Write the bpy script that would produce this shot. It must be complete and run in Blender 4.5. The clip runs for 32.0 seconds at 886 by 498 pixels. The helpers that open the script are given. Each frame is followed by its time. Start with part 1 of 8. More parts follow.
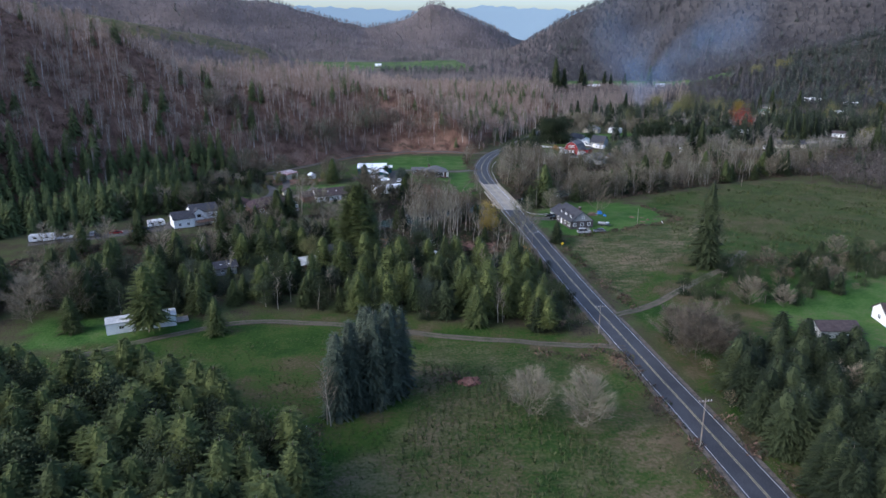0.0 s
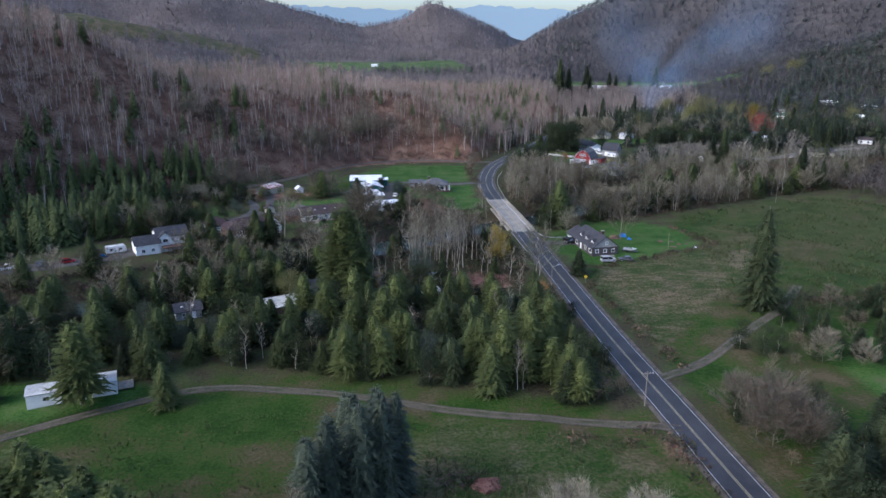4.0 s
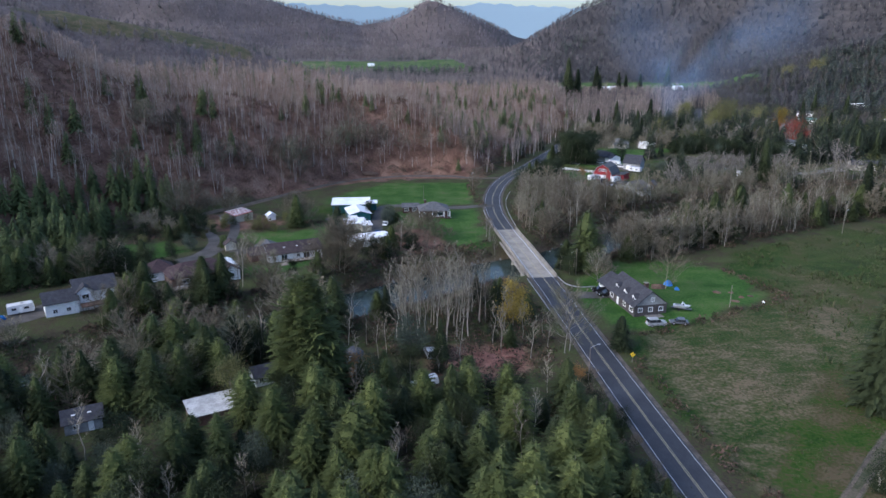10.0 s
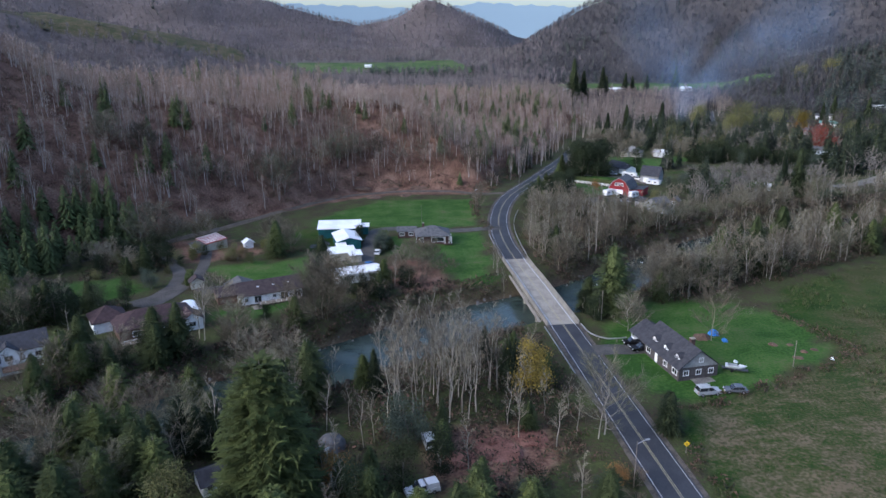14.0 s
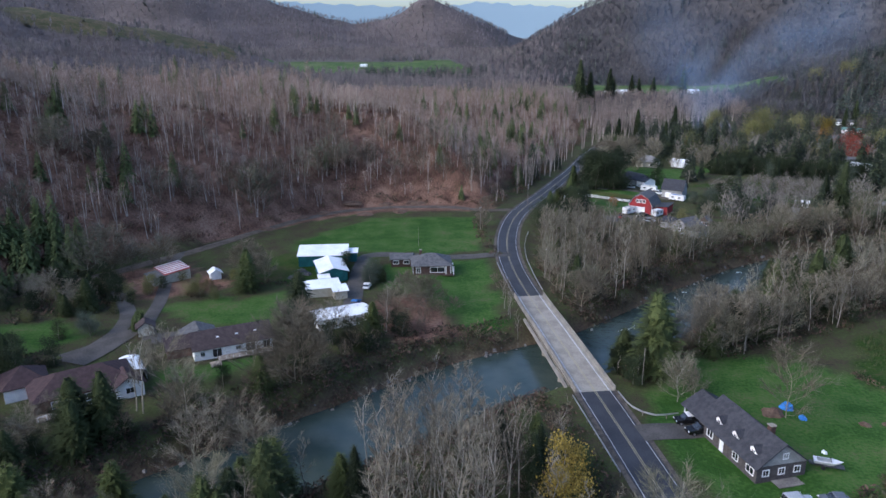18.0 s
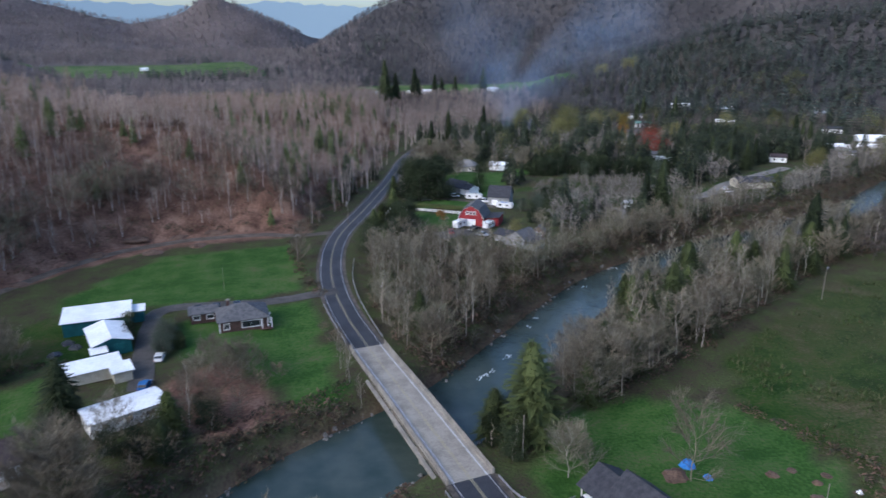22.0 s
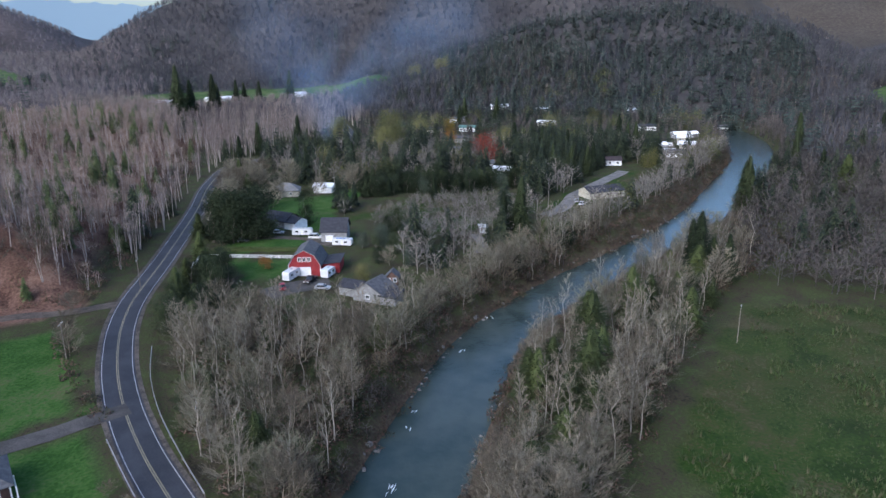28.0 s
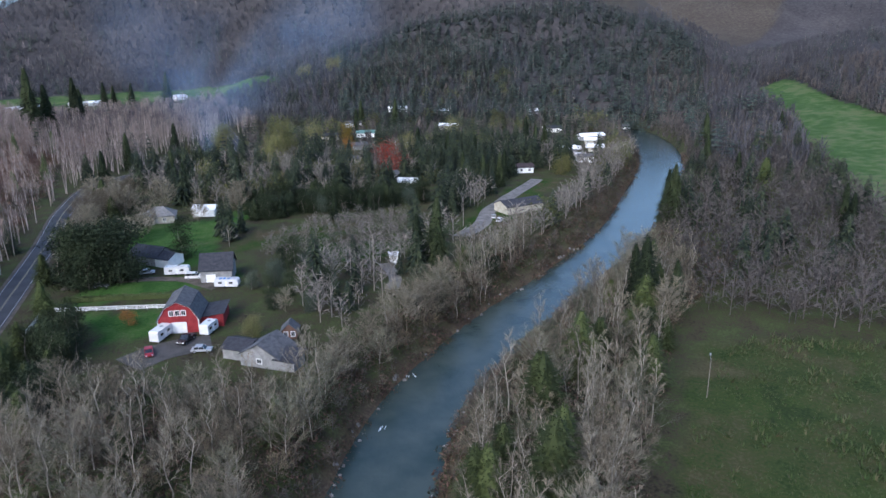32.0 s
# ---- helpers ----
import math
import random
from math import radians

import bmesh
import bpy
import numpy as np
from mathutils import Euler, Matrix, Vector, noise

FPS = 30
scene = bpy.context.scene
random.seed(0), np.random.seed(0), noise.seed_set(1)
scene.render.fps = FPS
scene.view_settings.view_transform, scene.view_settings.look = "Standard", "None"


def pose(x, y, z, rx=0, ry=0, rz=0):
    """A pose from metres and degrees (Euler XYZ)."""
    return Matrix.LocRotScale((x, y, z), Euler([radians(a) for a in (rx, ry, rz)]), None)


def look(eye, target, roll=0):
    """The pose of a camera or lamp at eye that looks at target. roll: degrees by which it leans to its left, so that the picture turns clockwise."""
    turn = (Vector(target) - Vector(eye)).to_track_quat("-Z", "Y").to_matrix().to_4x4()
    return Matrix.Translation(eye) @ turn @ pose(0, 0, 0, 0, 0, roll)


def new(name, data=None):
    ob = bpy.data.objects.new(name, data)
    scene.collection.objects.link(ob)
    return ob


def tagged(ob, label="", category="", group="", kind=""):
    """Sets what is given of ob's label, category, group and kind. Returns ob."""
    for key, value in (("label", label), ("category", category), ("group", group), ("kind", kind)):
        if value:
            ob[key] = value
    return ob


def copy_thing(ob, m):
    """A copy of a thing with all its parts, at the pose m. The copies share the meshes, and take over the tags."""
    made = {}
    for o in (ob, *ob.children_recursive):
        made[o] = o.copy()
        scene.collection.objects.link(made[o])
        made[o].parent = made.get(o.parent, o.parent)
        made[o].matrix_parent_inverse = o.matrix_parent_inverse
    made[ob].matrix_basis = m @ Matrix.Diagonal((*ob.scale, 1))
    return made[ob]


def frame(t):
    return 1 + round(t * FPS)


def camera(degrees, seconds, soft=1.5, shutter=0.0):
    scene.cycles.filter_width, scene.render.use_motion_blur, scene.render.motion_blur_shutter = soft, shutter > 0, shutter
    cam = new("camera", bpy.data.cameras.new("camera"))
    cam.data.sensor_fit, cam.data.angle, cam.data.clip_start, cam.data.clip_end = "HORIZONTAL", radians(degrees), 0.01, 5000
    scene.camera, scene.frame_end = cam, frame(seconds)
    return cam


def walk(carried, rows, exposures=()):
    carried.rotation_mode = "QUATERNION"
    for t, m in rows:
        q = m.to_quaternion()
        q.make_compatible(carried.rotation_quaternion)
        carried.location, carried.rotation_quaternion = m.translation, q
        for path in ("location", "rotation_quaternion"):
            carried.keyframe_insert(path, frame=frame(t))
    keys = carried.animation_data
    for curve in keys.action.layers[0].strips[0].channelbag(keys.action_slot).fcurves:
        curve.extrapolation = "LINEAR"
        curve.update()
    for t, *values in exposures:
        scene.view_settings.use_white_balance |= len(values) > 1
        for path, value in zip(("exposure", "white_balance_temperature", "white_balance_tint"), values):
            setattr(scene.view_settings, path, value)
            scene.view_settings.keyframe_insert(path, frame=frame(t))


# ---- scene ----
cam = camera(64.4, 32.0, shutter=0.5)


PATH = [
    (0, (-1.795, 0.831, 66.16), (-1.677, 2.745, 65.591), 0.0),
    (1, (-1.813, 10.904, 65.934), (-1.69, 12.817, 65.363), 0.4),
    (2, (-1.737, 19.698, 65.837), (-1.612, 21.611, 65.266), 0.2),
    (3, (-1.566, 27.387, 65.941), (-1.442, 29.3, 65.372), 0.3),
    (3.5, (-1.736, 31.376, 65.941), (-1.608, 33.29, 65.372), 0.1),
    (5.5, (0.227, 49.114, 65.94), (0.35, 51.027, 65.369), 0.1),
    (6, (0.498, 53.579, 65.784), (0.622, 55.492, 65.213), 0.0),
    (7, (0.866, 62.36, 65.518), (0.992, 64.274, 64.949), -0.1),
    (8, (0.824, 71.107, 65.368), (0.954, 73.02, 64.8), -0.1),
    (9, (1.611, 79.679, 65.928), (1.738, 81.591, 65.356), 0.2),
    (10, (2.183, 88.057, 65.895), (2.31, 89.968, 65.322), 0.0),
    (11, (2.882, 96.251, 65.905), (3.008, 98.163, 65.333), -0.0),
    (12, (3.009, 104.35, 66.068), (3.137, 106.261, 65.496), 0.1),
    (13, (3.019, 112.64, 66.301), (3.151, 114.551, 65.728), 0.1),
    (14, (4.129, 121.558, 66.614), (4.257, 123.47, 66.04), -0.3),
    (16.5, (4.429, 144.101, 65.676), (4.566, 146.012, 65.104), 0.1),
    (17, (4.698, 148.653, 65.646), (4.836, 150.564, 65.072), 0.1),
    (18, (5.185, 157.038, 65.629), (5.324, 158.948, 65.055), 0.1),
    (19, (5.373, 165.652, 65.75), (5.516, 167.562, 65.175), 0.1),
    (20, (6.025, 174.32, 65.723), (6.168, 176.229, 65.144), 0.1),
    (20.5, (6.359, 178.603, 65.473), (6.504, 180.513, 64.897), 0.1),
    (21, (6.969, 182.681, 65.341), (7.202, 184.583, 64.766), -0.0),
    (21.5, (7.298, 186.405, 65.421), (7.764, 188.263, 64.846), -0.1),
    (22, (7.36, 190.445, 65.452), (8.018, 192.245, 64.877), -0.2),
    (22.5, (7.627, 194.618, 65.484), (8.368, 196.385, 64.909), -0.3),
    (23, (8.139, 198.804, 65.483), (8.884, 200.569, 64.908), -0.3),
    (24, (10.1, 206.765, 65.734), (10.84, 208.532, 65.159), -0.3),
    (25, (12.32, 214.849, 65.932), (13.058, 216.616, 65.356), -0.4),
    (25.5, (13.833, 218.789, 65.851), (14.632, 220.53, 65.276), -0.4),
    (26, (15.167, 222.794, 65.787), (16.144, 224.441, 65.211), -0.4),
    (26.5, (16.494, 226.69, 65.747), (17.568, 228.275, 65.171), -0.5),
    (28.5, (23.508, 242.388, 66.02), (24.655, 243.92, 65.439), -0.6),
    (29, (25.385, 246.117, 66.044), (26.641, 247.56, 65.462), -0.6),
    (29.5, (27.36, 249.848, 66.063), (28.672, 251.24, 65.481), -0.5),
    (30, (29.665, 253.487, 66.067), (30.988, 254.869, 65.485), -0.5),
    (31, (34.59, 260.238, 66.306), (35.914, 261.618, 65.721), -0.5),
    (32, (39.929, 266.844, 66.392), (41.262, 268.214, 65.806), -0.5),
]
walk(cam, [(t, look(eye, target, roll)) for t, eye, target, roll in PATH], [(0, 1.27, 5850, 12), (13, 1.23, 5850, 12), (19, 1.13, 5830, 12), (22, 1.03, 5790, 11), (26, 1.08, 5740, 11), (30, 1.2, 5720, 11), (32, 1.2, 5720, 11)])

# ---------------------------------------------------------------- world and light
SUN_UP, SUN_AZ = 32.0, 250.0
world = bpy.data.worlds.new("sky")
scene.world = world
world.use_nodes = True
wn = world.node_tree
sky = wn.nodes.new("ShaderNodeTexSky")
sky.sky_type, sky.sun_disc = "NISHITA", False
sky.sun_elevation, sky.sun_rotation = radians(SUN_UP), radians(SUN_AZ)
sky.air_density, sky.dust_density, sky.ozone_density = 1.0, 3.0, 3.0
wn.nodes["Background"].inputs["Strength"].default_value = 0.15
wn.links.new(sky.outputs[0], wn.nodes["Background"].inputs[0])
sun = new("sun", bpy.data.lights.new("sun", "SUN"))
sun.data.energy, sun.data.angle, sun.data.color = 0.7, radians(40), (1.0, 0.96, 0.92)
_a, _e = radians(SUN_AZ), radians(SUN_UP)
sun.matrix_world = look((0, 0, 0), (-math.sin(_a) * math.cos(_e), -math.cos(_a) * math.cos(_e), -math.sin(_e)))


# ---------------------------------------------------------------- materials
def material(name, a, b, scale=1.0, rough=0.8, metal=0.0, bump=0.0, fine=None, c=None, spec=0.3, per_object=0.0, per_island=0.0):
    """A surface that drifts between colours a, b and c at two sizes, in metres of the world."""
    m = bpy.data.materials.new(name)
    m.use_nodes = True
    n, l = m.node_tree.nodes, m.node_tree.links
    p = n["Principled BSDF"]
    p.inputs["Roughness"].default_value, p.inputs["Metallic"].default_value = rough, metal
    p.inputs["Specular IOR Level"].default_value = spec
    geo = n.new("ShaderNodeNewGeometry")
    big = n.new("ShaderNodeTexNoise")
    big.inputs["Scale"].default_value, big.inputs["Detail"].default_value = scale, 4.0
    small = n.new("ShaderNodeTexNoise")
    small.inputs["Scale"].default_value, small.inputs["Detail"].default_value = fine or scale * 9, 3.0
    for t in (big, small):
        l.new(geo.outputs["Position"], t.inputs["Vector"])
    ramp = n.new("ShaderNodeValToRGB")
    e = ramp.color_ramp.elements
    e[0].position, e[0].color = 0.41, (*a, 1)
    e[1].position, e[1].color = 0.59, (*(c or b), 1)
    if c:
        k = e.new(0.5)
        k.color = (*b, 1)
    mixed = n.new("ShaderNodeMath")
    mixed.operation = "MULTIPLY_ADD"
    mixed.inputs[1].default_value = 0.45
    half = n.new("ShaderNodeMath")
    half.operation = "MULTIPLY"
    half.inputs[1].default_value = 0.55
    l.new(big.outputs["Fac"], half.inputs[0])
    l.new(small.outputs["Fac"], mixed.inputs[0])
    l.new(half.outputs[0], mixed.inputs[2])
    top = mixed.outputs[0]
    for amount, node, socket in ((per_object, "ShaderNodeObjectInfo", "Random"), (per_island, "ShaderNodeNewGeometry", "Random Per Island")):
        if amount:
            src = n.new(node)
            add = n.new("ShaderNodeMath")
            add.operation = "MULTIPLY_ADD"
            add.inputs[1].default_value = amount
            shift = n.new("ShaderNodeMath")
            shift.operation = "SUBTRACT"
            shift.inputs[1].default_value = amount / 2
            l.new(top, shift.inputs[0])
            l.new(src.outputs[socket], add.inputs[0])
            l.new(shift.outputs[0], add.inputs[2])
            top = add.outputs[0]
    l.new(top, ramp.inputs[0])
    l.new(ramp.outputs[0], p.inputs["Base Color"])
    if bump:
        bn = n.new("ShaderNodeBump")
        bn.inputs["Distance"].default_value = bump
        bn.inputs["Strength"].default_value = 0.6
        l.new(small.outputs["Fac"], bn.inputs["Height"])
        l.new(bn.outputs[0], p.inputs["Normal"])
    return m


M = {}
M["asphalt"] = material("asphalt", (0.022, 0.024, 0.03), (0.043, 0.045, 0.052), 0.15, 0.75, fine=6, bump=0.01)
M["concrete"] = material("concrete", (0.20, 0.178, 0.148), (0.30, 0.272, 0.23), 0.3, 0.85, fine=4, bump=0.01)
M["paint_white"] = material("road_paint", (0.36, 0.36, 0.37), (0.55, 0.55, 0.56), 1.0, 0.6)
M["paint_yellow"] = material("yellow_paint", (0.26, 0.22, 0.13), (0.34, 0.3, 0.19), 1.0, 0.6)
M["gravel"] = material("gravel", (0.11, 0.10, 0.095), (0.21, 0.195, 0.18), 0.3, 0.95, fine=5, bump=0.03)
M["shoulder"] = material("shoulder", (0.05, 0.042, 0.034), (0.12, 0.10, 0.082), 0.5, 0.95, fine=3)
M["bark"] = material("bark", (0.12, 0.10, 0.085), (0.24, 0.21, 0.18), 0.5, 0.9, per_object=0.3)
M["bark_wood"] = material("wood_bark", (0.24, 0.2, 0.175), (0.44, 0.38, 0.335), 0.2, 0.9, per_island=0.4)
M["bark_pale"] = material("pale_bark", (0.17, 0.152, 0.125), (0.31, 0.28, 0.235), 0.5, 0.9, per_object=0.3)
M["twig"] = material("twigs", (0.092, 0.076, 0.052), (0.146, 0.124, 0.087), 0.06, 0.9, fine=1.0, c=(0.21, 0.182, 0.132), per_object=0.35, per_island=0.3)
M["twig_moss"] = material("mossy_twigs", (0.062, 0.062, 0.038), (0.104, 0.1, 0.063), 0.08, 0.9, fine=1.0, c=(0.155, 0.145, 0.095), per_object=0.3, per_island=0.25)
M["twig_wood"] = material("bare_wood_twigs", (0.18, 0.126, 0.098), (0.265, 0.192, 0.152), 0.04, 0.9, fine=0.5, c=(0.36, 0.285, 0.235), per_island=0.15)
M["twig_valley"] = material("valley_twigs", (0.098, 0.084, 0.074), (0.150, 0.130, 0.114), 0.03, 0.9, fine=0.5, c=(0.22, 0.196, 0.17), per_island=0.35)
M["twig_alder"] = material("alder_twigs", (0.13, 0.098, 0.086), (0.185, 0.143, 0.127), 0.03, 0.9, fine=0.5, c=(0.25, 0.205, 0.185), per_island=0.2)
M["twig_village"] = material("village_twigs", (0.052, 0.045, 0.043), (0.078, 0.068, 0.064), 0.03, 0.9, fine=0.5, c=(0.112, 0.097, 0.088), per_island=0.15)
# blue-grey cast stands for distance haze over the mountain woods
M["twig_far_haze"] = material("far_twigs", (0.042, 0.042, 0.048), (0.058, 0.057, 0.065), 0.012, 0.9, fine=0.2, c=(0.08, 0.077, 0.084), per_island=0.12)
M["needle"] = material("needles", (0.037, 0.048, 0.018), (0.048, 0.062, 0.022), 0.08, 0.8, fine=1.2, c=(0.061, 0.077, 0.027), per_object=0.6, per_island=0.15, spec=0.15)
M["needle_dark"] = material("dark_needles", (0.016, 0.023, 0.011), (0.024, 0.033, 0.015), 0.08, 0.8, fine=1.2, c=(0.036, 0.047, 0.021), per_object=0.4, per_island=0.15, spec=0.15)
M["needle_light"] = material("light_needles", (0.05, 0.063, 0.02), (0.063, 0.079, 0.025), 0.1, 0.8, fine=1.2, c=(0.079, 0.095, 0.031), per_object=0.4, per_island=0.15, spec=0.15)
M["needle_blue"] = material("blue_needles", (0.03, 0.042, 0.028), (0.055, 0.07, 0.046), 0.2, 0.7, fine=1.2, per_object=0.3, per_island=0.3)
M["needle_wood"] = material("far_needles", (0.014, 0.022, 0.014), (0.026, 0.037, 0.02), 0.04, 0.8, fine=0.4, c=(0.044, 0.056, 0.027), per_island=0.3)
# lifted and blued from needle_wood: haze put into the colour
M["needle_far_haze"] = material("mountain_needles", (0.026, 0.037, 0.031), (0.037, 0.05, 0.041), 0.03, 0.8, fine=0.4, c=(0.052, 0.067, 0.053), per_island=0.3)
M["needle_belt"] = material("belt_needles", (0.058, 0.078, 0.028), (0.085, 0.11, 0.038), 0.06, 0.8, fine=0.6, c=(0.112, 0.136, 0.048), per_island=0.15)
# ridge twigs pulled towards mauve-grey; that cast is distance haze
M["twig_mid_haze"] = material("ridge_twigs", (0.115, 0.098, 0.098), (0.155, 0.133, 0.133), 0.02, 0.9, fine=0.4, c=(0.205, 0.178, 0.178), per_island=0.12)
M["bramble"] = material("bramble_leaves", (0.022, 0.026, 0.012), (0.042, 0.044, 0.020), 0.1, 0.8, fine=1.0, c=(0.062, 0.058, 0.030), per_island=0.3)
M["dead_stems"] = material("dead_stems", (0.052, 0.03, 0.022), (0.088, 0.052, 0.038), 0.1, 0.9, fine=1.0, c=(0.12, 0.072, 0.052), per_island=0.3)
M["hill_fern"] = material("hill_ferns", (0.11, 0.056, 0.038), (0.165, 0.086, 0.06), 0.06, 0.9, fine=0.8, c=(0.115, 0.1, 0.05), per_island=0.3)
M["twig_bank"] = material("bank_twigs", (0.046, 0.039, 0.035), (0.07, 0.06, 0.054), 0.03, 0.9, fine=0.5, c=(0.105, 0.09, 0.08), per_island=0.25)
M["scrub_twig"] = material("scrub_twigs", (0.06, 0.049, 0.036), (0.09, 0.074, 0.054), 0.05, 0.9, fine=0.5, c=(0.12, 0.1, 0.074), per_island=0.1)
M["leaf_yellow"] = material("yellow_leaves", (0.17, 0.12, 0.018), (0.29, 0.205, 0.034), 0.5, 0.7, per_island=0.4)
M["leaf_orange"] = material("orange_leaves", (0.16, 0.075, 0.02), (0.27, 0.13, 0.03), 0.5, 0.7, per_island=0.4)
M["leaf_red"] = material("red_leaves", (0.13, 0.025, 0.018), (0.24, 0.05, 0.03), 0.5, 0.7, per_island=0.4)
M["leaf_olive"] = material("olive_leaves", (0.070, 0.074, 0.024), (0.145, 0.138, 0.048), 0.5, 0.7, per_island=0.4, per_object=0.3)
M["shrub"] = material("shrub_stems", (0.075, 0.050, 0.036), (0.125, 0.088, 0.064), 0.1, 0.9, fine=0.8, c=(0.15, 0.13, 0.075), per_island=0.4)


# ---------------------------------------------------------------- mesh building
class Geo:
    """Vertices, faces and material slots of one mesh."""

    def __init__(self):
        self.v, self.f, self.m = [], [], []

    def add(self, verts, faces, slot=0):
        k = len(self.v)
        self.v += [tuple(p) for p in verts]
        self.f += [tuple(k + i for i in f) for f in faces]
        self.m += [slot] * len(faces)
        return self

    def box(self, c, s, turn=0.0, slot=0, taper=1.0):
        ca, sa = math.cos(radians(turn)), math.sin(radians(turn))
        out = []
        for z in (-0.5, 0.5):
            k = taper if z > 0 else 1.0
            for x, y in ((-0.5, -0.5), (0.5, -0.5), (0.5, 0.5), (-0.5, 0.5)):
                px, py = x * s[0] * k, y * s[1] * k
                out.append((c[0] + ca * px - sa * py, c[1] + sa * px + ca * py, c[2] + z * s[2]))
        return self.add(out, [(3, 2, 1, 0), (4, 5, 6, 7), (0, 1, 5, 4), (1, 2, 6, 5), (2, 3, 7, 6), (3, 0, 4, 7)], slot)

    def prism(self, outline, vec, slot=0):
        """A flat outline pushed along vec."""
        n = len(outline)
        a = [Vector(p) for p in outline]
        b = [p + Vector(vec) for p in a]
        return self.add(a + b, [tuple(range(n))[::-1], tuple(range(n, 2 * n))] + [(i, (i + 1) % n, n + (i + 1) % n, n + i) for i in range(n)], slot)

    def tube(self, p, q, r0, r1, n=6, slot=0, caps=True):
        p, q = Vector(p), Vector(q)
        d = (q - p).normalized()
        u = d.orthogonal().normalized()
        w = d.cross(u)
        ring = [(math.cos(2 * math.pi * i / n), math.sin(2 * math.pi * i / n)) for i in range(n)]
        vs = [p + r0 * (c * u + s * w) for c, s in ring] + [q + r1 * (c * u + s * w) for c, s in ring]
        fs = [(i, (i + 1) % n, n + (i + 1) % n, n + i) for i in range(n)]
        if caps:
            fs += [tuple(range(n))[::-1], tuple(range(n, 2 * n))]
        return self.add(vs, fs, slot)

    def sliver(self, p, q, w, side, slot=0):
        p, q = Vector(p), Vector(q)
        s = Vector(side) * w
        return self.add((p - s, p + s, q), [(0, 1, 2)], slot)

    def mesh(self, name, mats):
        me = bpy.data.meshes.new(name)
        me.from_pydata(self.v, [], self.f)
        for m in mats:
            me.materials.append(m)
        if len(mats) > 1:
            me.polygons.foreach_set("material_index", self.m)
        me.update()
        return me


def part(name, geo, mat, parent, label="", slots=None):
    """ONE mesh under a thing or under a part."""
    ob = new(name, geo if isinstance(geo, bpy.types.Mesh) else geo.mesh(name, slots or [mat]))
    ob.parent = parent
    if label:
        ob["label"] = label
    return ob


def thing(name, m, label, category, group="", kind=""):
    ob = new(name)
    ob.empty_display_size = 0.3
    ob.matrix_world = m
    return tagged(ob, label, category, group, kind)


def solid(name, geo, mats, label, category, kind="structure", m=None):
    ob = new(name, geo.mesh(name, mats))
    if m is not None:
        ob.matrix_world = m
    return tagged(ob, label, category, kind=kind)


# ---------------------------------------------------------------- the plan
def curve_through(pts, step=3.0):
    """A smooth line through the points (x, y, extra...), cut every few metres."""
    p = np.array(pts, float)
    p = np.vstack([2 * p[0] - p[1], p, 2 * p[-1] - p[-2]])
    out = []
    for i in range(1, len(p) - 2):
        a, b, c, d = p[i - 1 : i + 3]
        k = max(2, int(np.linalg.norm(c[:2] - b[:2]) / step))
        for t in np.arange(k) / k:
            out.append(0.5 * (2 * b + (c - a) * t + (2 * a - 5 * b + 4 * c - d) * t * t + (3 * b - a - 3 * c + d) * t ** 3))
    return np.array(out + [p[-2]])


ROAD = curve_through([(67.5, -200), (54.3, 60), (52.2, 100), (50.5, 127), (49.1, 150), (47.4, 177), (46.4, 199), (45.2, 232), (44.1, 265), (43.2, 284), (41.8, 311),
                      (40.7, 331), (40.6, 359), (44.4, 389), (54, 422), (73.5, 461), (100, 516), (124, 570), (152, 612), (200, 632), (230, 638), (248, 656), (268, 700), (297, 769)])
RIVER = curve_through([(-190, 160, 9), (-110, 205, 9), (-85, 218, 9), (-60, 234, 9), (-35, 250, 9.5), (-14, 265, 10), (4, 277, 10.5), (22, 290, 10), (40, 299, 9.5), (56, 307, 9.5), (74, 322, 8.5),
                       (96, 340, 8), (118, 356, 7.5), (140, 366, 7.5), (170, 375, 8), (217, 386, 8), (267, 401, 8.5), (325, 426, 9.5), (400, 461, 11), (465, 505, 12), (505, 545, 12), (522, 572, 12), (532, 600, 11)])
WATER = -4.5


def near(line, x, y):
    """Distance from points to a line of close points, and the index of the nearest."""
    x, y = np.atleast_1d(x).astype(float), np.atleast_1d(y).astype(float)
    d, k = np.full(x.shape, 1e9), np.zeros(x.shape, int)
    lo, hi = line[:, :2].min(0) - 80, line[:, :2].max(0) + 80
    ok = (x > lo[0]) & (x < hi[0]) & (y > lo[1]) & (y < hi[1])
    xs, ys = x[ok], y[ok]
    dd, kk = np.full(xs.shape, 1e9), np.zeros(xs.shape, int)
    for i, p in enumerate(line):
        e = np.hypot(xs - p[0], ys - p[1])
        m = e < dd
        dd[m], kk[m] = e[m], i
    d[ok], k[ok] = dd, kk
    return d, k


def smooth(a, b, v):
    t = np.clip((v - a) / (b - a), 0, 1)
    return t * t * (3 - 2 * t)


def ripple(x, y, s, seed=0.0):
    return (np.sin(x / s + seed) * np.cos(y / s * 1.3 + 2 * seed) + 0.5 * np.sin(x / s * 2.3 + y / s * 1.7 + seed) + 0.25 * np.cos(x / s * 4.1 - y / s * 3.7 + seed * 3)) / 1.75


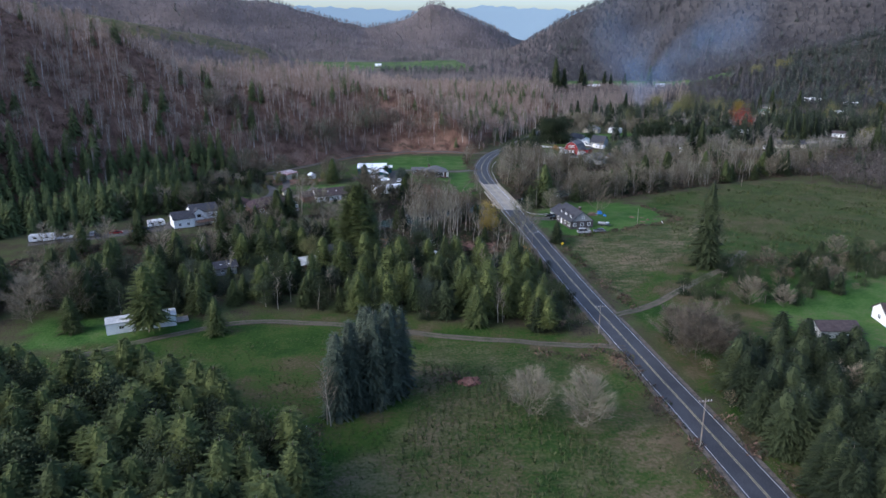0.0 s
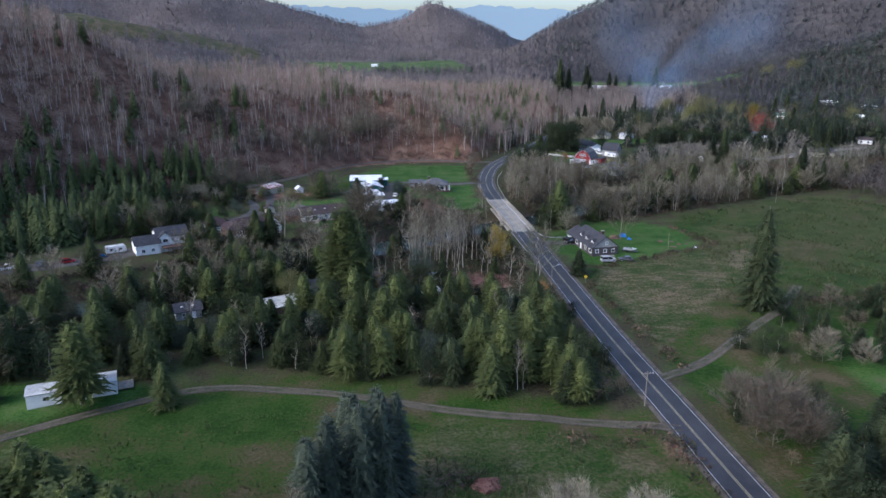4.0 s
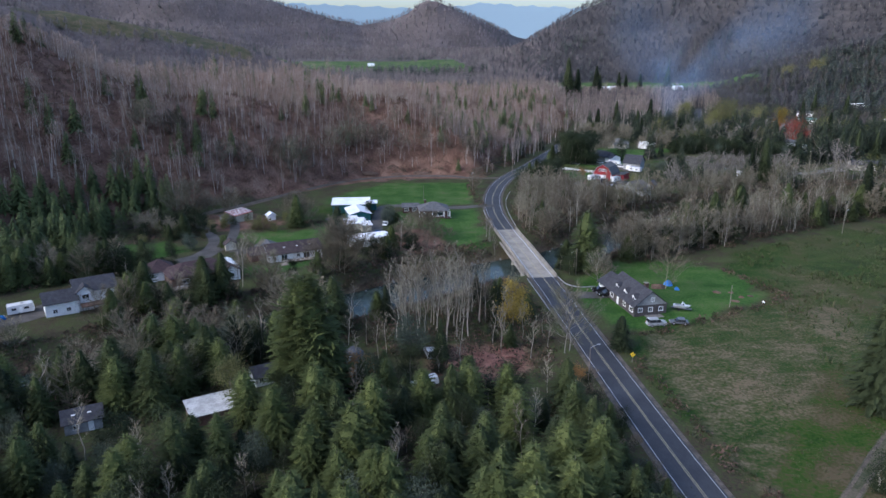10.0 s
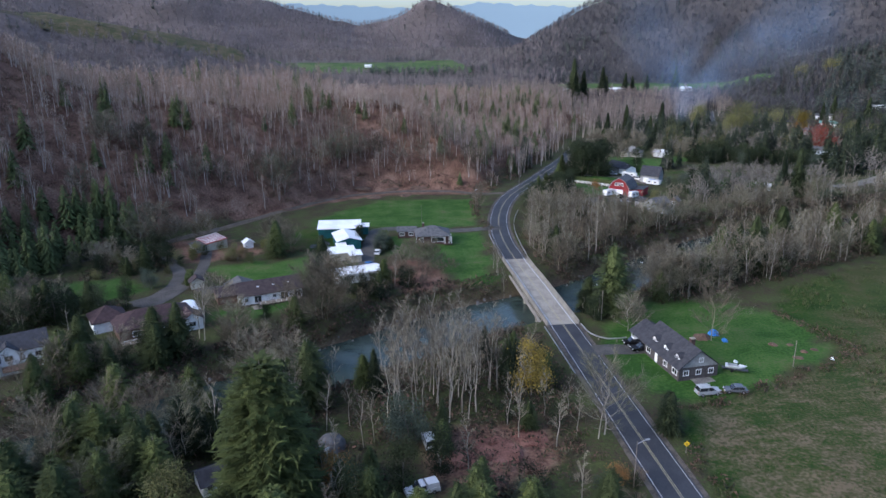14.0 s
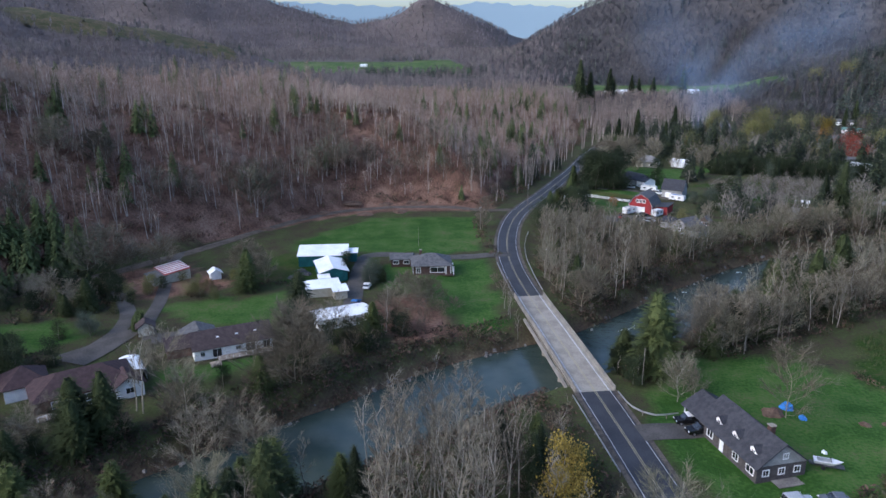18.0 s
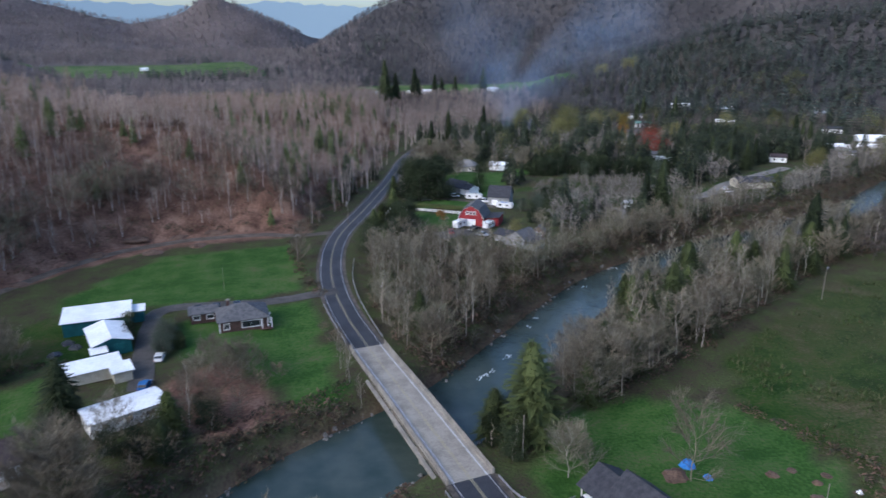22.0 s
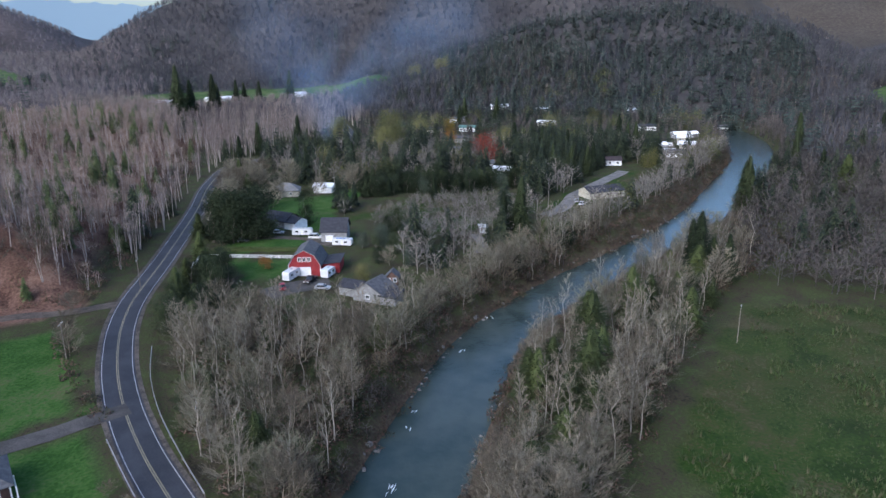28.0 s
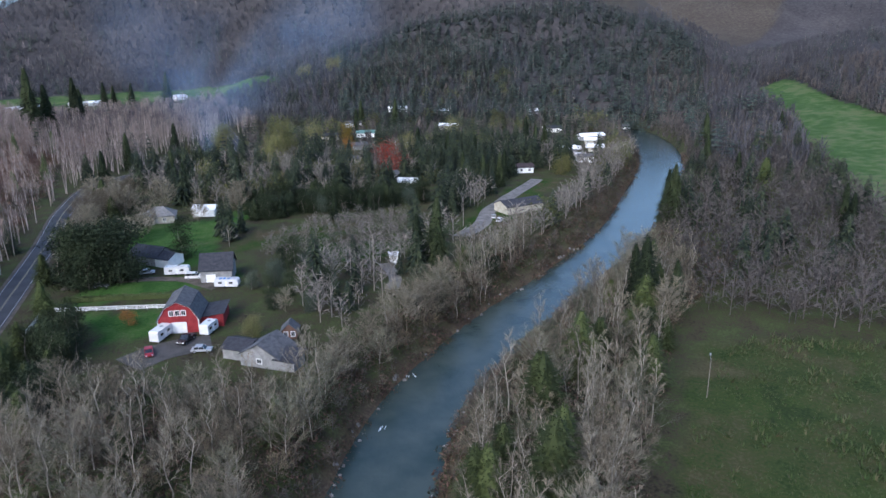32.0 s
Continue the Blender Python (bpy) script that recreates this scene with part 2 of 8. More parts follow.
# the foot of the steep wooded hill, with the height and the depth of the slope above it
FOOT = curve_through([(-330, 90, 112, 130), (-215, 200, 106, 122), (-150, 262, 96, 118), (-128, 300, 86, 110), (-110, 330, 74, 102), (-90, 352, 60, 92), (-74, 367, 49, 82), (-57, 387, 41, 70), (-34, 417, 36, 58), (-11, 438, 32, 56),
                      (20, 442, 28, 55), (48, 438, 22, 55), (62, 462, 17, 52), (86, 512, 12, 50), (112, 572, 9, 50), (140, 640, 7, 50), (170, 730, 4, 50)], 6.0)
# mounds: centre x, y, height, radius along, radius across, turn of the long axis
MOUNDS = [(90, 720, 10, 160, 70, 30)]


def up_hill(x, y):
    """Distance inside the foot of the wooded hill (negative outside), and the nearest point of the foot."""
    x, y = np.atleast_1d(x).astype(float), np.atleast_1d(y).astype(float)
    d, k = np.full(x.shape, 1e9), np.zeros(x.shape, int)
    for i, p in enumerate(FOOT):
        e = np.hypot(x - p[0], y - p[1])
        m = e < d
        d[m], k[m] = e[m], i
    rim = [tuple(p[:2]) for p in FOOT] + [(170, 1100), (-900, 1000), (-900, 90)]
    return np.where(inside(rim, x, y), d, -d), k


# ridges seen from the bridge: distance, depth, then (bearing, height) along each
HUB = (20.0, 200.0)
RIDGES = [
    (2250, 360, [(-180, 230), (-30, 215), (-15, 200), (-11, 190), (-8.5, 158), (-5.5, 132), (-3.2, 108), (-1, 122), (0.4, 138), (2.2, 172), (3.0, 174), (5, 147), (7.3, 108), (9.6, 70), (12, 45), (50, 100), (58, 175), (75, 160), (110, 150), (180, 230)]),
    (1150, 210, [(-180, 120), (-35, 118), (-28, 108), (-24, 97), (-20.4, 84), (-17, 72), (-13.6, 55), (-10.2, 32), (-8, 14), (-6, 0), (60, 0), (110, 60), (180, 120)]),
    (860, 150, [(-180, 80), (-80, 80), (-32, 66), (-26, 50), (-17, 24), (-10, 16), (-3, 12), (6, 6), (10, 0), (180, 0)]),
    (1460, 285, [(-180, 0), (6, 0), (8, 21), (10, 52), (12, 82), (14.5, 117), (18, 162), (25, 235), (35, 287), (46, 302), (52, 224), (58, 115), (64, 30), (70, 0), (180, 0)]),
    (880, 150, [(-180, 0), (24, 0), (32, 40), (42, 80), (52, 92), (58, 66), (63, 22), (67, 0), (180, 0)]),
    (950, 300, [(-180, 0), (57, 0), (62, 24), (70, 58), (80, 78), (120, 90), (150, 0), (180, 0)]),
]


def height(x, y):
    """The lie of the land."""
    x, y = np.asarray(x, float), np.asarray(y, float)
    z = np.zeros(x.shape)
    for cx, cy, h, ra, rb, turn in MOUNDS:
        c, s = math.cos(radians(turn)), math.sin(radians(turn))
        u, v = ((x - cx) * c + (y - cy) * s) / ra, (-(x - cx) * s + (y - cy) * c) / rb
        z = z + h * np.exp(-1.2 * (u * u + v * v) ** 1.25) * (1 + 0.10 * ripple(x, y, ra * 0.16, cx))
    shape = x.shape
    d, k = up_hill(x.ravel(), y.ravel())
    top, wide = FOOT[k, 2], FOOT[k, 3]
    u = np.clip(d, 0, None)
    lift = top * (1 - (1 - np.clip(u / wide, 0, 1)) ** 1.8) + 0.06 * np.clip(u - 50, 0, 150)
    lift = lift * (1 - 0.6 * smooth(190, 420, u)) * (1 + 0.09 * ripple(x.ravel(), y.ravel(), 21.0, 5) * smooth(15, 60, u))
    z = z + lift.reshape(shape)
    r = np.hypot(x - HUB[0], y - HUB[1])
    b = np.degrees(np.arctan2(x - HUB[0], y - HUB[1]))
    for n, (far, deep, rim) in enumerate(RIDGES):
        h = np.interp(b, [p[0] for p in rim], [p[1] for p in rim])
        rr = r * (1 + 0.05 * ripple(x, y, deep * 0.45, n))
        z = np.maximum(z, h * np.exp(-((rr - far) / deep) ** 2) * (1 + 0.05 * ripple(x, y, deep * 0.16, n + 3)))
    z = np.where(z < 1.2, z * 0.2, z - 0.96)
    z = np.maximum(z, 34 * smooth(650, 1700, r)) + 0.25 * ripple(x, y, 9.0)
    rd, _ = near(ROAD, x, y)
    z = np.where(rd < 26, z * smooth(6, 26, rd) - 0.4 * smooth(6, 12, rd) * smooth(26, 18, rd), z)
    vd, k = near(RIVER, x, y)
    w = RIVER[k, 2]
    bank = smooth(w - 2.0, w + 7.5, vd)
    return z * bank + (1 - bank) * (WATER - 1.6)


def inside(poly, x, y):
    p = np.array(poly, float)
    q = np.roll(p, -1, 0)
    hit = np.zeros(np.shape(x), bool)
    for (ax, ay), (bx, by) in zip(p, q):
        hit ^= ((ay > y) != (by > y)) & (x < (bx - ax) * (y - ay) / (by - ay + 1e-12) + ax)
    return hit


LAWNS = {
    "lawn": [[(50, 262), (53, 275), (64, 290), (88, 290), (100, 276), (99, 258), (76, 243), (60, 238), (52, 246)],
             [(2, 340), (2, 357), (14, 366), (36, 364), (33, 345), (32, 314), (22, 309), (17, 320), (14, 336)],
             [(-30, 378), (-20, 398), (-2, 418), (38, 419), (35, 372), (0, 372)],
             [(-57, 326), (-48, 334), (-36, 333), (-24, 338), (-24, 318), (-40, 316)], [(-100, 300), (-98, 316), (-74, 322), (-66, 312), (-72, 304)], [(-45, 290), (-25, 300), (-22, 294), (-40, 284)],
             [(86, 425), (88, 447), (108, 434), (98, 420)], [(88, 455), (100, 470), (135, 448), (128, 440)], [(104, 482), (130, 522), (156, 512), (150, 490), (132, 460)], [(150, 506), (165, 520), (176, 512), (160, 496)], [(-90, 148), (-52, 158), (-52, 166), (-90, 172)],
             [(98, 110), (90, 175), (130, 190), (190, 180), (180, 60), (110, 60)], [(312, 318), (352, 346), (398, 372), (452, 400), (535, 440), (668, 526), (715, 515), (612, 436), (540, 372), (490, 310), (370, 270)], [(165, 925), (300, 905), (435, 890), (455, 1050), (330, 1085), (185, 1100)], [(-190, 1290), (-200, 1500), (120, 1520), (140, 1300)]],
    "meadow": [[(-80, 30), (-78, 150), (-60, 166), (-18, 168), (14, 159), (44, 150), (47.5, 30)], [(57, 40), (56, 170), (95, 205), (200, 228), (200, 175), (110, 158), (100, 40)], [(57, 168), (52, 225), (56, 236), (78, 243), (104, 257), (98, 280), (110, 298), (160, 322), (180, 330), (203, 312), (220, 284), (232, 200), (140, 190), (95, 198)],
               [(-40, 345), (-32, 372), (0, 372), (-2, 345)], [(-300, 0), (-70, 0), (-70, 150), (-300, 100)], [(205, 432), (240, 452), (300, 474), (310, 462), (262, 440), (225, 424)], [(146, 446), (176, 424), (192, 436), (166, 456)], [(140, 470), (160, 486), (196, 468), (168, 456)],
               [(190, 180), (240, 190), (330, 150), (320, 60), (180, 60)]],
}

# dry standing grass: outline and strength
HAY = [([(-20, 60), (-16, 100), (0, 112), (-4, 140), (10, 148), (40, 138), (46, 60)], 0.5), ([(56, 176), (54, 222), (60, 238), (84, 244), (106, 256), (118, 248), (112, 226), (88, 214), (68, 190)], 0.85), ([(106, 262), (108, 280), (124, 284), (122, 252)], 0.4), ([(180, 240), (190, 300), (214, 290), (224, 230)], 0.6)]

PASTURE = [[(312, 318), (352, 346), (398, 372), (452, 400), (535, 440), (668, 526), (715, 515), (612, 436), (540, 372), (490, 310), (370, 270)], [(165, 925), (300, 905), (435, 890), (455, 1050), (330, 1085), (185, 1100)],
           [(-190, 1290), (-200, 1500), (120, 1520), (140, 1300)]]

# open hilltops: one of dry grass, one felled
BALD = [(-480, 1130), (-330, 1185), (-215, 1235), (-250, 1330), (-400, 1290), (-520, 1210)]
FELLED = [(930, 935), (1040, 890), (1240, 900), (1600, 940), (2000, 1000), (1900, 1300), (1100, 1250)]

LINES_X = np.concatenate([-np.geomspace(4600, 330, 34), np.arange(-320, 500, 3.2), np.geomspace(505, 1100, 64), np.geomspace(1120, 4600, 30)])
LINES_Y = np.concatenate([-np.geomspace(3000, 70, 14), np.arange(-60, 640, 3.2), np.geomspace(645, 1300, 72), np.geomspace(1315, 4700, 46)])


def make_ground():
    gx, gy = np.meshgrid(LINES_X, LINES_Y)
    nx, ny = len(LINES_X), len(LINES_Y)
    x, y = gx.ravel(), gy.ravel()
    z = height(x, y)
    i = np.arange(nx * ny).reshape(ny, nx)
    quads = np.stack([i[:-1, :-1], i[:-1, 1:], i[1:, 1:], i[1:, :-1]], -1).reshape(-1, 4)
    me = bpy.data.meshes.new("ground")
    me.vertices.add(len(x))
    me.vertices.foreach_set("co", np.stack([x, y, z], 1).ravel())
    me.loops.add(quads.size)
    me.loops.foreach_set("vertex_index", quads.ravel())
    me.polygons.add(len(quads))
    me.polygons.foreach_set("loop_start", np.arange(0, quads.size, 4))
    me.update(calc_edges=True)
    me.polygons.foreach_set("use_smooth", np.ones(len(quads), bool))
    # red: mown lawn, green: rough meadow, blue: bare bank
    cover = np.zeros((len(x), 4))
    cover[:, 3] = np.maximum(smooth(0.6, 5.0, z) * (np.hypot(x - HUB[0], y - HUB[1]) < 640) * (x < 70 + 0.5 * (y - 480)), inside([(-60, 384), (-34, 408), (-8, 426), (30, 428), (46, 432), (46, 446), (-16, 452), (-60, 420)], x, y))
    for poly in ([(-2, 308), (0, 330), (12, 336), (16, 322), (20, 308), (10, 303)], [(8, 216), (10, 232), (30, 234), (32, 220), (18, 214)], [(36, 138), (32, 143), (44, 141), (47, 132)], [(-80, 352), (-62, 366), (-46, 354), (-38, 342), (-50, 338), (-60, 334)]):
        cover[inside(poly, x, y), 3] = 1
    jx, jy = x + 2.0 * ripple(x, y, 4.0, 3), y + 2.0 * ripple(y, x, 4.0, 5)
    for n, kind in enumerate(("lawn", "meadow")):
        for poly in LAWNS[kind]:
            cover[inside(poly, jx, jy), n] = 1
    vd, k = near(RIVER, x, y)
    cover[:, 2] = (1 - smooth(0.5, 5, vd - RIVER[k, 2])) * (np.hypot(x - HUB[0], y - HUB[1]) < 500)
    cover[:, 1] *= 1 - 0.35 * smooth(95, 150, x) * (y > 180) * (y < 360)
    bald = inside(BALD, jx, jy) | inside(FELLED, jx, jy)
    cover[inside(BALD, jx, jy), 1] = 1
    cover[bald, 2] = 0.3
    floor = np.zeros((len(x), 4))
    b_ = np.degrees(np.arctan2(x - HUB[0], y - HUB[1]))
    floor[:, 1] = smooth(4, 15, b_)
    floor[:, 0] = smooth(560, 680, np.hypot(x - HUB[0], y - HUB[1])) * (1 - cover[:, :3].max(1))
    floor[inside(BALD, jx, jy), 2] = 1
    for poly, k in HAY:
        floor[inside(poly, jx, jy), 2] = k
    for poly in PASTURE:
        floor[inside(poly, jx, jy), 3] = 1
    low = me.color_attributes.new("forest", "FLOAT_COLOR", "POINT")
    low.data.foreach_set("color", floor.ravel())
    att = me.color_attributes.new("cover", "FLOAT_COLOR", "POINT")
    att.data.foreach_set("color", cover.ravel())
    ob = new("ground", me)
    me.materials.append(ground_material())
    return tagged(ob, "rolling valley ground of lawns, rough meadow and leaf litter", "ground", kind="structure")


def ground_material():
    m = bpy.data.materials.new("ground")
    m.use_nodes = True
    n, l = m.node_tree.nodes, m.node_tree.links
    p = n["Principled BSDF"]
    p.inputs["Roughness"].default_value, p.inputs["Specular IOR Level"].default_value = 0.95, 0.1
    geo, att = n.new("ShaderNodeNewGeometry"), n.new("ShaderNodeVertexColor")
    att.layer_name = "cover"
    split = n.new("ShaderNodeSeparateColor")
    l.new(att.outputs["Color"], split.inputs[0])

    def noise_of(scale, detail=4.0, stretch=None):
        t = n.new("ShaderNodeTexNoise")
        t.inputs["Scale"].default_value, t.inputs["Detail"].default_value = scale, detail
        if stretch:
            mp = n.new("ShaderNodeMapping")
            mp.inputs["Scale"].default_value = stretch
            l.new(geo.outputs["Position"], mp.inputs[0])
            l.new(mp.outputs[0], t.inputs["Vector"])
        else:
            l.new(geo.outputs["Position"], t.inputs["Vector"])
        return t.outputs["Fac"]

    def ramp_of(fac, *stops):
        r = n.new("ShaderNodeValToRGB")
        e = r.color_ramp.elements
        while len(e) < len(stops):
            e.new(0.5)
        for k, (at, col) in zip(e, stops):
            k.position, k.color = at, (*col, 1)
        l.new(fac, r.inputs[0])
        return r.outputs[0]

    def sum_of(a, b, k):
        s = n.new("ShaderNodeMath")
        s.operation = "MULTIPLY_ADD"
        s.inputs[1].default_value = k
        l.new(a, s.inputs[0])
        h = n.new("ShaderNodeMath")
        h.operation = "MULTIPLY"
        h.inputs[1].default_value = 1 - k
        l.new(b, h.inputs[0])
        l.new(h.outputs[0], s.inputs[2])
        return s.outputs[0]

    def mix(fac, a, b):
        x = n.new("ShaderNodeMix")
        x.data_type = "RGBA"
        l.new(fac, x.inputs["Factor"])
        l.new(a, x.inputs[6])
        l.new(b, x.inputs[7])
        return x.outputs[2]

    fine, mid, wide = noise_of(1.6, 6), noise_of(0.16, 5), noise_of(0.03, 4)
    rows = noise_of(0.07, 5)
    litter = ramp_of(sum_of(fine, mid, 0.5), (0.34, (0.024, 0.021, 0.014)), (0.45, (0.052, 0.042, 0.026)), (0.52, (0.044, 0.052, 0.020)), (0.68, (0.066, 0.080, 0.028)))
    leaves = ramp_of(sum_of(fine, mid, 0.5), (0.38, (0.075, 0.042, 0.030)), (0.5, (0.15, 0.084, 0.060)), (0.62, (0.22, 0.138, 0.098)))
    rough = ramp_of(sum_of(fine, sum_of(mid, sum_of(wide, rows, 0.72), 0.35), 0.25), (0.42, (0.013, 0.034, 0.005)), (0.47, (0.024, 0.052, 0.008)), (0.505, (0.038, 0.055, 0.013)), (0.535, (0.052, 0.048, 0.020)), (0.58, (0.080, 0.062, 0.036)))
    streak = noise_of(0.3, 5, (0.7, 1.4, 1.0))
    hay = ramp_of(sum_of(fine, sum_of(streak, rows, 0.45), 0.35), (0.42, (0.022, 0.044, 0.011)), (0.47, (0.044, 0.056, 0.018)), (0.52, (0.082, 0.070, 0.038)), (0.58, (0.135, 0.108, 0.070)))
    lawn = ramp_of(sum_of(fine, sum_of(mid, wide, 0.6), 0.35), (0.43, (0.024, 0.062, 0.011)), (0.51, (0.044, 0.094, 0.019)), (0.56, (0.062, 0.098, 0.028)), (0.61, (0.084, 0.088, 0.038)))
    bank = ramp_of(sum_of(fine, mid, 0.6), (0.35, (0.05, 0.035, 0.026)), (0.6, (0.12, 0.085, 0.06)), (0.75, (0.2, 0.18, 0.16)))
    litter = mix(att.outputs["Alpha"], litter, leaves)
    wild = n.new("ShaderNodeVertexColor")
    wild.layer_name = "forest"
    part_of = n.new("ShaderNodeSeparateColor")
    l.new(wild.outputs["Color"], part_of.inputs[0])
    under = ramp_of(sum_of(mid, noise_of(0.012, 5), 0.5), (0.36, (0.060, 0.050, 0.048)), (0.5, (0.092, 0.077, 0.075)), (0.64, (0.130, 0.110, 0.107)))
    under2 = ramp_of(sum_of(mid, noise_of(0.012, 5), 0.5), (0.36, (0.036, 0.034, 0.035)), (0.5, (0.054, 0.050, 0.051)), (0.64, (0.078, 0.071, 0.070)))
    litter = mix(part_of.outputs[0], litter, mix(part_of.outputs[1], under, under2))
    col = mix(split.outputs[1], litter, mix(part_of.outputs[2], rough, hay))
    col = mix(split.outputs[0], col, lawn)
    pasture = ramp_of(sum_of(mid, wide, 0.5), (0.43, (0.040, 0.080, 0.020)), (0.5, (0.062, 0.102, 0.030)), (0.57, (0.092, 0.114, 0.048)))
    col = mix(wild.outputs["Alpha"], col, pasture)
    col = mix(split.outputs[2], col, bank)
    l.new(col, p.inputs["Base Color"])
    bn = n.new("ShaderNodeBump")
    bn.inputs["Distance"].default_value, bn.inputs["Strength"].default_value = 0.35, 0.7
    l.new(fine, bn.inputs["Height"])
    l.new(bn.outputs[0], p.inputs["Normal"])
    return m


ground = make_ground()


def far_mountains():
    """The ranges at the end of the valley, blued and glowing faintly for haze."""
    g = Geo()
    rim = [(-60, 300), (-34, 300), (-14, 296), (-11, 280), (-8, 262), (-5.5, 255), (-3, 250), (0, 240), (2, 236), (4.6, 246), (6, 262), (7.2, 268), (8.2, 262), (10, 250), (12, 246), (14, 238), (40, 230)]
    n = 240
    top = []
    for i in range(n):
        b = -60 + 100 * i / (n - 1)
        h = np.interp(b, [p[0] for p in rim], [p[1] for p in rim]) + 5 * math.sin(b * 3.1) + 3 * math.sin(b * 7.7 + 1)
        top.append((b, h))
    vs = [(HUB[0] + 4300 * math.sin(radians(b)), HUB[1] + 4300 * math.cos(radians(b)), z) for b, h in top for z in (-20, h)]
    g.add(vs, [(2 * i, 2 * i + 2, 2 * i + 3, 2 * i + 1) for i in range(n - 1)])
    m = bpy.data.materials.new("far_range")
    m.use_nodes = True
    nt = m.node_tree
    p = nt.nodes["Principled BSDF"]
    # base and emission carry the blue of distance haze, not the mountains' own colour
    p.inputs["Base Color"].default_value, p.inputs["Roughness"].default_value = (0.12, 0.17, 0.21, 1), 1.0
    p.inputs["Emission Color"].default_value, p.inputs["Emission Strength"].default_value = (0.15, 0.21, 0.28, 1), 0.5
    solid("backdrop", g, [m], "backdrop of the far mountain range, haze painted as pale blue with a faint glow", "mountains")


far_mountains()


def strip(line, left, right, lift, mat_name, name, label, category, z_of=None, parent=None):
    """A band along a line, from left to right of it, lying on the ground."""
    p = line[:, :2]
    d = np.gradient(p, axis=0)
    d /= np.linalg.norm(d, axis=1)[:, None]
    nrm = np.stack([d[:, 1], -d[:, 0]], 1)
    a, b = p + nrm * left, p + nrm * right
    g = Geo()
    za = z_of(a[:, 0], a[:, 1]) if z_of else np.zeros(len(a))
    zb = z_of(b[:, 0], b[:, 1]) if z_of else np.zeros(len(b))
    vs = [(*q, z + lift) for q, z in zip(a, za)] + [(*q, z + lift) for q, z in zip(b, zb)]
    k = len(p)
    g.add(vs, [(i, k + i, k + i + 1, i + 1) for i in range(k - 1)])
    if parent is not None:
        return part(name, g, M[mat_name], parent)
    return solid(name, g, [M[mat_name]], label, category)


def between(line, y0, y1):
    return line[(line[:, 1] >= y0) & (line[:, 1] <= y1)]


# ---------------------------------------------------------------- road
FINE_ROAD = curve_through(ROAD[::4], 2.0)
B0, B1 = 277.0, 331.4
road = strip(FINE_ROAD, -3.4, 3.4, 0.10, "asphalt", "road", "two-lane dark asphalt country road with painted lines", "road")
strip(FINE_ROAD, -4.3, 4.3, 0.05, "shoulder", "road_shoulder", "narrow brown earth shoulder of the road", "shoulder")
for off in (-3.05, 2.92):
    strip(FINE_ROAD, off, off + 0.10, 0.112, "paint_white", "edge_line", "", "", parent=road)
for off in (-0.22, 0.08):
    strip(FINE_ROAD, off, off + 0.12, 0.112, "paint_yellow", "centre_line", "", "", parent=road)


def make_water():
    g = Geo()
    p, w = RIVER[:, :2], RIVER[:, 2] + 3.0
    d = np.gradient(p, axis=0)
    d /= np.linalg.norm(d, axis=1)[:, None]
    nrm = np.stack([d[:, 1], -d[:, 0]], 1)
    cols = np.linspace(-1, 1, 7)
    vs = [(*(p[i] + nrm[i] * w[i] * c), WATER) for i in range(len(p)) for c in cols]
    g.add(vs, [(i * 7 + j, i * 7 + j + 1, i * 7 + j + 8, i * 7 + j + 7) for i in range(len(p) - 1) for j in range(6)])
    m = bpy.data.materials.new("river_water")
    m.use_nodes = True
    n, l = m.node_tree.nodes, m.node_tree.links
    b = n["Principled BSDF"]
    b.inputs["Base Color"].default_value = (0.018, 0.040, 0.045, 1)
    b.inputs["Roughness"].default_value, b.inputs["IOR"].default_value = 0.14, 1.33
    geo = n.new("ShaderNodeNewGeometry")
    a, c = n.new("ShaderNodeTexNoise"), n.new("ShaderNodeTexNoise")
    a.inputs["Scale"].default_value, a.inputs["Detail"].default_value = 0.9, 6.0
    c.inputs["Scale"].default_value, c.inputs["Detail"].default_value = 0.12, 5.0
    for t in (a, c):
        l.new(geo.outputs["Position"], t.inputs["Vector"])
    r = n.new("ShaderNodeValToRGB")
    r.color_ramp.elements[0].color, r.color_ramp.elements[1].color = (0.025, 0.040, 0.035, 1), (0.050, 0.066, 0.058, 1)
    r.color_ramp.elements[0].position, r.color_ramp.elements[1].position = 0.35, 0.65
    l.new(c.outputs["Fac"], r.inputs[0])
    l.new(r.outputs[0], b.inputs["Base Color"])
    bn = n.new("ShaderNodeBump")
    bn.inputs["Distance"].default_value, bn.inputs["Strength"].default_value = 0.25, 0.35
    l.new(a.outputs["Fac"], bn.inputs["Height"])
    l.new(bn.outputs[0], b.inputs["Normal"])
    return solid("water", g, [m], "rippling blue-green river water between wooded banks", "river")


make_water()


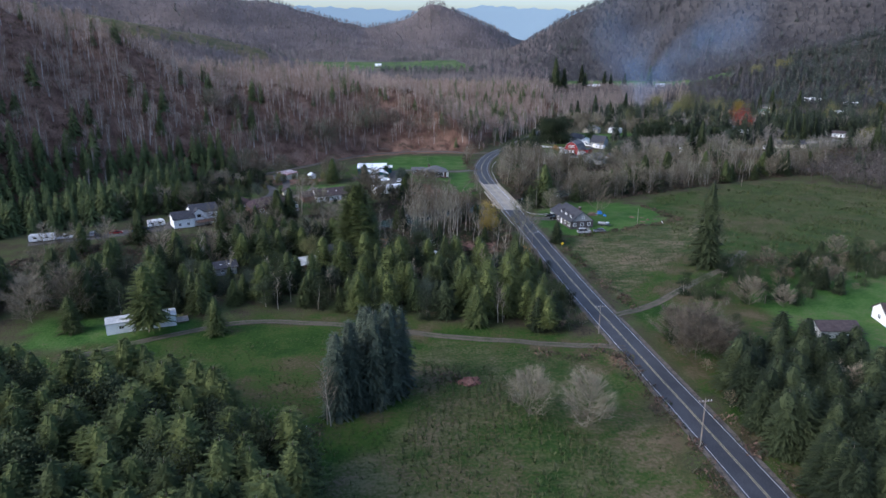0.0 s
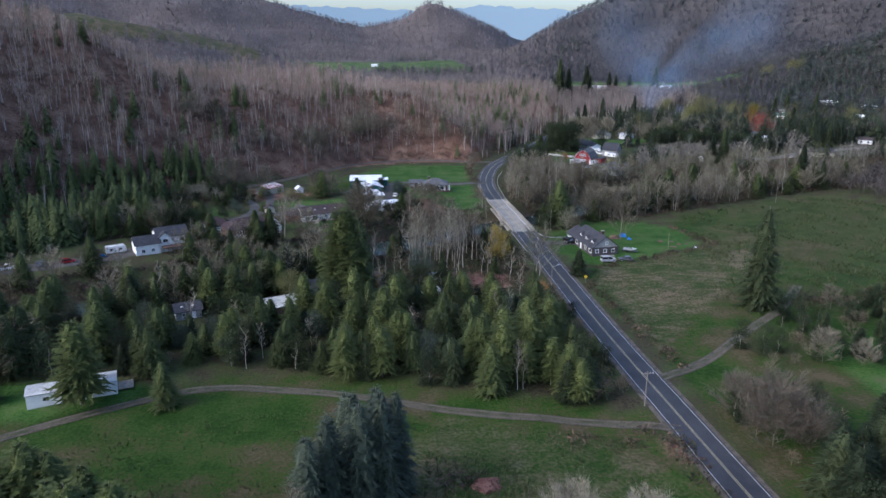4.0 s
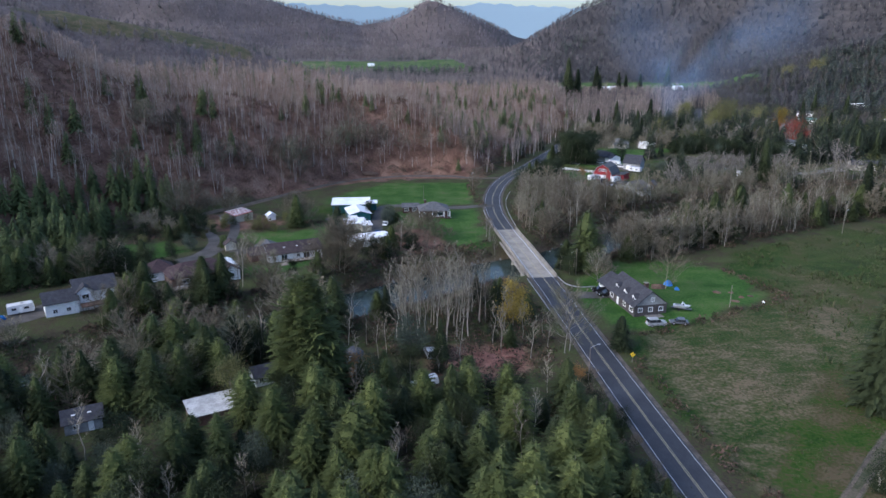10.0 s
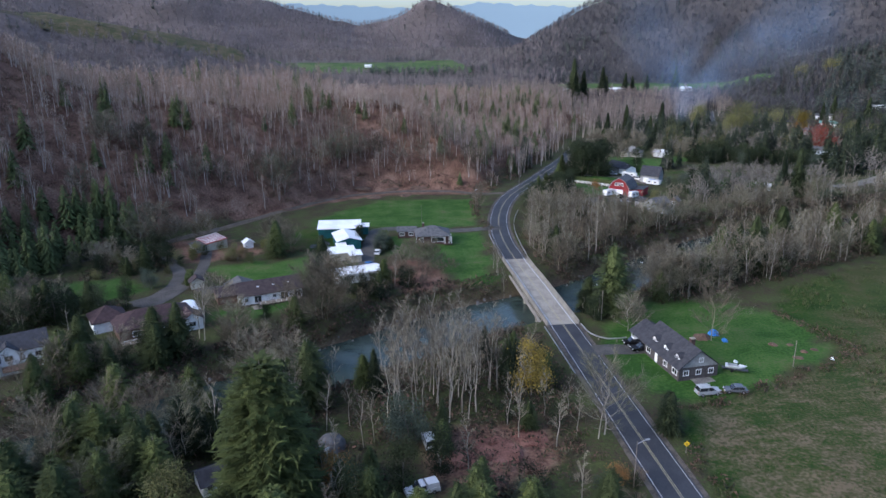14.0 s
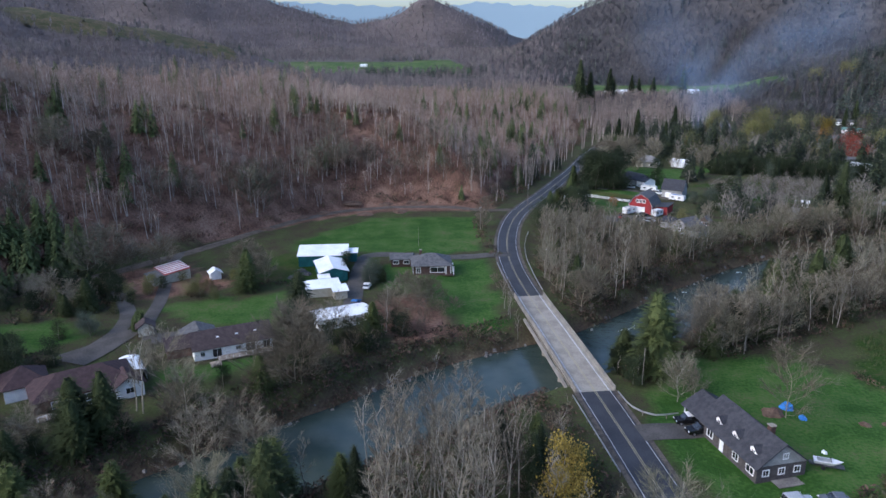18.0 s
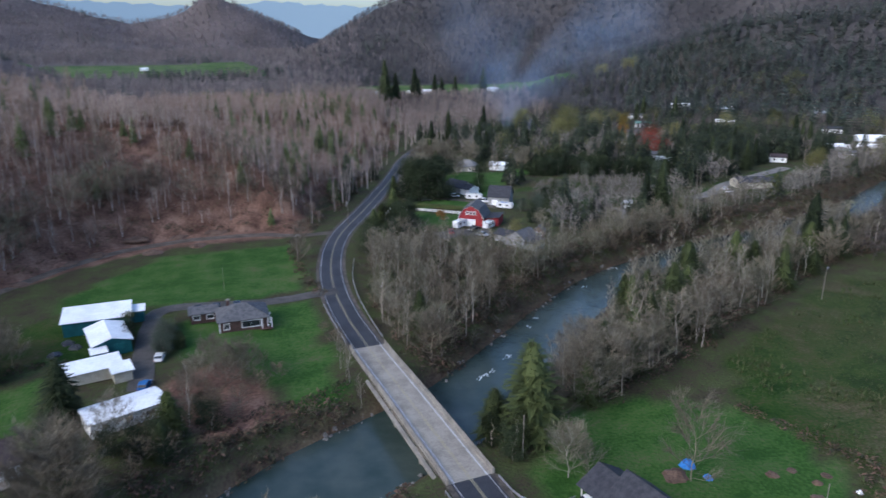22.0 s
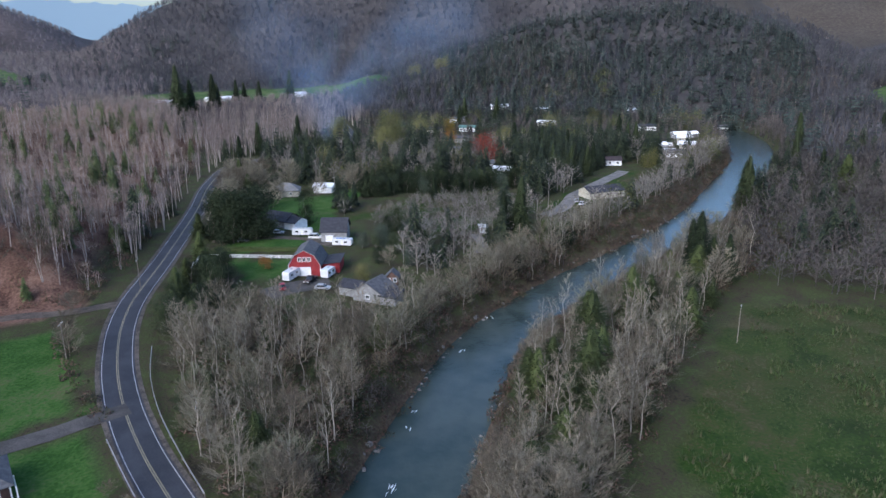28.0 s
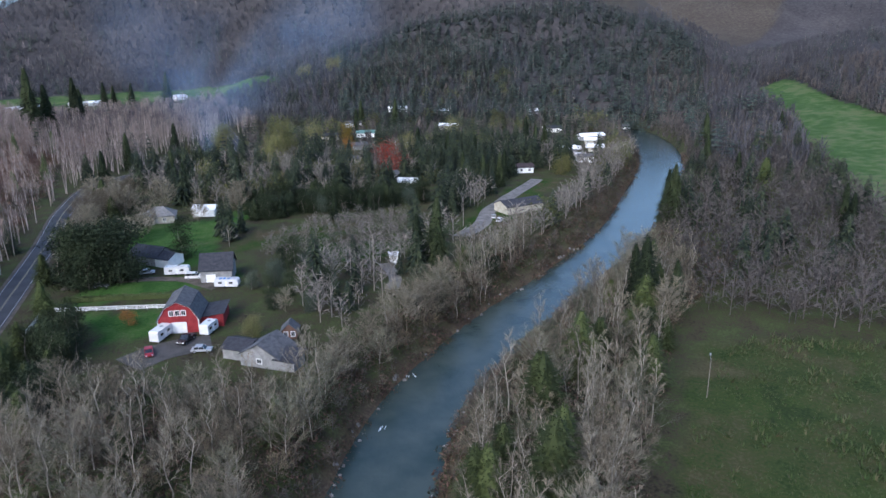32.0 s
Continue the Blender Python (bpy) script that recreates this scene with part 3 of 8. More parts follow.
# ---------------------------------------------------------------- trees
def bare_tree_geo(rng, h, spread, limbs=14, subs=4, twigs=5, r=0.2, low=0.3, sides=3, wide=0.05):
    """Trunk and crown of a leafless tree of height h."""
    trunk, crown = Geo(), Geo()
    pts = [Vector((0, 0, -0.6))]
    for k in range(1, 6):
        pts.append(Vector((rng.uniform(-1, 1) * h * 0.02 * k, rng.uniform(-1, 1) * h * 0.02 * k, h * 0.94 * k / 5)))
    for k in range(5):
        trunk.tube(pts[k], pts[k + 1], r * (1 - k / 5.6), r * (1 - (k + 1) / 5.6), 5 if sides > 3 else 4, caps=False)
    for j in range(limbs):
        f = low + (0.97 - low) * (j + rng.random()) / limbs
        k = min(4, int(f * 5 / 0.94 * 0.94))
        base = pts[k].lerp(pts[k + 1], min(1, f * 5 - k))
        a = j * 2.4 + rng.uniform(-0.5, 0.5)
        up = (rng.uniform(0.5, 1.1) + 0.5 * f) * (1.8 if spread < 3 else 1.0)
        ln = spread * (1.15 - 0.75 * f) * rng.uniform(0.7, 1.15)
        tip = base + Vector((math.cos(a), math.sin(a), up)).normalized() * ln
        tip.z = min(tip.z, h * 1.02)
        mid = base.lerp(tip, 0.5) + Vector((math.cos(a), math.sin(a), -0.3)) * ln * 0.08
        rr = r * (1 - f * 0.85) * 0.42
        trunk.tube(base, mid, rr, rr * 0.6, 3, caps=False)
        trunk.tube(mid, tip, rr * 0.6, 0.02, 3, caps=False)
        for s in range(subs):
            g = 0.25 + 0.75 * (s + rng.random()) / subs
            p = base.lerp(mid, g * 2) if g < 0.5 else mid.lerp(tip, g * 2 - 1)
            b = a + rng.uniform(-1.2, 1.2)
            sl = ln * rng.uniform(0.3, 0.6)
            q = p + Vector((math.cos(b), math.sin(b), rng.uniform(0.3, 1.4))).normalized() * sl
            crown.sliver(p, q, wide * 1.2, (math.sin(b), -math.cos(b), 0))
            for t in range(twigs):
                o = p.lerp(q, rng.uniform(0.2, 1.0))
                c = b + rng.uniform(-1.4, 1.4)
                e = o + Vector((math.cos(c), math.sin(c), rng.uniform(-0.1, 1.5))).normalized() * sl * rng.uniform(0.4, 0.9)
                sd = Vector((math.sin(c) * 0.7, -math.cos(c) * 0.7, rng.uniform(-0.7, 0.7)))
                crown.sliver(o, e, wide, sd)
    return trunk, crown


def conifer_geo(rng, h, radius, whorls=18, arms=9, fronds=3, r=0.22, low=0.1, droop=0.35, belly=1.0):
    """Trunk and crown of a fir: a dark inner mass and whorls of flat boughs, each a ragged spray with side sprays."""
    trunk, crown = Geo(), Geo()
    trunk.tube((0, 0, -0.6), (0, 0, h * 0.55), r, r * 0.5, 5, caps=False)
    trunk.tube((0, 0, h * 0.55), (0, 0, h * 0.99), r * 0.5, 0.02, 4, caps=False)
    rows, sides = 7, 9
    mass = []
    for k in range(rows + 1):
        f = low + 0.02 + (0.94 - low) * k / rows
        for i in range(sides):
            a = 2 * math.pi * (i + 0.5 * (k % 2)) / sides
            q = radius * 0.62 * (1 - f) ** (0.75 * belly) * rng.uniform(0.6, 1.15) + 0.03
            mass.append((q * math.cos(a), q * math.sin(a), f * h + rng.uniform(-0.15, 0.15)))
    crown.add(mass, [(k * sides + i, k * sides + (i + 1) % sides, (k + 1) * sides + (i + 1) % sides, (k + 1) * sides + i) for k in range(rows) for i in range(sides)])
    for w in range(whorls):
        f = low + (1 - low) * ((w + 0.4 * rng.random()) / whorls) ** 0.95
        reach = radius * (1 - f) ** (0.75 * belly) * rng.uniform(0.86, 1.1) + 0.14
        count = max(4, int(arms * (1 - 0.45 * f)))
        for k in range(count):
            a = 2 * math.pi * (k + rng.random() * 0.8) / count + w * 0.7
            ln = reach * rng.uniform(0.62, 1.12)
            d = Vector((math.cos(a), math.sin(a), 0))
            s = Vector((-d.y, d.x, 0))
            p = d * ln * 0.25 + Vector((0, 0, f * h + rng.uniform(-0.2, 0.2)))
            tilt = -droop * rng.uniform(0.4, 1.0) + 0.3 * f
            q = p + d * ln * 0.38 + Vector((0, 0, ln * (0.05 + 0.4 * tilt)))
            t = p + d * ln * 0.75 + Vector((0, 0, ln * tilt))
            wd = ln * 0.085 + 0.05
            sag = Vector((0, 0, -0.25 * wd))
            crown.add((p, q + s * wd + sag, t, q - s * wd + sag), [(0, 1, 2), (0, 2, 3)])
            for z in range(fronds):
                o = p.lerp(q, rng.uniform(0.3, 1.0)) if rng.random() < 0.5 else q.lerp(t, rng.random() * 0.9)
                sg = 1 if z % 2 else -1
                e = o + d * ln * rng.uniform(0.08, 0.26) + s * sg * ln * rng.uniform(0.08, 0.2) + Vector((0, 0, ln * rng.uniform(-0.12, 0.05)))
                crown.sliver(o, e, 0.04 + 0.028 * ln, d)
    return trunk, crown


def leafy_geo(rng, h, radius, leaves=500, r=0.16, base=0.25, size=0.28, top=1.0):
    """A tree or bush with an uneven crown of many small leaves in clumps."""
    trunk, crown = bare_tree_geo(rng, h * 0.92, radius, 9, 2, 1, r, base)
    clumps = []
    for _ in range(16):
        f = base + (1 - base) * rng.random()
        k = radius * math.sqrt(max(0.05, 1 - ((f - 0.55) / 0.62) ** 2)) * rng.uniform(0.35, 1.0)
        a = rng.uniform(0, 6.28)
        clumps.append((Vector((math.cos(a) * k, math.sin(a) * k, f * h * top)), radius * rng.uniform(0.25, 0.5)))
    for _ in range(leaves):
        c, s = rng.choice(clumps)
        o = c + Vector((rng.gauss(0, s), rng.gauss(0, s), rng.gauss(0, s * 0.8)))
        o.z = max(o.z, 0.1)
        u = Vector((rng.gauss(0, 1), rng.gauss(0, 1), rng.gauss(0, 1))).normalized()
        w = u.orthogonal().normalized()
        k = size * rng.uniform(0.7, 1.4)
        crown.add((o - w * k * 0.6, o + u * k * 0.5, o + w * k * 0.6, o - u * k * 0.5), [(0, 1, 2, 3)])
    return trunk, crown


def arrays(*geos):
    """Triangles of several geos, the slot of each face being the geo's number."""
    vs, fs, ms, k = [], [], [], 0
    for slot, g in enumerate(geos):
        vs += g.v
        for f in g.f:
            for j in range(1, len(f) - 1):
                fs.append((k + f[0], k + f[j], k + f[j + 1]))
                ms.append(slot)
        k += len(g.v)
    return np.array(vs, float), np.array(fs, int), np.array(ms, int)


def wood(name, forms, places, mats, label, category):
    """One object of kind stuff: forms repeated at places (x, y, z, scale, turn, number of the form)."""
    V, F, S, k = [], [], [], 0
    places = np.array(places, float)
    for n, (v, f, m) in enumerate(forms):
        q = places[places[:, 5] == n]
        if not len(q):
            continue
        c, s, sc = np.cos(q[:, 4])[:, None], np.sin(q[:, 4])[:, None], q[:, 3][:, None]
        x = (c * v[None, :, 0] - s * v[None, :, 1]) * sc + q[:, 0][:, None]
        y = (s * v[None, :, 0] + c * v[None, :, 1]) * sc + q[:, 1][:, None]
        z = v[None, :, 2] * sc + q[:, 2][:, None]
        V.append(np.stack([x, y, z], -1).reshape(-1, 3))
        F.append((f[None] + (np.arange(len(q)) * len(v))[:, None, None] + k).reshape(-1, 3))
        S.append(np.tile(m, len(q)))
        k += len(q) * len(v)
    V, F, S = np.concatenate(V), np.concatenate(F), np.concatenate(S)
    me = bpy.data.meshes.new(name)
    me.vertices.add(len(V))
    me.vertices.foreach_set("co", V.ravel())
    me.loops.add(F.size)
    me.loops.foreach_set("vertex_index", F.ravel())
    me.polygons.add(len(F))
    me.polygons.foreach_set("loop_start", np.arange(0, F.size, 3))
    for m in mats:
        me.materials.append(m)
    me.polygons.foreach_set("material_index", S)
    me.update(calc_edges=True)
    return tagged(new(name, me), label, category, kind="stuff")


rng = random.Random(7)
nrg = np.random.RandomState(11)
KEEP = []  # x, y, radius: no scattered tree there


def scatter(poly, spacing, clear_road=7.0, clear_river=0.5, keep=True, lawns=True):
    """Places inside an outline, about spacing apart, off the road, the river, the lawns and the buildings."""
    p = np.array(poly, float)
    lo, hi = p.min(0), p.max(0)
    gx, gy = np.meshgrid(np.arange(lo[0], hi[0], spacing), np.arange(lo[1], hi[1], spacing))
    x = (gx + nrg.uniform(-0.48, 0.48, gx.shape) * spacing).ravel()
    y = (gy + nrg.uniform(-0.48, 0.48, gx.shape) * spacing).ravel()
    ok = inside(poly, x, y)
    x, y = x[ok], y[ok]
    rd, _ = near(ROAD, x, y)
    vd, k = near(RIVER, x, y)
    ok = (rd > clear_road) & (vd > RIVER[k, 2] + clear_river)
    if lawns:
        for kind in LAWNS.values():
            for q in kind:
                ok &= ~inside(q, x, y)
    if keep:
        for cx, cy, r in KEEP:
            ok &= np.hypot(x - cx, y - cy) > r
    return x[ok], y[ok]


def far_bare(h=10.0, spread=4.2, limbs=9, twigs=12, wide=0.12):
    """A broad leafless tree for the middle distance."""
    t, c = Geo(), Geo()
    t.tube((0, 0, -0.6), (0, 0, h * 0.7), 0.16, 0.05, 3, caps=False)
    for j in range(limbs):
        f = 0.15 + 0.75 * (j + rng.random()) / limbs
        a = j * 2.4 + rng.uniform(-0.4, 0.4)
        ln = spread * (1.2 - 0.7 * f) * rng.uniform(0.75, 1.1)
        o = Vector((0, 0, f * h * 0.8))
        e = o + Vector((math.cos(a), math.sin(a), rng.uniform(0.5, 1.2))).normalized() * ln
        t.sliver(o, e, 0.09, (math.sin(a), -math.cos(a), 0))
        for k in range(twigs):
            p = o.lerp(e, rng.uniform(0.2, 1.0))
            b = a + rng.uniform(-1.5, 1.5)
            d = Vector((math.cos(b), math.sin(b), rng.uniform(-0.2, 1.3))).normalized() * ln * rng.uniform(0.25, 0.55)
            c.sliver(p, p + d, wide, (math.sin(b) * 0.7, -math.cos(b) * 0.7, rng.uniform(-0.7, 0.7)))
    return arrays(t, c)


def tiny_bare(h=12.0, n=32):
    """A far tree: a trunk and a round fan of fine rising sprays."""
    t, c = Geo(), Geo()
    t.sliver((0, 0, -1), (0, 0, h * 0.8), 0.22, (1, 0, 0))
    for j in range(n):
        a, f = j * 2.4 + rng.uniform(-0.4, 0.4), rng.random()
        out = 4.3 * math.sqrt(rng.uniform(0.05, 1.0)) * (1 - 0.45 * f)
        o = Vector((out * 0.55 * math.cos(a), out * 0.55 * math.sin(a), h * (0.12 + 0.6 * f)))
        e = Vector((out * math.cos(a), out * math.sin(a), o.z + rng.uniform(2.2, 4.2)))
        b = a + rng.uniform(-0.6, 0.6)
        c.sliver(o, e, rng.uniform(0.22, 0.4), (math.sin(b), -math.cos(b), 0))
    return arrays(t, c)


def hill_alder(h=17.0, spread=3.6, n=110, w=0.062, low=0.4):
    """A slim pale-trunked alder: a bare stem and a soft fan of fine rising twigs."""
    t, c = Geo(), Geo()
    lean = Vector((rng.uniform(-0.06, 0.06) * h, rng.uniform(-0.06, 0.06) * h, 0))
    stems = [(Vector((0, 0, 0)), lean)]
    if rng.random() < 0.55:
        a = rng.uniform(0, 6.28)
        stems.append((Vector((0.3 * math.cos(a), 0.3 * math.sin(a), 0)), lean + Vector((1.6 * math.cos(a), 1.6 * math.sin(a), 0))))
    for base, tip in stems:
        t.tube(base - Vector((0, 0, 0.8)), base.lerp(tip, 0.6) + Vector((0, 0, h * 0.55)), 0.17, 0.11, 4, caps=False)
        t.tube(base.lerp(tip, 0.6) + Vector((0, 0, h * 0.55)), tip + Vector((0, 0, h * 0.97)), 0.11, 0.03, 3, caps=False)
    for j in range(n):
        base, tip = stems[j % len(stems)]
        f = low + (1 - low) * rng.random() ** 0.8
        a = rng.uniform(0, 6.28)
        out = spread * (1.12 - f) ** 0.6 * rng.uniform(0.1, 1.0)
        o = base.lerp(tip, f) + Vector((math.cos(a) * out * 0.75, math.sin(a) * out * 0.75, f * h * 0.93 + out * 0.35))
        b = a + rng.uniform(-0.9, 0.9)
        e = o + Vector((math.cos(b), math.sin(b), rng.uniform(0.5, 1.7))).normalized() * rng.uniform(1.4, 2.9)
        c.sliver(o, e, w * rng.uniform(0.7, 1.3), (math.sin(b), -math.cos(b), rng.uniform(-0.3, 0.3)))
    return arrays(t, c)


def shrub_form(n=44, r=2.4, h=2.6):
    """A low rounded shrub of fine stems."""
    t, c = Geo(), Geo()
    for j in range(n):
        a, q = rng.uniform(0, 6.28), r * rng.random() ** 0.6
        o = Vector((q * math.cos(a), q * math.sin(a), h * rng.uniform(0.0, 0.75) * (1.1 - q / r * 0.6)))
        b = a + rng.uniform(-1, 1)
        e = o + Vector((math.cos(b) * 0.7, math.sin(b) * 0.7, rng.uniform(0.4, 1.3))).normalized() * rng.uniform(0.7, 1.5)
        (t if j % 3 else c).sliver(o, e, rng.uniform(0.08, 0.17), (math.sin(b), -math.cos(b), rng.uniform(-0.4, 0.4)))
    return arrays(t, c)


def tiny_fir(h=17.0, r=3.6, tiers=7, arms=6, wide=2.1):
    """A far fir: tiers of separate drooping boughs round a full cone."""
    t, c = Geo(), Geo()
    t.sliver((0, 0, -1), (0, 0, h * 0.95), 0.3, (1, 0, 0))
    for k in range(tiers):
        f = 0.03 + 0.95 * k / tiers
        n = arms if f < 0.6 else arms - 2
        for i in range(n):
            a = (i + rng.random() * 0.8) * 6.283 / n + k
            ln = r * (1 - f) ** 0.75 * rng.uniform(0.65, 1.2) + 0.3
            d = Vector((math.cos(a), math.sin(a), 0))
            sd = Vector((-d.y, d.x, 0)) * (wide * ln / n + 0.1 * wide)
            o = Vector((0, 0, f * h + h * 0.07))
            m = o + d * ln * 0.62 - Vector((0, 0, ln * 0.16))
            e = o + d * ln - Vector((0, 0, ln * rng.uniform(0.25, 0.6)))
            c.add((o, m - sd, e, m + sd), [(0, 1, 2), (0, 2, 3)])
    return arrays(t, c)


HILL_TREES = [hill_alder(rng.uniform(12, 17), rng.uniform(3.0, 4.4), 120, 0.06, 0.34) for _ in range(6)] + [hill_alder(rng.uniform(8, 12.5), rng.uniform(4.8, 6.4), 170, 0.055, 0.14) for _ in range(5)]
SHRUBS = [shrub_form(44, rng.uniform(2.0, 3.0), rng.uniform(2.0, 3.4)) for _ in range(5)]
BARE_ROUND = [far_bare(rng.uniform(8, 12), rng.uniform(3.8, 5.0), 12) for _ in range(5)]
BARE_TINY = [tiny_bare(rng.uniform(10, 14)) for _ in range(5)]
FIR_TINY = [tiny_fir(rng.uniform(14, 20), rng.uniform(3.3, 4.6)) for _ in range(5)]
UNDER = []
for _ in range(5):
    _t, _c = Geo(), Geo()
    for _k in range(40):
        _g = _t if rng.random() < 0.55 else _c
        _a, _q = rng.uniform(0, 6.28), rng.random() ** 0.6 * 1.7
        _o = Vector((_q * math.cos(_a), _q * math.sin(_a), rng.uniform(0.05, 1.3) * (1.15 - _q / 2.0)))
        _u = Vector((rng.gauss(0, 1), rng.gauss(0, 1), rng.gauss(0.6, 1.0))).normalized() * rng.uniform(0.22, 0.5)
        _w = _u.orthogonal().normalized() * rng.uniform(0.07, 0.16)
        _g.add((_o - _w, _o + _u, _o + _w, _o - _u), [(0, 1, 2, 3)])
    UNDER.append(arrays(_t, _c))
FIR_MID = [tiny_fir(rng.uniform(12, 17), rng.uniform(3.2, 4.3), 26, 9, 1.15) for _ in range(6)]
LEAF_MID = [arrays(*leafy_geo(rng, 10, rng.uniform(3.6, 4.8), 420, 0.16, 0.08, 0.5)) for _ in range(4)]


def plant(xs, ys, forms, lo=0.75, hi=1.25):
    z = height(xs, ys)
    n = len(xs)
    return np.stack([xs, ys, z - 0.1, nrg.uniform(lo, hi, n), nrg.uniform(0, 6.28, n), nrg.randint(0, forms, n)], 1)


# ---------------------------------------------------------------- woods near and far
def hill_places(spacing, lo, hi):
    """Places on the wooded hill, from lo to hi metres above its foot."""
    x, y = scatter([(-330, 90), (-215, 195), (-120, 290), (-40, 400), (60, 430), (180, 740), (60, 860), (-330, 760), (-520, 420)], spacing, clear_road=9)
    d, _ = up_hill(x, y)
    k = (d > lo) & (d < hi)
    return x[k], y[k], d[k]


def hill_woods():
    x, y, d = hill_places(4.1, 3, 190)
    u = nrg.uniform(0, 1, len(x))
    belt = (x < -88) & (d < 34)
    fir = (belt & (u < 0.10)) | (~belt & (u < 0.022 + 0.05 * ((x > 25) & (y > 455)) + 0.07 * ((np.abs(x + 92) < 14) & (d < 45))))
    open_ = (ripple(x, y, 13.0, 6) + 0.6 * ripple(x, y, 31.0, 2) > 0.34) & (u < 0.85)
    bare = ~fir & ~open_ & ((d > 12) | (u < 0.5))
    p = plant(x[bare], y[bare], 11, 0.5, 0.95)
    broad = nrg.uniform(0, 1, len(p)) < np.where(d[bare] < 55, 0.68, 0.3)
    p[:, 5] = np.where(broad, nrg.randint(6, 11, len(p)), nrg.randint(0, 6, len(p)))
    p[:, 3] *= 0.95 + 0.28 * ripple(p[:, 0], p[:, 1], 12.0, 8)
    wood("bare_wood", HILL_TREES, p, [M["bark_wood"], M["twig_wood"]], "dense leafless brown alder wood covering the hillside", "wood")
    wood("fir_wood", FIR_MID[:5], plant(x[fir], y[fir], 5, 0.45, 0.95), [M["bark"], M["needle_belt"]], "dark green firs growing through the hillside wood", "wood")


def polar(b0, b1, r0, r1, spacing):
    """Places in a wedge round the hub, sparser the farther off."""
    out = []
    r = r0
    while r < r1:
        step = spacing * (r / r0) ** 0.6
        n = int(radians(b1 - b0) * r / step)
        b = np.radians(b0 + (b1 - b0) * (np.arange(n) + nrg.uniform(0, 1, n)) / max(n, 1))
        q = r + nrg.uniform(-0.5, 0.5, n) * step
        out.append(np.stack([HUB[0] + q * np.sin(b), HUB[1] + q * np.cos(b)], 1))
        r += step
    return np.concatenate(out)


def far_woods():
    p = np.concatenate([polar(-42, 10, 520, 1200, 8.0), polar(-42, 9, 1200, 2500, 12.5), polar(9, 68, 600, 1500, 6.8), polar(58, 84, 420, 1300, 7.5), polar(70, 84, 1500, 2500, 22)])
    x, y = p.T
    ok = up_hill(x, y)[0] < 0
    ok |= up_hill(x, y)[0] > 190
    for kind in LAWNS.values():
        for q in kind:
            ok &= ~inside(q, x, y)
    rd, _ = near(ROAD, x, y)
    vd, k = near(RIVER, x, y)
    ok &= (rd > 9) & ((vd > RIVER[k, 2] + 1) | (np.hypot(x - HUB[0], y - HUB[1]) > 560))
    bald = inside(BALD, x, y) | inside(FELLED, x, y)
    ok &= ~(bald & (nrg.uniform(0, 1, len(x)) < 0.9))
    x, y = x[ok], y[ok]
    b = np.degrees(np.arctan2(x - HUB[0], y - HUB[1]))
    side = b + nrg.uniform(-4.5, 3.5, len(b))
    mountain = (b > 14) & (b < 62)
    u = nrg.uniform(0, 1, len(x))
    r = np.hypot(x - HUB[0], y - HUB[1])
    nose = (b > 34 + 8 * (r > 860)) & (b < 60) & (r < 1000)
    fir = u < np.where(nose, 0.8, np.where(mountain, 0.05, 0.07)) + 0.4 * (ripple(x, y, 75.0, 4) > 0.5)
    for on, name, mat, label in ((side > 10.5, "mountain_bare_wood", "twig_far_haze", "dark leafless woods on the mountainside"), (side <= 10.5, "far_bare_wood", "twig_mid_haze", "distant brown leafless woods over the hills")):
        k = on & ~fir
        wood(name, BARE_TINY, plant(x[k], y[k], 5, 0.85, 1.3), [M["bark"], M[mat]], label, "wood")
    fx = nrg.uniform(0, 1, 60)
    row = np.stack([-30 + 190 * fx, 1215 + 30 * fx + nrg.uniform(-14, 14, 60)], 1)
    tall = plant(*row.T, 5, 1.0, 1.5)
    wood("far_fir_wood", FIR_TINY, np.concatenate([plant(x[fir], y[fir], 5, 0.6, 1.15), tall]), [M["bark"], M["needle_far_haze"]], "distant dark fir woods over the mountainside", "wood")


# ---------------------------------------------------------------- single trees
class Kind:
    """A kind of tree: built a few times, then copied with its parts."""

    def __init__(self, name, make, mats, label, group, forms=3):
        self.name, self.make, self.mats, self.label, self.group, self.forms = name, make, mats, label, group, forms
        self.first, self.shapes, self.rest, self.count = [], [], [], 0

    def at(self, x, y, h, turn=None):
        turn = rng.uniform(0, 360) if turn is None else turn
        z = float(height(np.array([x]), np.array([y]))[0])
        k = rng.randrange(self.forms)
        self.count += 1
        if self.count > 285:
            self.rest.append((x, y, z, h / 10.0, radians(turn), k))
            return None
        m = pose(x, y, z, rng.uniform(-2, 2), rng.uniform(-2, 2), turn) @ Matrix.Scale(h / 10.0, 4)
        if len(self.first) < self.forms:
            t, c = self.make(rng)
            ob = thing(self.name, m, self.label, "tree", self.group)
            part("trunk", t, self.mats[0], ob)
            part("crown", c, self.mats[1], ob)
            self.first.append((ob, h / 10.0))
            self.shapes.append(arrays(t, c))
            return ob
        ob, h0 = self.first[k]
        return copy_thing(ob, pose(x, y, z, rng.uniform(-2, 2), rng.uniform(-2, 2), turn) @ Matrix.Scale(h / 10.0 / h0, 4))


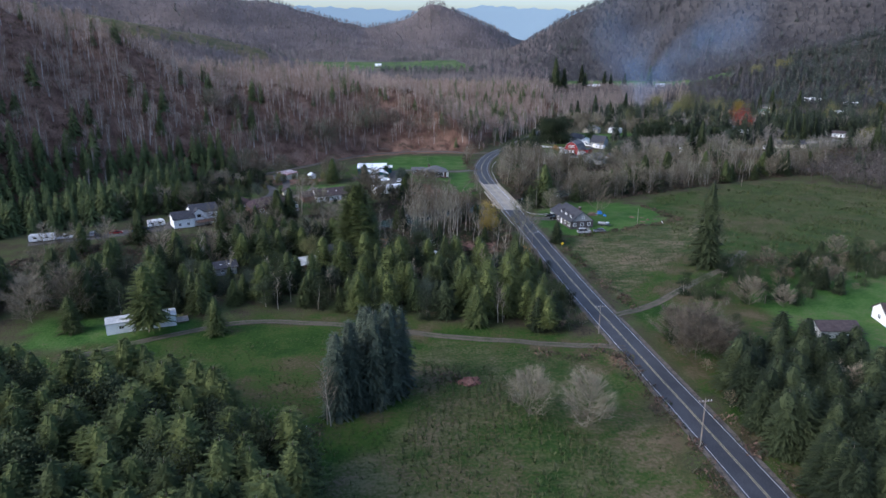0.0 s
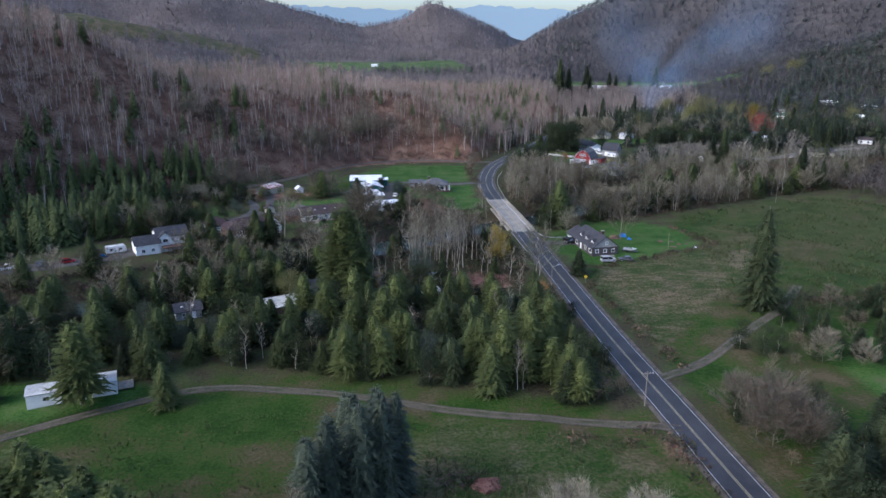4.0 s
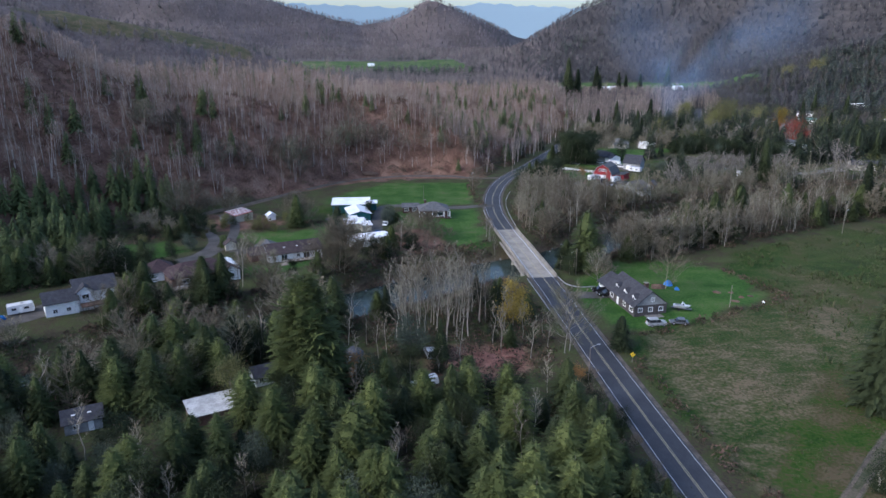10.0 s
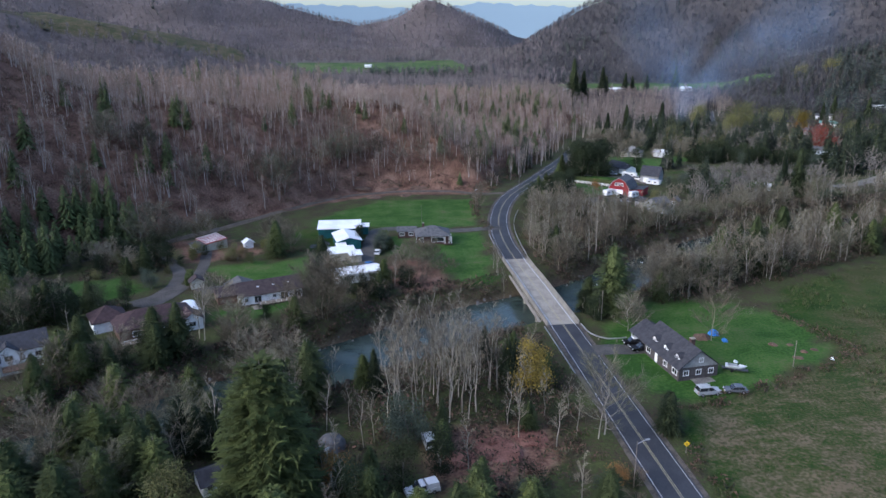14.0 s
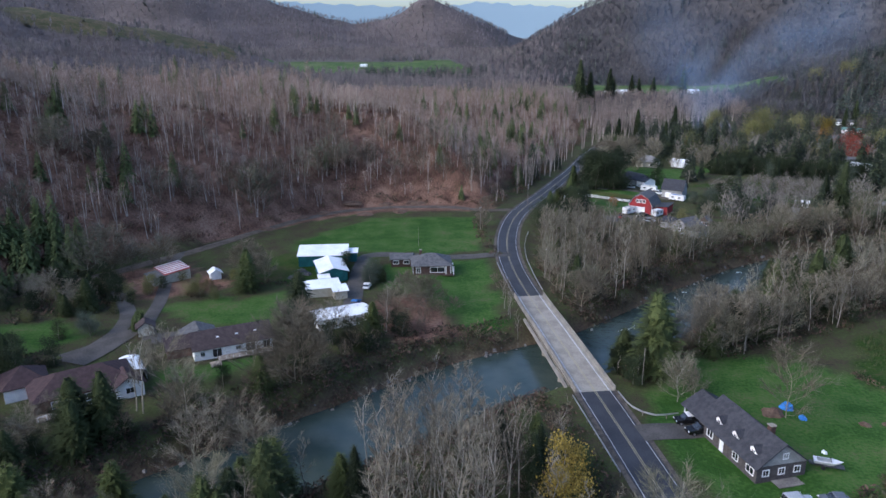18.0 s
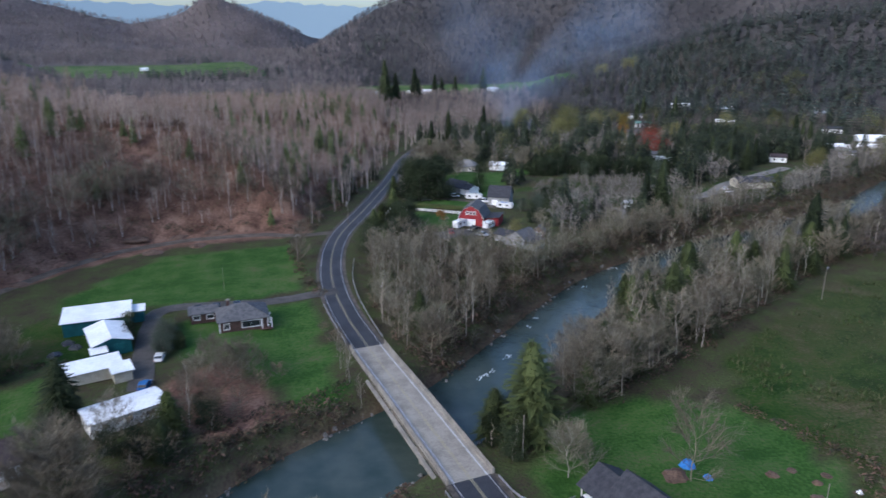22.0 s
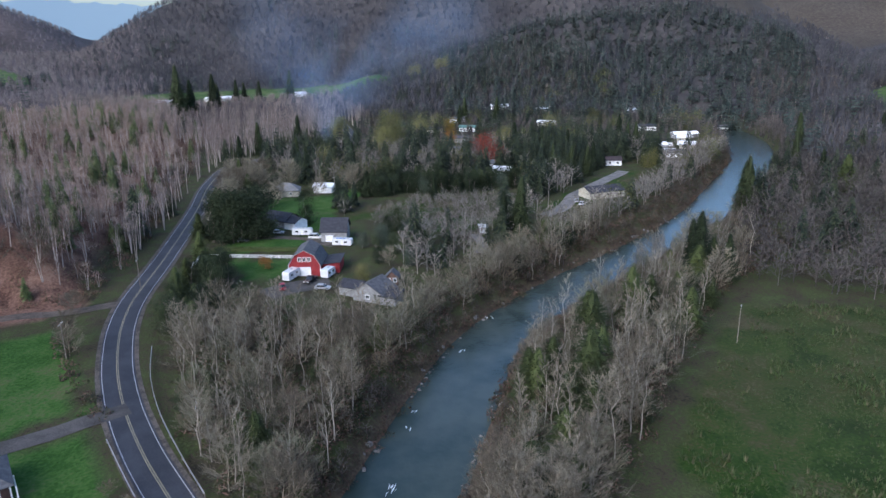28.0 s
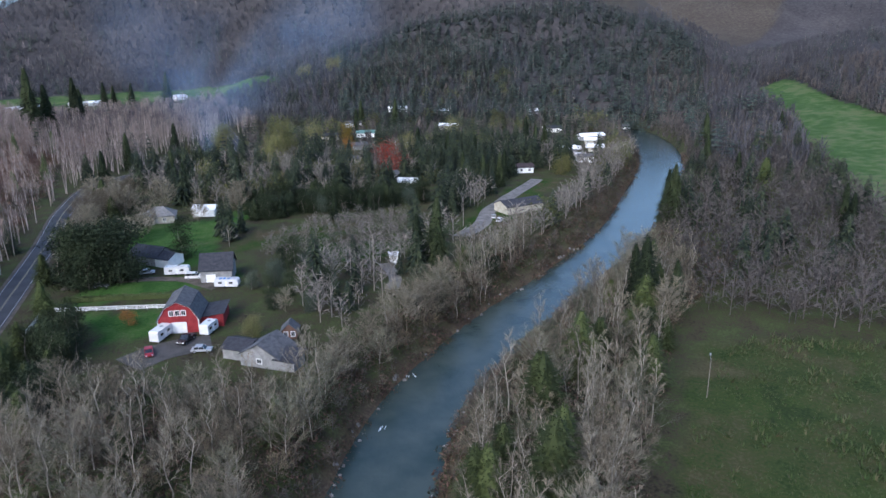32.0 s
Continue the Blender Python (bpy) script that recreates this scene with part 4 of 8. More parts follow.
FIR = Kind("fir_tree", lambda r: conifer_geo(r, 10, r.uniform(3.3, 4.3), 34, 15, 6, 0.14, 0.06, r.uniform(0.1, 0.3), r.uniform(0.65, 0.9)), (M["bark"], M["needle"]), "tall dark green fir tree with drooping boughs", "firs beside the track", 5)
SPRUCE = Kind("spruce_tree", lambda r: conifer_geo(r, 10, 2.0, 46, 14, 6, 0.12, 0.03, 0.55, 0.55), (M["bark"], M["needle_blue"]), "narrow grey-green spruce in the meadow clump", "spruces in the meadow", 3)
LIGHT = Kind("light_fir", lambda r: conifer_geo(r, 10, r.uniform(3.3, 4.2), 34, 15, 6, 0.13, 0.15, r.uniform(0.1, 0.28), r.uniform(0.6, 0.8)), (M["bark"], M["needle_light"]), "light green fir with a bare lower trunk", "firs beside the track", 3)
CEDAR = Kind("cedar_tree", lambda r: conifer_geo(r, 10, 3.6, 34, 15, 5, 0.2, 0.03, 0.4, 0.65), (M["bark"], M["needle_dark"]), "broad dense dark green cedar tree", "cedars", 3)
PINE = Kind("pine_tree", lambda r: leafy_geo(r, 10, 3.0, 3200, 0.22, 0.06, 0.24), (M["bark"], M["needle_dark"]), "bushy dark green pine tree", "pines by the road", 3)
BLUE = Kind("juniper", lambda r: leafy_geo(r, 10, 3.4, 4600, 0.2, 0.05, 0.23), (M["bark"], M["needle_blue"]), "rounded blue-green evergreen tree", "junipers", 2)
ALDER = Kind("alder_tree", lambda r: bare_tree_geo(r, 10, 2.1, 15, 5, 10, 0.10, 0.3, wide=0.024), (M["bark_pale"], M["twig"]), "slender pale leafless alder on the river bank", "leafless alders", 6)
DARKFIR = Kind("fir_tree", lambda r: conifer_geo(r, 10, 2.4, 46, 15, 6, 0.14, 0.04, 0.4, 0.85), (M["bark"], M["needle_dark"]), "very tall dark green fir standing alone", "tall lone firs", 2)
GREAT = Kind("cedar_tree", lambda r: conifer_geo(r, 10, 3.3, 64, 24, 8, 0.2, 0.02, 0.12, 0.5), (M["bark"], M["needle_light"]), "huge broad green cedar beside the river cabins", "cedars", 1)
DENSE = Kind("broad_bare_tree", lambda r: bare_tree_geo(r, 10, 5.6, 30, 9, 20, 0.10, 0.04, wide=0.031), (M["twig"], M["twig"]), "broad leafless tree with a dense rounded twiggy crown", "leafless maples", 3)
MAPLE = Kind("maple_tree", lambda r: bare_tree_geo(r, 10, 5.0, 22, 8, 14, 0.10, 0.08, wide=0.027), (M["twig"], M["twig"]), "broad leafless maple with a wide twiggy crown", "leafless maples", 4)
MOSSY = Kind("mossy_maple", lambda r: bare_tree_geo(r, 10, 5.2, 22, 8, 14, 0.10, 0.10, wide=0.028), (M["bark_pale"], M["twig_moss"]), "leafless maple with greenish-grey mossy twigs", "leafless maples", 3)
THICKET = Kind("thicket", lambda r: bare_tree_geo(r, 10, 6.0, 30, 9, 20, 0.10, 0.03, wide=0.034), (M["scrub_twig"], M["scrub_twig"]), "large rounded brown leafless thicket beside the road", "roadside thickets", 2)
BUSH = Kind("bush", lambda r: bare_tree_geo(r, 10, 6.8, 18, 6, 9, 0.08, 0.03, wide=0.09), (M["bark"], M["shrub"]), "leafless reddish-brown bush on rough ground", "bare bushes", 4)
GOLD = Kind("yellow_tree", lambda r: leafy_geo(r, 10, 2.6, 4600, 0.16, 0.2, 0.22), (M["bark"], M["leaf_yellow"]), "yellow autumn tree that still has its leaves", "autumn trees", 2)
RUST = Kind("orange_tree", lambda r: leafy_geo(r, 10, 4.0, 3600, 0.16, 0.12, 0.26), (M["bark"], M["leaf_orange"]), "rusty orange autumn shrub in leaf", "autumn shrubs", 2)
RED = Kind("red_tree", lambda r: leafy_geo(r, 10, 4.6, 3000, 0.2, 0.18, 0.28), (M["bark"], M["leaf_red"]), "dark red autumn tree beside the village houses", "autumn trees", 1)
OLIVE = Kind("olive_tree", lambda r: leafy_geo(r, 10, 4.0, 4600, 0.16, 0.1, 0.23), (M["bark"], M["leaf_olive"]), "yellow-green leafy tree in a garden", "leafy trees", 3)


def grove(poly, spacing, mix, **kw):
    """Single trees of mixed kinds, (kind, share, low height, high height), over an outline."""
    x, y = scatter(poly, spacing, **kw)
    for px, py in zip(x, y):
        u = rng.random() * sum(q[1] for q in mix)
        for kind, share, lo, hi in mix:
            u -= share
            if u <= 0:
                break
        kind.at(px, py, rng.uniform(lo, hi))


KEEP += [(57, 282, 6), (-32, 205, 8), (-25.4, 216.5, 7), (-54, 202.5, 5), (-8, 228, 4), (-76, 254, 9), (-86, 252, 9), (-80, 246, 8), (7, 214, 6), (8, 227, 3), (-65, 162, 8), (47, 103, 1), (-5, 345, 22), (13, 355, 16), (-35, 300, 14), (-52, 285, 16), (-58, 350, 14), (-85, 262, 14), (102, 424, 14), (108, 392, 11), (118, 398, 6), (96, 402, 12), (88, 412, 9),
         (-34, 291, 8), (-26, 295, 7), (-43, 287, 6), (-54, 274, 6), (-78, 256, 7), (125, 446, 10), (118, 476, 8), (145, 520, 12), (99, 408, 8), (235, 432, 14), (250, 442, 14), (7, 220, 5)]


def single_trees():
    for x, y, h in ((-14, 117, 17), (-11, 119, 18), (-7.4, 121, 19), (-4.2, 124, 19), (-12, 122, 17), (-8, 126, 18), (-5.4, 129, 18), (-10, 129, 17), (-2.4, 128, 17)):
        SPRUCE.at(x, y, h)
    ALDER.at(-15.6, 114.0, 13)
    ALDER.at(-14.9, 113.4, 12)
    DENSE.at(21.1, 114.8, 8.5)
    DENSE.at(30.7, 110.6, 10)
    THICKET.at(61.5, 137, 10.5)
    THICKET.at(64.5, 142, 10)
    THICKET.at(60.5, 147, 8)
    THICKET.at(66.5, 135, 8)
    DENSE.at(79.5, 112.1, 9)
    THICKET.at(88, 104, 8)
    PINE.at(78, 172, 7)
    PINE.at(74, 175, 6)
    MOSSY.at(58.2, 273, 9)
    MOSSY.at(60.5, 271, 7)
    GREAT.at(-15.4, 211, 25)
    GOLD.at(29.5, 244, 11)
    for y in (341, 344, 347, 350):
        BLUE.at(-1.2 + 0.1 * (y - 345), y, 5.2)
    for x, y, h in ((37.5, 214, 3.2), (-4.8, 214.8, 6), (-8, 218, 5), (95, 432, 4)):
        RUST.at(x, y, h)
    MOSSY.at(39.4, 228, 14)
    ALDER.at(38.0, 227, 13)
    BLUE.at(4.9, 227, 9)
    CEDAR.at(50.9, 228, 8)
    CEDAR.at(51.6, 231, 6.5)
    MAPLE.at(75, 265, 14)
    for x, y, h in ((53, 290, 10), (111, 327.5, 11), (118, 324, 10), (117.7, 186, 7), (-34.5, 340, 12), (83.1, 455.5, 9), (335, 379, 17)):
        FIR.at(x, y, h)
    for x, y, h in ((-27, 269, 10), (-33, 271, 10), (-22, 268, 12), (-29, 263, 12), (-19, 264, 11), (-52, 222, 14), (-44, 229, 14), (-62, 222, 13), (-43, 243, 12), (-34, 343, 9), (-31, 346, 8), (-40, 286, 12), (-44, 421, 12), (-12, 452, 12), (-6, 455, 11), (10, 322, 9), (15, 327, 8), (5, 324, 7), (38, 408, 8), (37, 400, 7)):
        if h:
            MAPLE.at(x, y, h)
    for x, y, h in ((109, 464.5, 6), (112, 404, 5), (-60, 340, 5), (-64, 336, 4)):
        OLIVE.at(x, y, h)
    for x, y, h in ((-15, 286, 15), (-76, 356, 14), (-62, 358, 10), (61, 277, 6), (8, 331, 7), (13, 324, 8), (-38, 352, 10), (-34, 349, 9), (3, 322, 5), (42, 428, 6), (-100, 386, 13), (-90, 392, 12)):
        DENSE.at(x, y, h)
    for x, y, h in ((-52, 250, 12), (-60, 255, 9), (-38, 252, 11), (-66, 262, 9), (-57, 244, 10), (-3, 247, 8)):
        LIGHT.at(x, y, h)
    for x, y, h in ((-6, 299, 5), (-2, 303, 5.5), (2, 306, 5), (5, 309, 4.5), (-1, 298, 4), (52, 280, 6), (54, 283, 7), (50.5, 285, 6), (56, 290, 7), (80, 296, 9), (84, 299, 8), (-75, 283, 9), (-70, 290, 8), (-80, 288, 10), (-66, 296, 6), (-86, 284, 9), (4, 215, 8), (-3, 210, 8), (10, 219, 7)):
        PINE.at(x, y, h)
    for x, y, h in ((-46, 335, 4), (-42, 333, 3.4), (-49, 338, 4.5), (-30, 210.5, 7.5), (-45, 341, 3)):
        OLIVE.at(x, y, h)
    for x, y, h in ((133, 512, 9), (152, 512, 8), (136, 540, 12), (150, 538, 12), (168, 512, 9), (175, 522, 10), (128, 505, 8), (120, 500, 9)):
        DENSE.at(x, y, h)
    for x, y, h in ((138, 436, 6), (143, 441, 7), (146, 434, 6), (150, 445, 8), (134, 430, 6), (128, 432, 5)):
        (PINE if h > 6 else BLUE).at(x, y, h)
    ALDER.at(-41, 275, 17)
    ALDER.at(-42.5, 276, 14)
    LIGHT.at(-61.5, 158.4, 17)
    FIR.at(-45.5, 157.2, 9.5)
    FIR.at(-80, 160, 9)
    DENSE.at(-84, 170, 12)
    DENSE.at(-92, 166, 11)
    DENSE.at(-13.5, 285, 13)
    for x, y, h in ((25, 247, 11), (-1, 246, 10), (22, 258, 9), (28, 254, 8), (11, 229, 8)):
        DARKFIR.at(x, y, h)
    for x, y, h in ((-58, 343, 3.5), (-60, 338, 3), (-49, 345, 3), (-54, 348, 3), (-36, 346, 4), (-62, 331, 3.4), (-69, 318, 4), (-71, 310, 4.5), (-64, 325, 3), (-40, 349, 3), (-72, 326, 4)):
        (PINE if h > 3.2 else OLIVE).at(x, y, h)
    for x, y, h in ((3, 312, 3.5), (8, 316, 3), (12, 313, 4), (6, 321, 3), (16, 318, 4), (20, 322, 3.5), (11, 308, 3), (2, 326, 3), (18, 329, 3)):
        BUSH.at(x, y, h)
    BLUE.at(-65, 312, 5.5)
    BLUE.at(131, 408, 5)
    for x, y, h in ((112, 318, 16), (119, 322, 13), (105, 311, 11), (92, 305, 12), (73, 292, 9), (128, 333, 15), (150, 341, 14)):
        FIR.at(x, y, h)
    for x, y, h in ((91, 200.5, 27), (186, 347, 21), (190, 352, 17), (194, 343, 14), (268, 383.5, 23), (178, 412, 22), (174, 415, 17), (335, 379, 17)):
        DARKFIR.at(x, y, h)
    CEDAR.at(-18, 318, 13)
    FIR.at(58.4, 285.5, 18)
    RED.at(264.4, 533, 14)
    MAPLE.at(126, 412, 6)
    for x, y, h in ((128, 474, 12), (130, 427, 5), (125, 416, 5), (133, 421, 6), (141, 415, 7), (-9, 352, 5), (-9, 358, 5)):
        PINE.at(x, y, h)
    grove([(-95, 52), (-95, 122), (-72, 128), (-52, 124), (-37, 115), (-25, 104), (-16, 94), (-14, 52)], 4.8, [(FIR, 4, 12, 16), (LIGHT, 4, 12, 15), (PINE, 2, 10, 13), (OLIVE, 0.3, 8, 10)], lawns=False)
    grove([(-74, 168), (-40, 172), (-18, 167), (12, 158), (34, 153), (37, 165), (37, 190), (33, 210), (25, 216), (14, 203), (-8, 201), (-22, 206), (-28, 192), (-45, 192), (-74, 203)], 4.7, [(FIR, 3.4, 7, 12), (LIGHT, 2.4, 8, 14), (CEDAR, 1.5, 6, 10), (PINE, 3, 5, 9), (ALDER, 1.2, 8, 12), (BLUE, 1.2, 4, 7), (BUSH, 0.5, 2, 4)], lawns=False)
    grove([(34, 150), (44, 154), (43, 190), (41, 216), (33, 214), (34, 180)], 3.0, [(PINE, 2, 2, 4), (BUSH, 3, 1.5, 3), (BLUE, 1, 2, 3.5), (FIR, 1, 3, 5)], lawns=False, clear_road=4.8)
    grove([(-150, 160), (-78, 168), (-76, 203), (-100, 214), (-150, 195)], 6.5, [(FIR, 3, 9, 15), (MAPLE, 2, 8, 12), (BLUE, 1, 6, 9)])
    grove([(1, 234), (19, 234), (25, 250), (14, 262), (0, 258)], 3.5, [(ALDER, 1, 14, 19)])
    grove([(19, 222), (37, 222), (36, 262), (27, 268), (24, 250)], 4.6, [(ALDER, 2.4, 8, 12), (FIR, 1.4, 5, 8), (PINE, 1.6, 3, 5), (BUSH, 2, 2, 4)])
    grove([(-10, 204), (16, 206), (17, 222), (0, 232), (-12, 240), (-22, 225)], 5.2, [(FIR, 3, 5, 10), (ALDER, 3, 8, 12), (BUSH, 2, 2, 4)])
    grove([(-78, 203), (-62, 224), (-36, 240), (-18, 254), (-8, 250), (-20, 226), (-45, 204)], 4.3, [(MOSSY, 1.7, 8, 12), (MAPLE, 0.8, 8, 12), (ALDER, 1.6, 9, 14), (FIR, 3.4, 8, 14), (LIGHT, 1.6, 8, 13), (CEDAR, 1.4, 8, 12), (PINE, 2, 4, 7), (BUSH, 0.6, 3, 5)])
    grove([(-95, 232), (-60, 250), (-40, 266), (-20, 282), (0, 300), (14, 310), (8, 316), (-12, 305), (-28, 292), (-50, 274), (-78, 250)], 4.7, [(MAPLE, 1.8, 7, 11), (MOSSY, 1.6, 7, 10), (BUSH, 4, 2.5, 5), (ALDER, 2, 8, 12), (PINE, 3, 4, 6), (LIGHT, 1.2, 6, 10), (FIR, 1.6, 6, 11)])
    grove([(48, 320), (47.5, 352), (54, 386), (58, 394), (70, 400), (86, 388), (100, 374), (124, 382), (150, 394), (178, 405), (222, 408), (180, 388), (140, 378), (110, 368), (80, 345), (60, 325)], 4.2, [(ALDER, 5, 10, 15), (MAPLE, 3, 7, 11), (MOSSY, 1.5, 7, 10), (BUSH, 2, 3, 5), (FIR, 0.5, 6, 10), (PINE, 0.6, 3, 5)])
    grove([(55, 393), (61, 410), (70, 430), (83, 449), (90, 440), (78, 416), (64, 396)], 4.6, [(PINE, 5, 6, 10), (FIR, 2, 7, 10)])
    grove([(62, 288), (75, 303), (95, 322), (120, 340), (150, 352), (185, 362), (228, 374), (224, 350), (196, 342), (170, 333), (158, 327), (130, 313), (105, 301), (88, 295), (70, 286)], 4.2, [(ALDER, 6, 11, 16), (MAPLE, 2, 7, 11), (MOSSY, 1.5, 7, 10), (FIR, 0.6, 8, 13), (LIGHT, 0.4, 6, 11), (BUSH, 2, 3, 5), (PINE, 0.7, 4, 6)])
    grove([(60, 50), (60, 104), (61, 122), (70, 132), (80, 134), (90, 122), (80, 104), (96, 90), (96, 50)], 3.5, [(CEDAR, 7, 9, 13), (PINE, 1.5, 6, 9)], lawns=False, clear_road=6.5)
    grove([(59, 114), (58, 148), (66, 160), (80, 150), (84, 138), (70, 120)], 6.0, [(BUSH, 2.5, 2, 3.5), (DENSE, 1, 5, 7), (PINE, 2, 3, 6)], lawns=False)
    grove([(72, 160), (92, 194), (120, 205), (165, 215), (200, 225), (200, 205), (150, 192), (105, 165)], 5.2, [(BUSH, 2.5, 2, 4), (CEDAR, 2, 4, 7), (PINE, 3, 3, 6), (DENSE, 0.8, 5, 7)], lawns=False)
    grove([(84, 470), (98, 482), (122, 528), (150, 562), (132, 600), (100, 540)], 4.8, [(ALDER, 3, 9, 13), (DENSE, 2, 8, 11), (FIR, 1, 8, 12)])
    grove([(94, 476), (112, 470), (108, 462), (95, 466)], 3.4, [(PINE, 1, 13, 17)], lawns=False)
    grove([(-112, 272), (-92, 280), (-70, 290), (-70, 300), (-84, 312), (-98, 300), (-112, 296)], 4.3, [(FIR, 3, 8, 12), (LIGHT, 1, 7, 10), (MAPLE, 2, 7, 10), (PINE, 2, 4, 6)])
    grove([(-118, 226), (-92, 240), (-76, 252), (-64, 262), (-48, 270), (-40, 268), (-60, 252), (-84, 236), (-112, 218)], 5.0, [(FIR, 2, 8, 13), (MAPLE, 3, 7, 11), (ALDER, 2, 8, 12), (BUSH, 1, 3, 5)])
    grove([(-88, 318), (-70, 326), (-64, 338), (-72, 350), (-86, 350)], 4.4, [(PINE, 4, 4, 7), (FIR, 1.5, 5, 9), (MAPLE, 1.5, 5, 8), (OLIVE, 0.5, 3, 4)])
    grove([(-56, 330), (-50, 346), (-44, 345), (-50, 322)], 4.2, [(BUSH, 3, 1.5, 3), (OLIVE, 1, 3, 4)])
    grove([(-26, 296), (-8, 306), (8, 314), (6, 322), (0, 312), (-22, 306), (-30, 300)], 4.2, [(BUSH, 4, 2, 4), (MAPLE, 2, 4, 7), (PINE, 2, 3, 5)])
    grove([(18, 303), (34, 306), (36, 322), (33, 350), (31, 330), (28, 312)], 4.0, [(ALDER, 3, 6, 9), (BUSH, 2, 2, 4)], clear_road=5.5)
    grove([(50, 246), (46, 275), (50, 278), (52, 266), (56, 250)], 4.0, [(BUSH, 2, 1.5, 3)], clear_road=7)
    grove([(52, 283), (62, 291), (78, 300), (98, 306), (120, 318), (120, 312), (96, 300), (80, 294), (64, 286), (56, 280)], 3.8, [(MAPLE, 3, 10, 13), (ALDER, 3, 12, 16), (PINE, 1.5, 5, 8), (FIR, 0.6, 7, 10)])
    grove([(-100, 320), (-84, 330), (-84, 345), (-100, 345)], 5, [(PINE, 2, 3, 5), (MAPLE, 1, 5, 7)])


def hill_foot_trees():
    """Pale maples along the foot of the hill, and tall alders and firs that stand out of the wood."""
    for x, y, h in ((-46.6, 412.5, 15), (-42.6, 414, 13), (-21.8, 447.5, 14), (-18, 449, 12), (-25, 444, 12), (-79.7, 348.5, 14), (-101, 360, 12)):
        MOSSY.at(x, y, h)
    MAPLE.at(-71, 358, 9)
    for x, y in ((-72, 392), (-64, 400), (-54, 412), (-47, 421), (-38, 428), (-30, 438), (-14, 455), (-4, 455), (6, 454), (16, 456), (28, 452), (38, 449), (-20, 462), (2, 468), (24, 466)):
        MAPLE.at(x, y, rng.uniform(10, 14))
    x, y = scatter([(-95, 400), (-45, 424), (-16, 456), (45, 448), (70, 500), (60, 520), (-100, 520), (-140, 440)], 19)
    for px, py in zip(x, y):
        ALDER.at(px, py, rng.uniform(13, 18))


def clear_fronts(x, y):
    """Gardens before the village houses stay open."""
    ok = np.ones(len(x), bool)
    for hx, hy, w in [(v[0], v[1], v[2]) for v in VILLAGE] + [(144, 525, 12), (159, 520, 10), (248, 438, 16), (120, 477, 14), (127, 449, 12)]:
        a = math.atan2(hy - 235, hx - 20)
        u, v = -(x - hx) * math.cos(a) - (y - hy) * math.sin(a), (x - hx) * math.sin(a) - (y - hy) * math.cos(a)
        ok &= ~((u > -5) & (u < 26) & (np.abs(v) < w * 0.5 + 2.5))
    return ok


def undergrowth():
    """Brambles, salal and dead stems under the bare trees."""
    forms = UNDER
    banks = ([(48, 318), (47.5, 352), (54, 386), (60, 398), (78, 412), (95, 398), (108, 380), (124, 384), (150, 394), (178, 405), (222, 410), (300, 436), (290, 428), (180, 388), (140, 378), (110, 368), (80, 345), (60, 322)],
             [(54, 281), (75, 303), (95, 322), (120, 340), (150, 352), (185, 362), (228, 374), (260, 384), (250, 350), (196, 342), (170, 333), (158, 327), (130, 313), (105, 301), (88, 295), (66, 286)],
             [(-118, 226), (-60, 256), (-40, 270), (-20, 286), (0, 302), (14, 312), (34, 312), (30, 300), (10, 300), (-20, 276), (-60, 244), (-112, 218)],
             [(-100, 203), (-62, 226), (-36, 242), (-14, 258), (20, 282), (38, 288), (38, 222), (17, 206), (-22, 204), (-60, 200)],
             [(-112, 272), (-92, 280), (-66, 292), (-66, 300), (-84, 312), (-98, 300), (-112, 296)], [(-90, 316), (-70, 326), (-62, 338), (-70, 352), (-90, 350)],
             [(58, 112), (57, 150), (66, 162), (80, 146), (100, 120), (96, 60), (59, 60)], [(72, 160), (92, 194), (120, 205), (200, 225), (200, 205), (150, 192), (105, 165)])
    p = np.concatenate([np.stack(scatter(q, 2.7, clear_road=7.5, clear_river=1.5), 1) for q in banks])
    q = RIVER[(RIVER[:, 0] > 60) & (RIVER[:, 0] < 500)]
    d = np.gradient(q[:, :2], axis=0)
    d /= np.linalg.norm(d, axis=1)[:, None]
    q, d = np.repeat(q, 5, 0), np.repeat(d, 5, 0)
    off = (q[:, 2] + nrg.uniform(1.5, 9, len(q))) * nrg.choice([-1, 1], len(q))
    e = q[:, :2] + np.stack([d[:, 1], -d[:, 0]], 1) * off[:, None] + nrg.uniform(-2, 2, (len(q), 2))
    e = e[near(RIVER, *e.T)[0] > RIVER[near(RIVER, *e.T)[1], 2] + 1]
    wood("bank_scrub", BARE_ROUND, plant(*e.T, 5, 0.22, 0.5), [M["twig_bank"], M["scrub_twig"]], "low leafless scrub down to the water's edge", "scrub")
    wood("undergrowth", forms, plant(*p.T, 5, 0.6, 1.5), [M["bramble"], M["dead_stems"]], "dark brambles and brown dead stems under the bare trees", "undergrowth")
    x, y, d = hill_places(3.4, 1, 130)
    k = nrg.uniform(0, 1, len(x)) < np.where(d < 75, 0.85, 0.4)
    wood("hill_undergrowth", SHRUBS, plant(x[k], y[k], 5, 0.5, 1.2), [M["hill_fern"], M["dead_stems"]], "rusty ferns and dead stems on the wooded slope", "undergrowth")


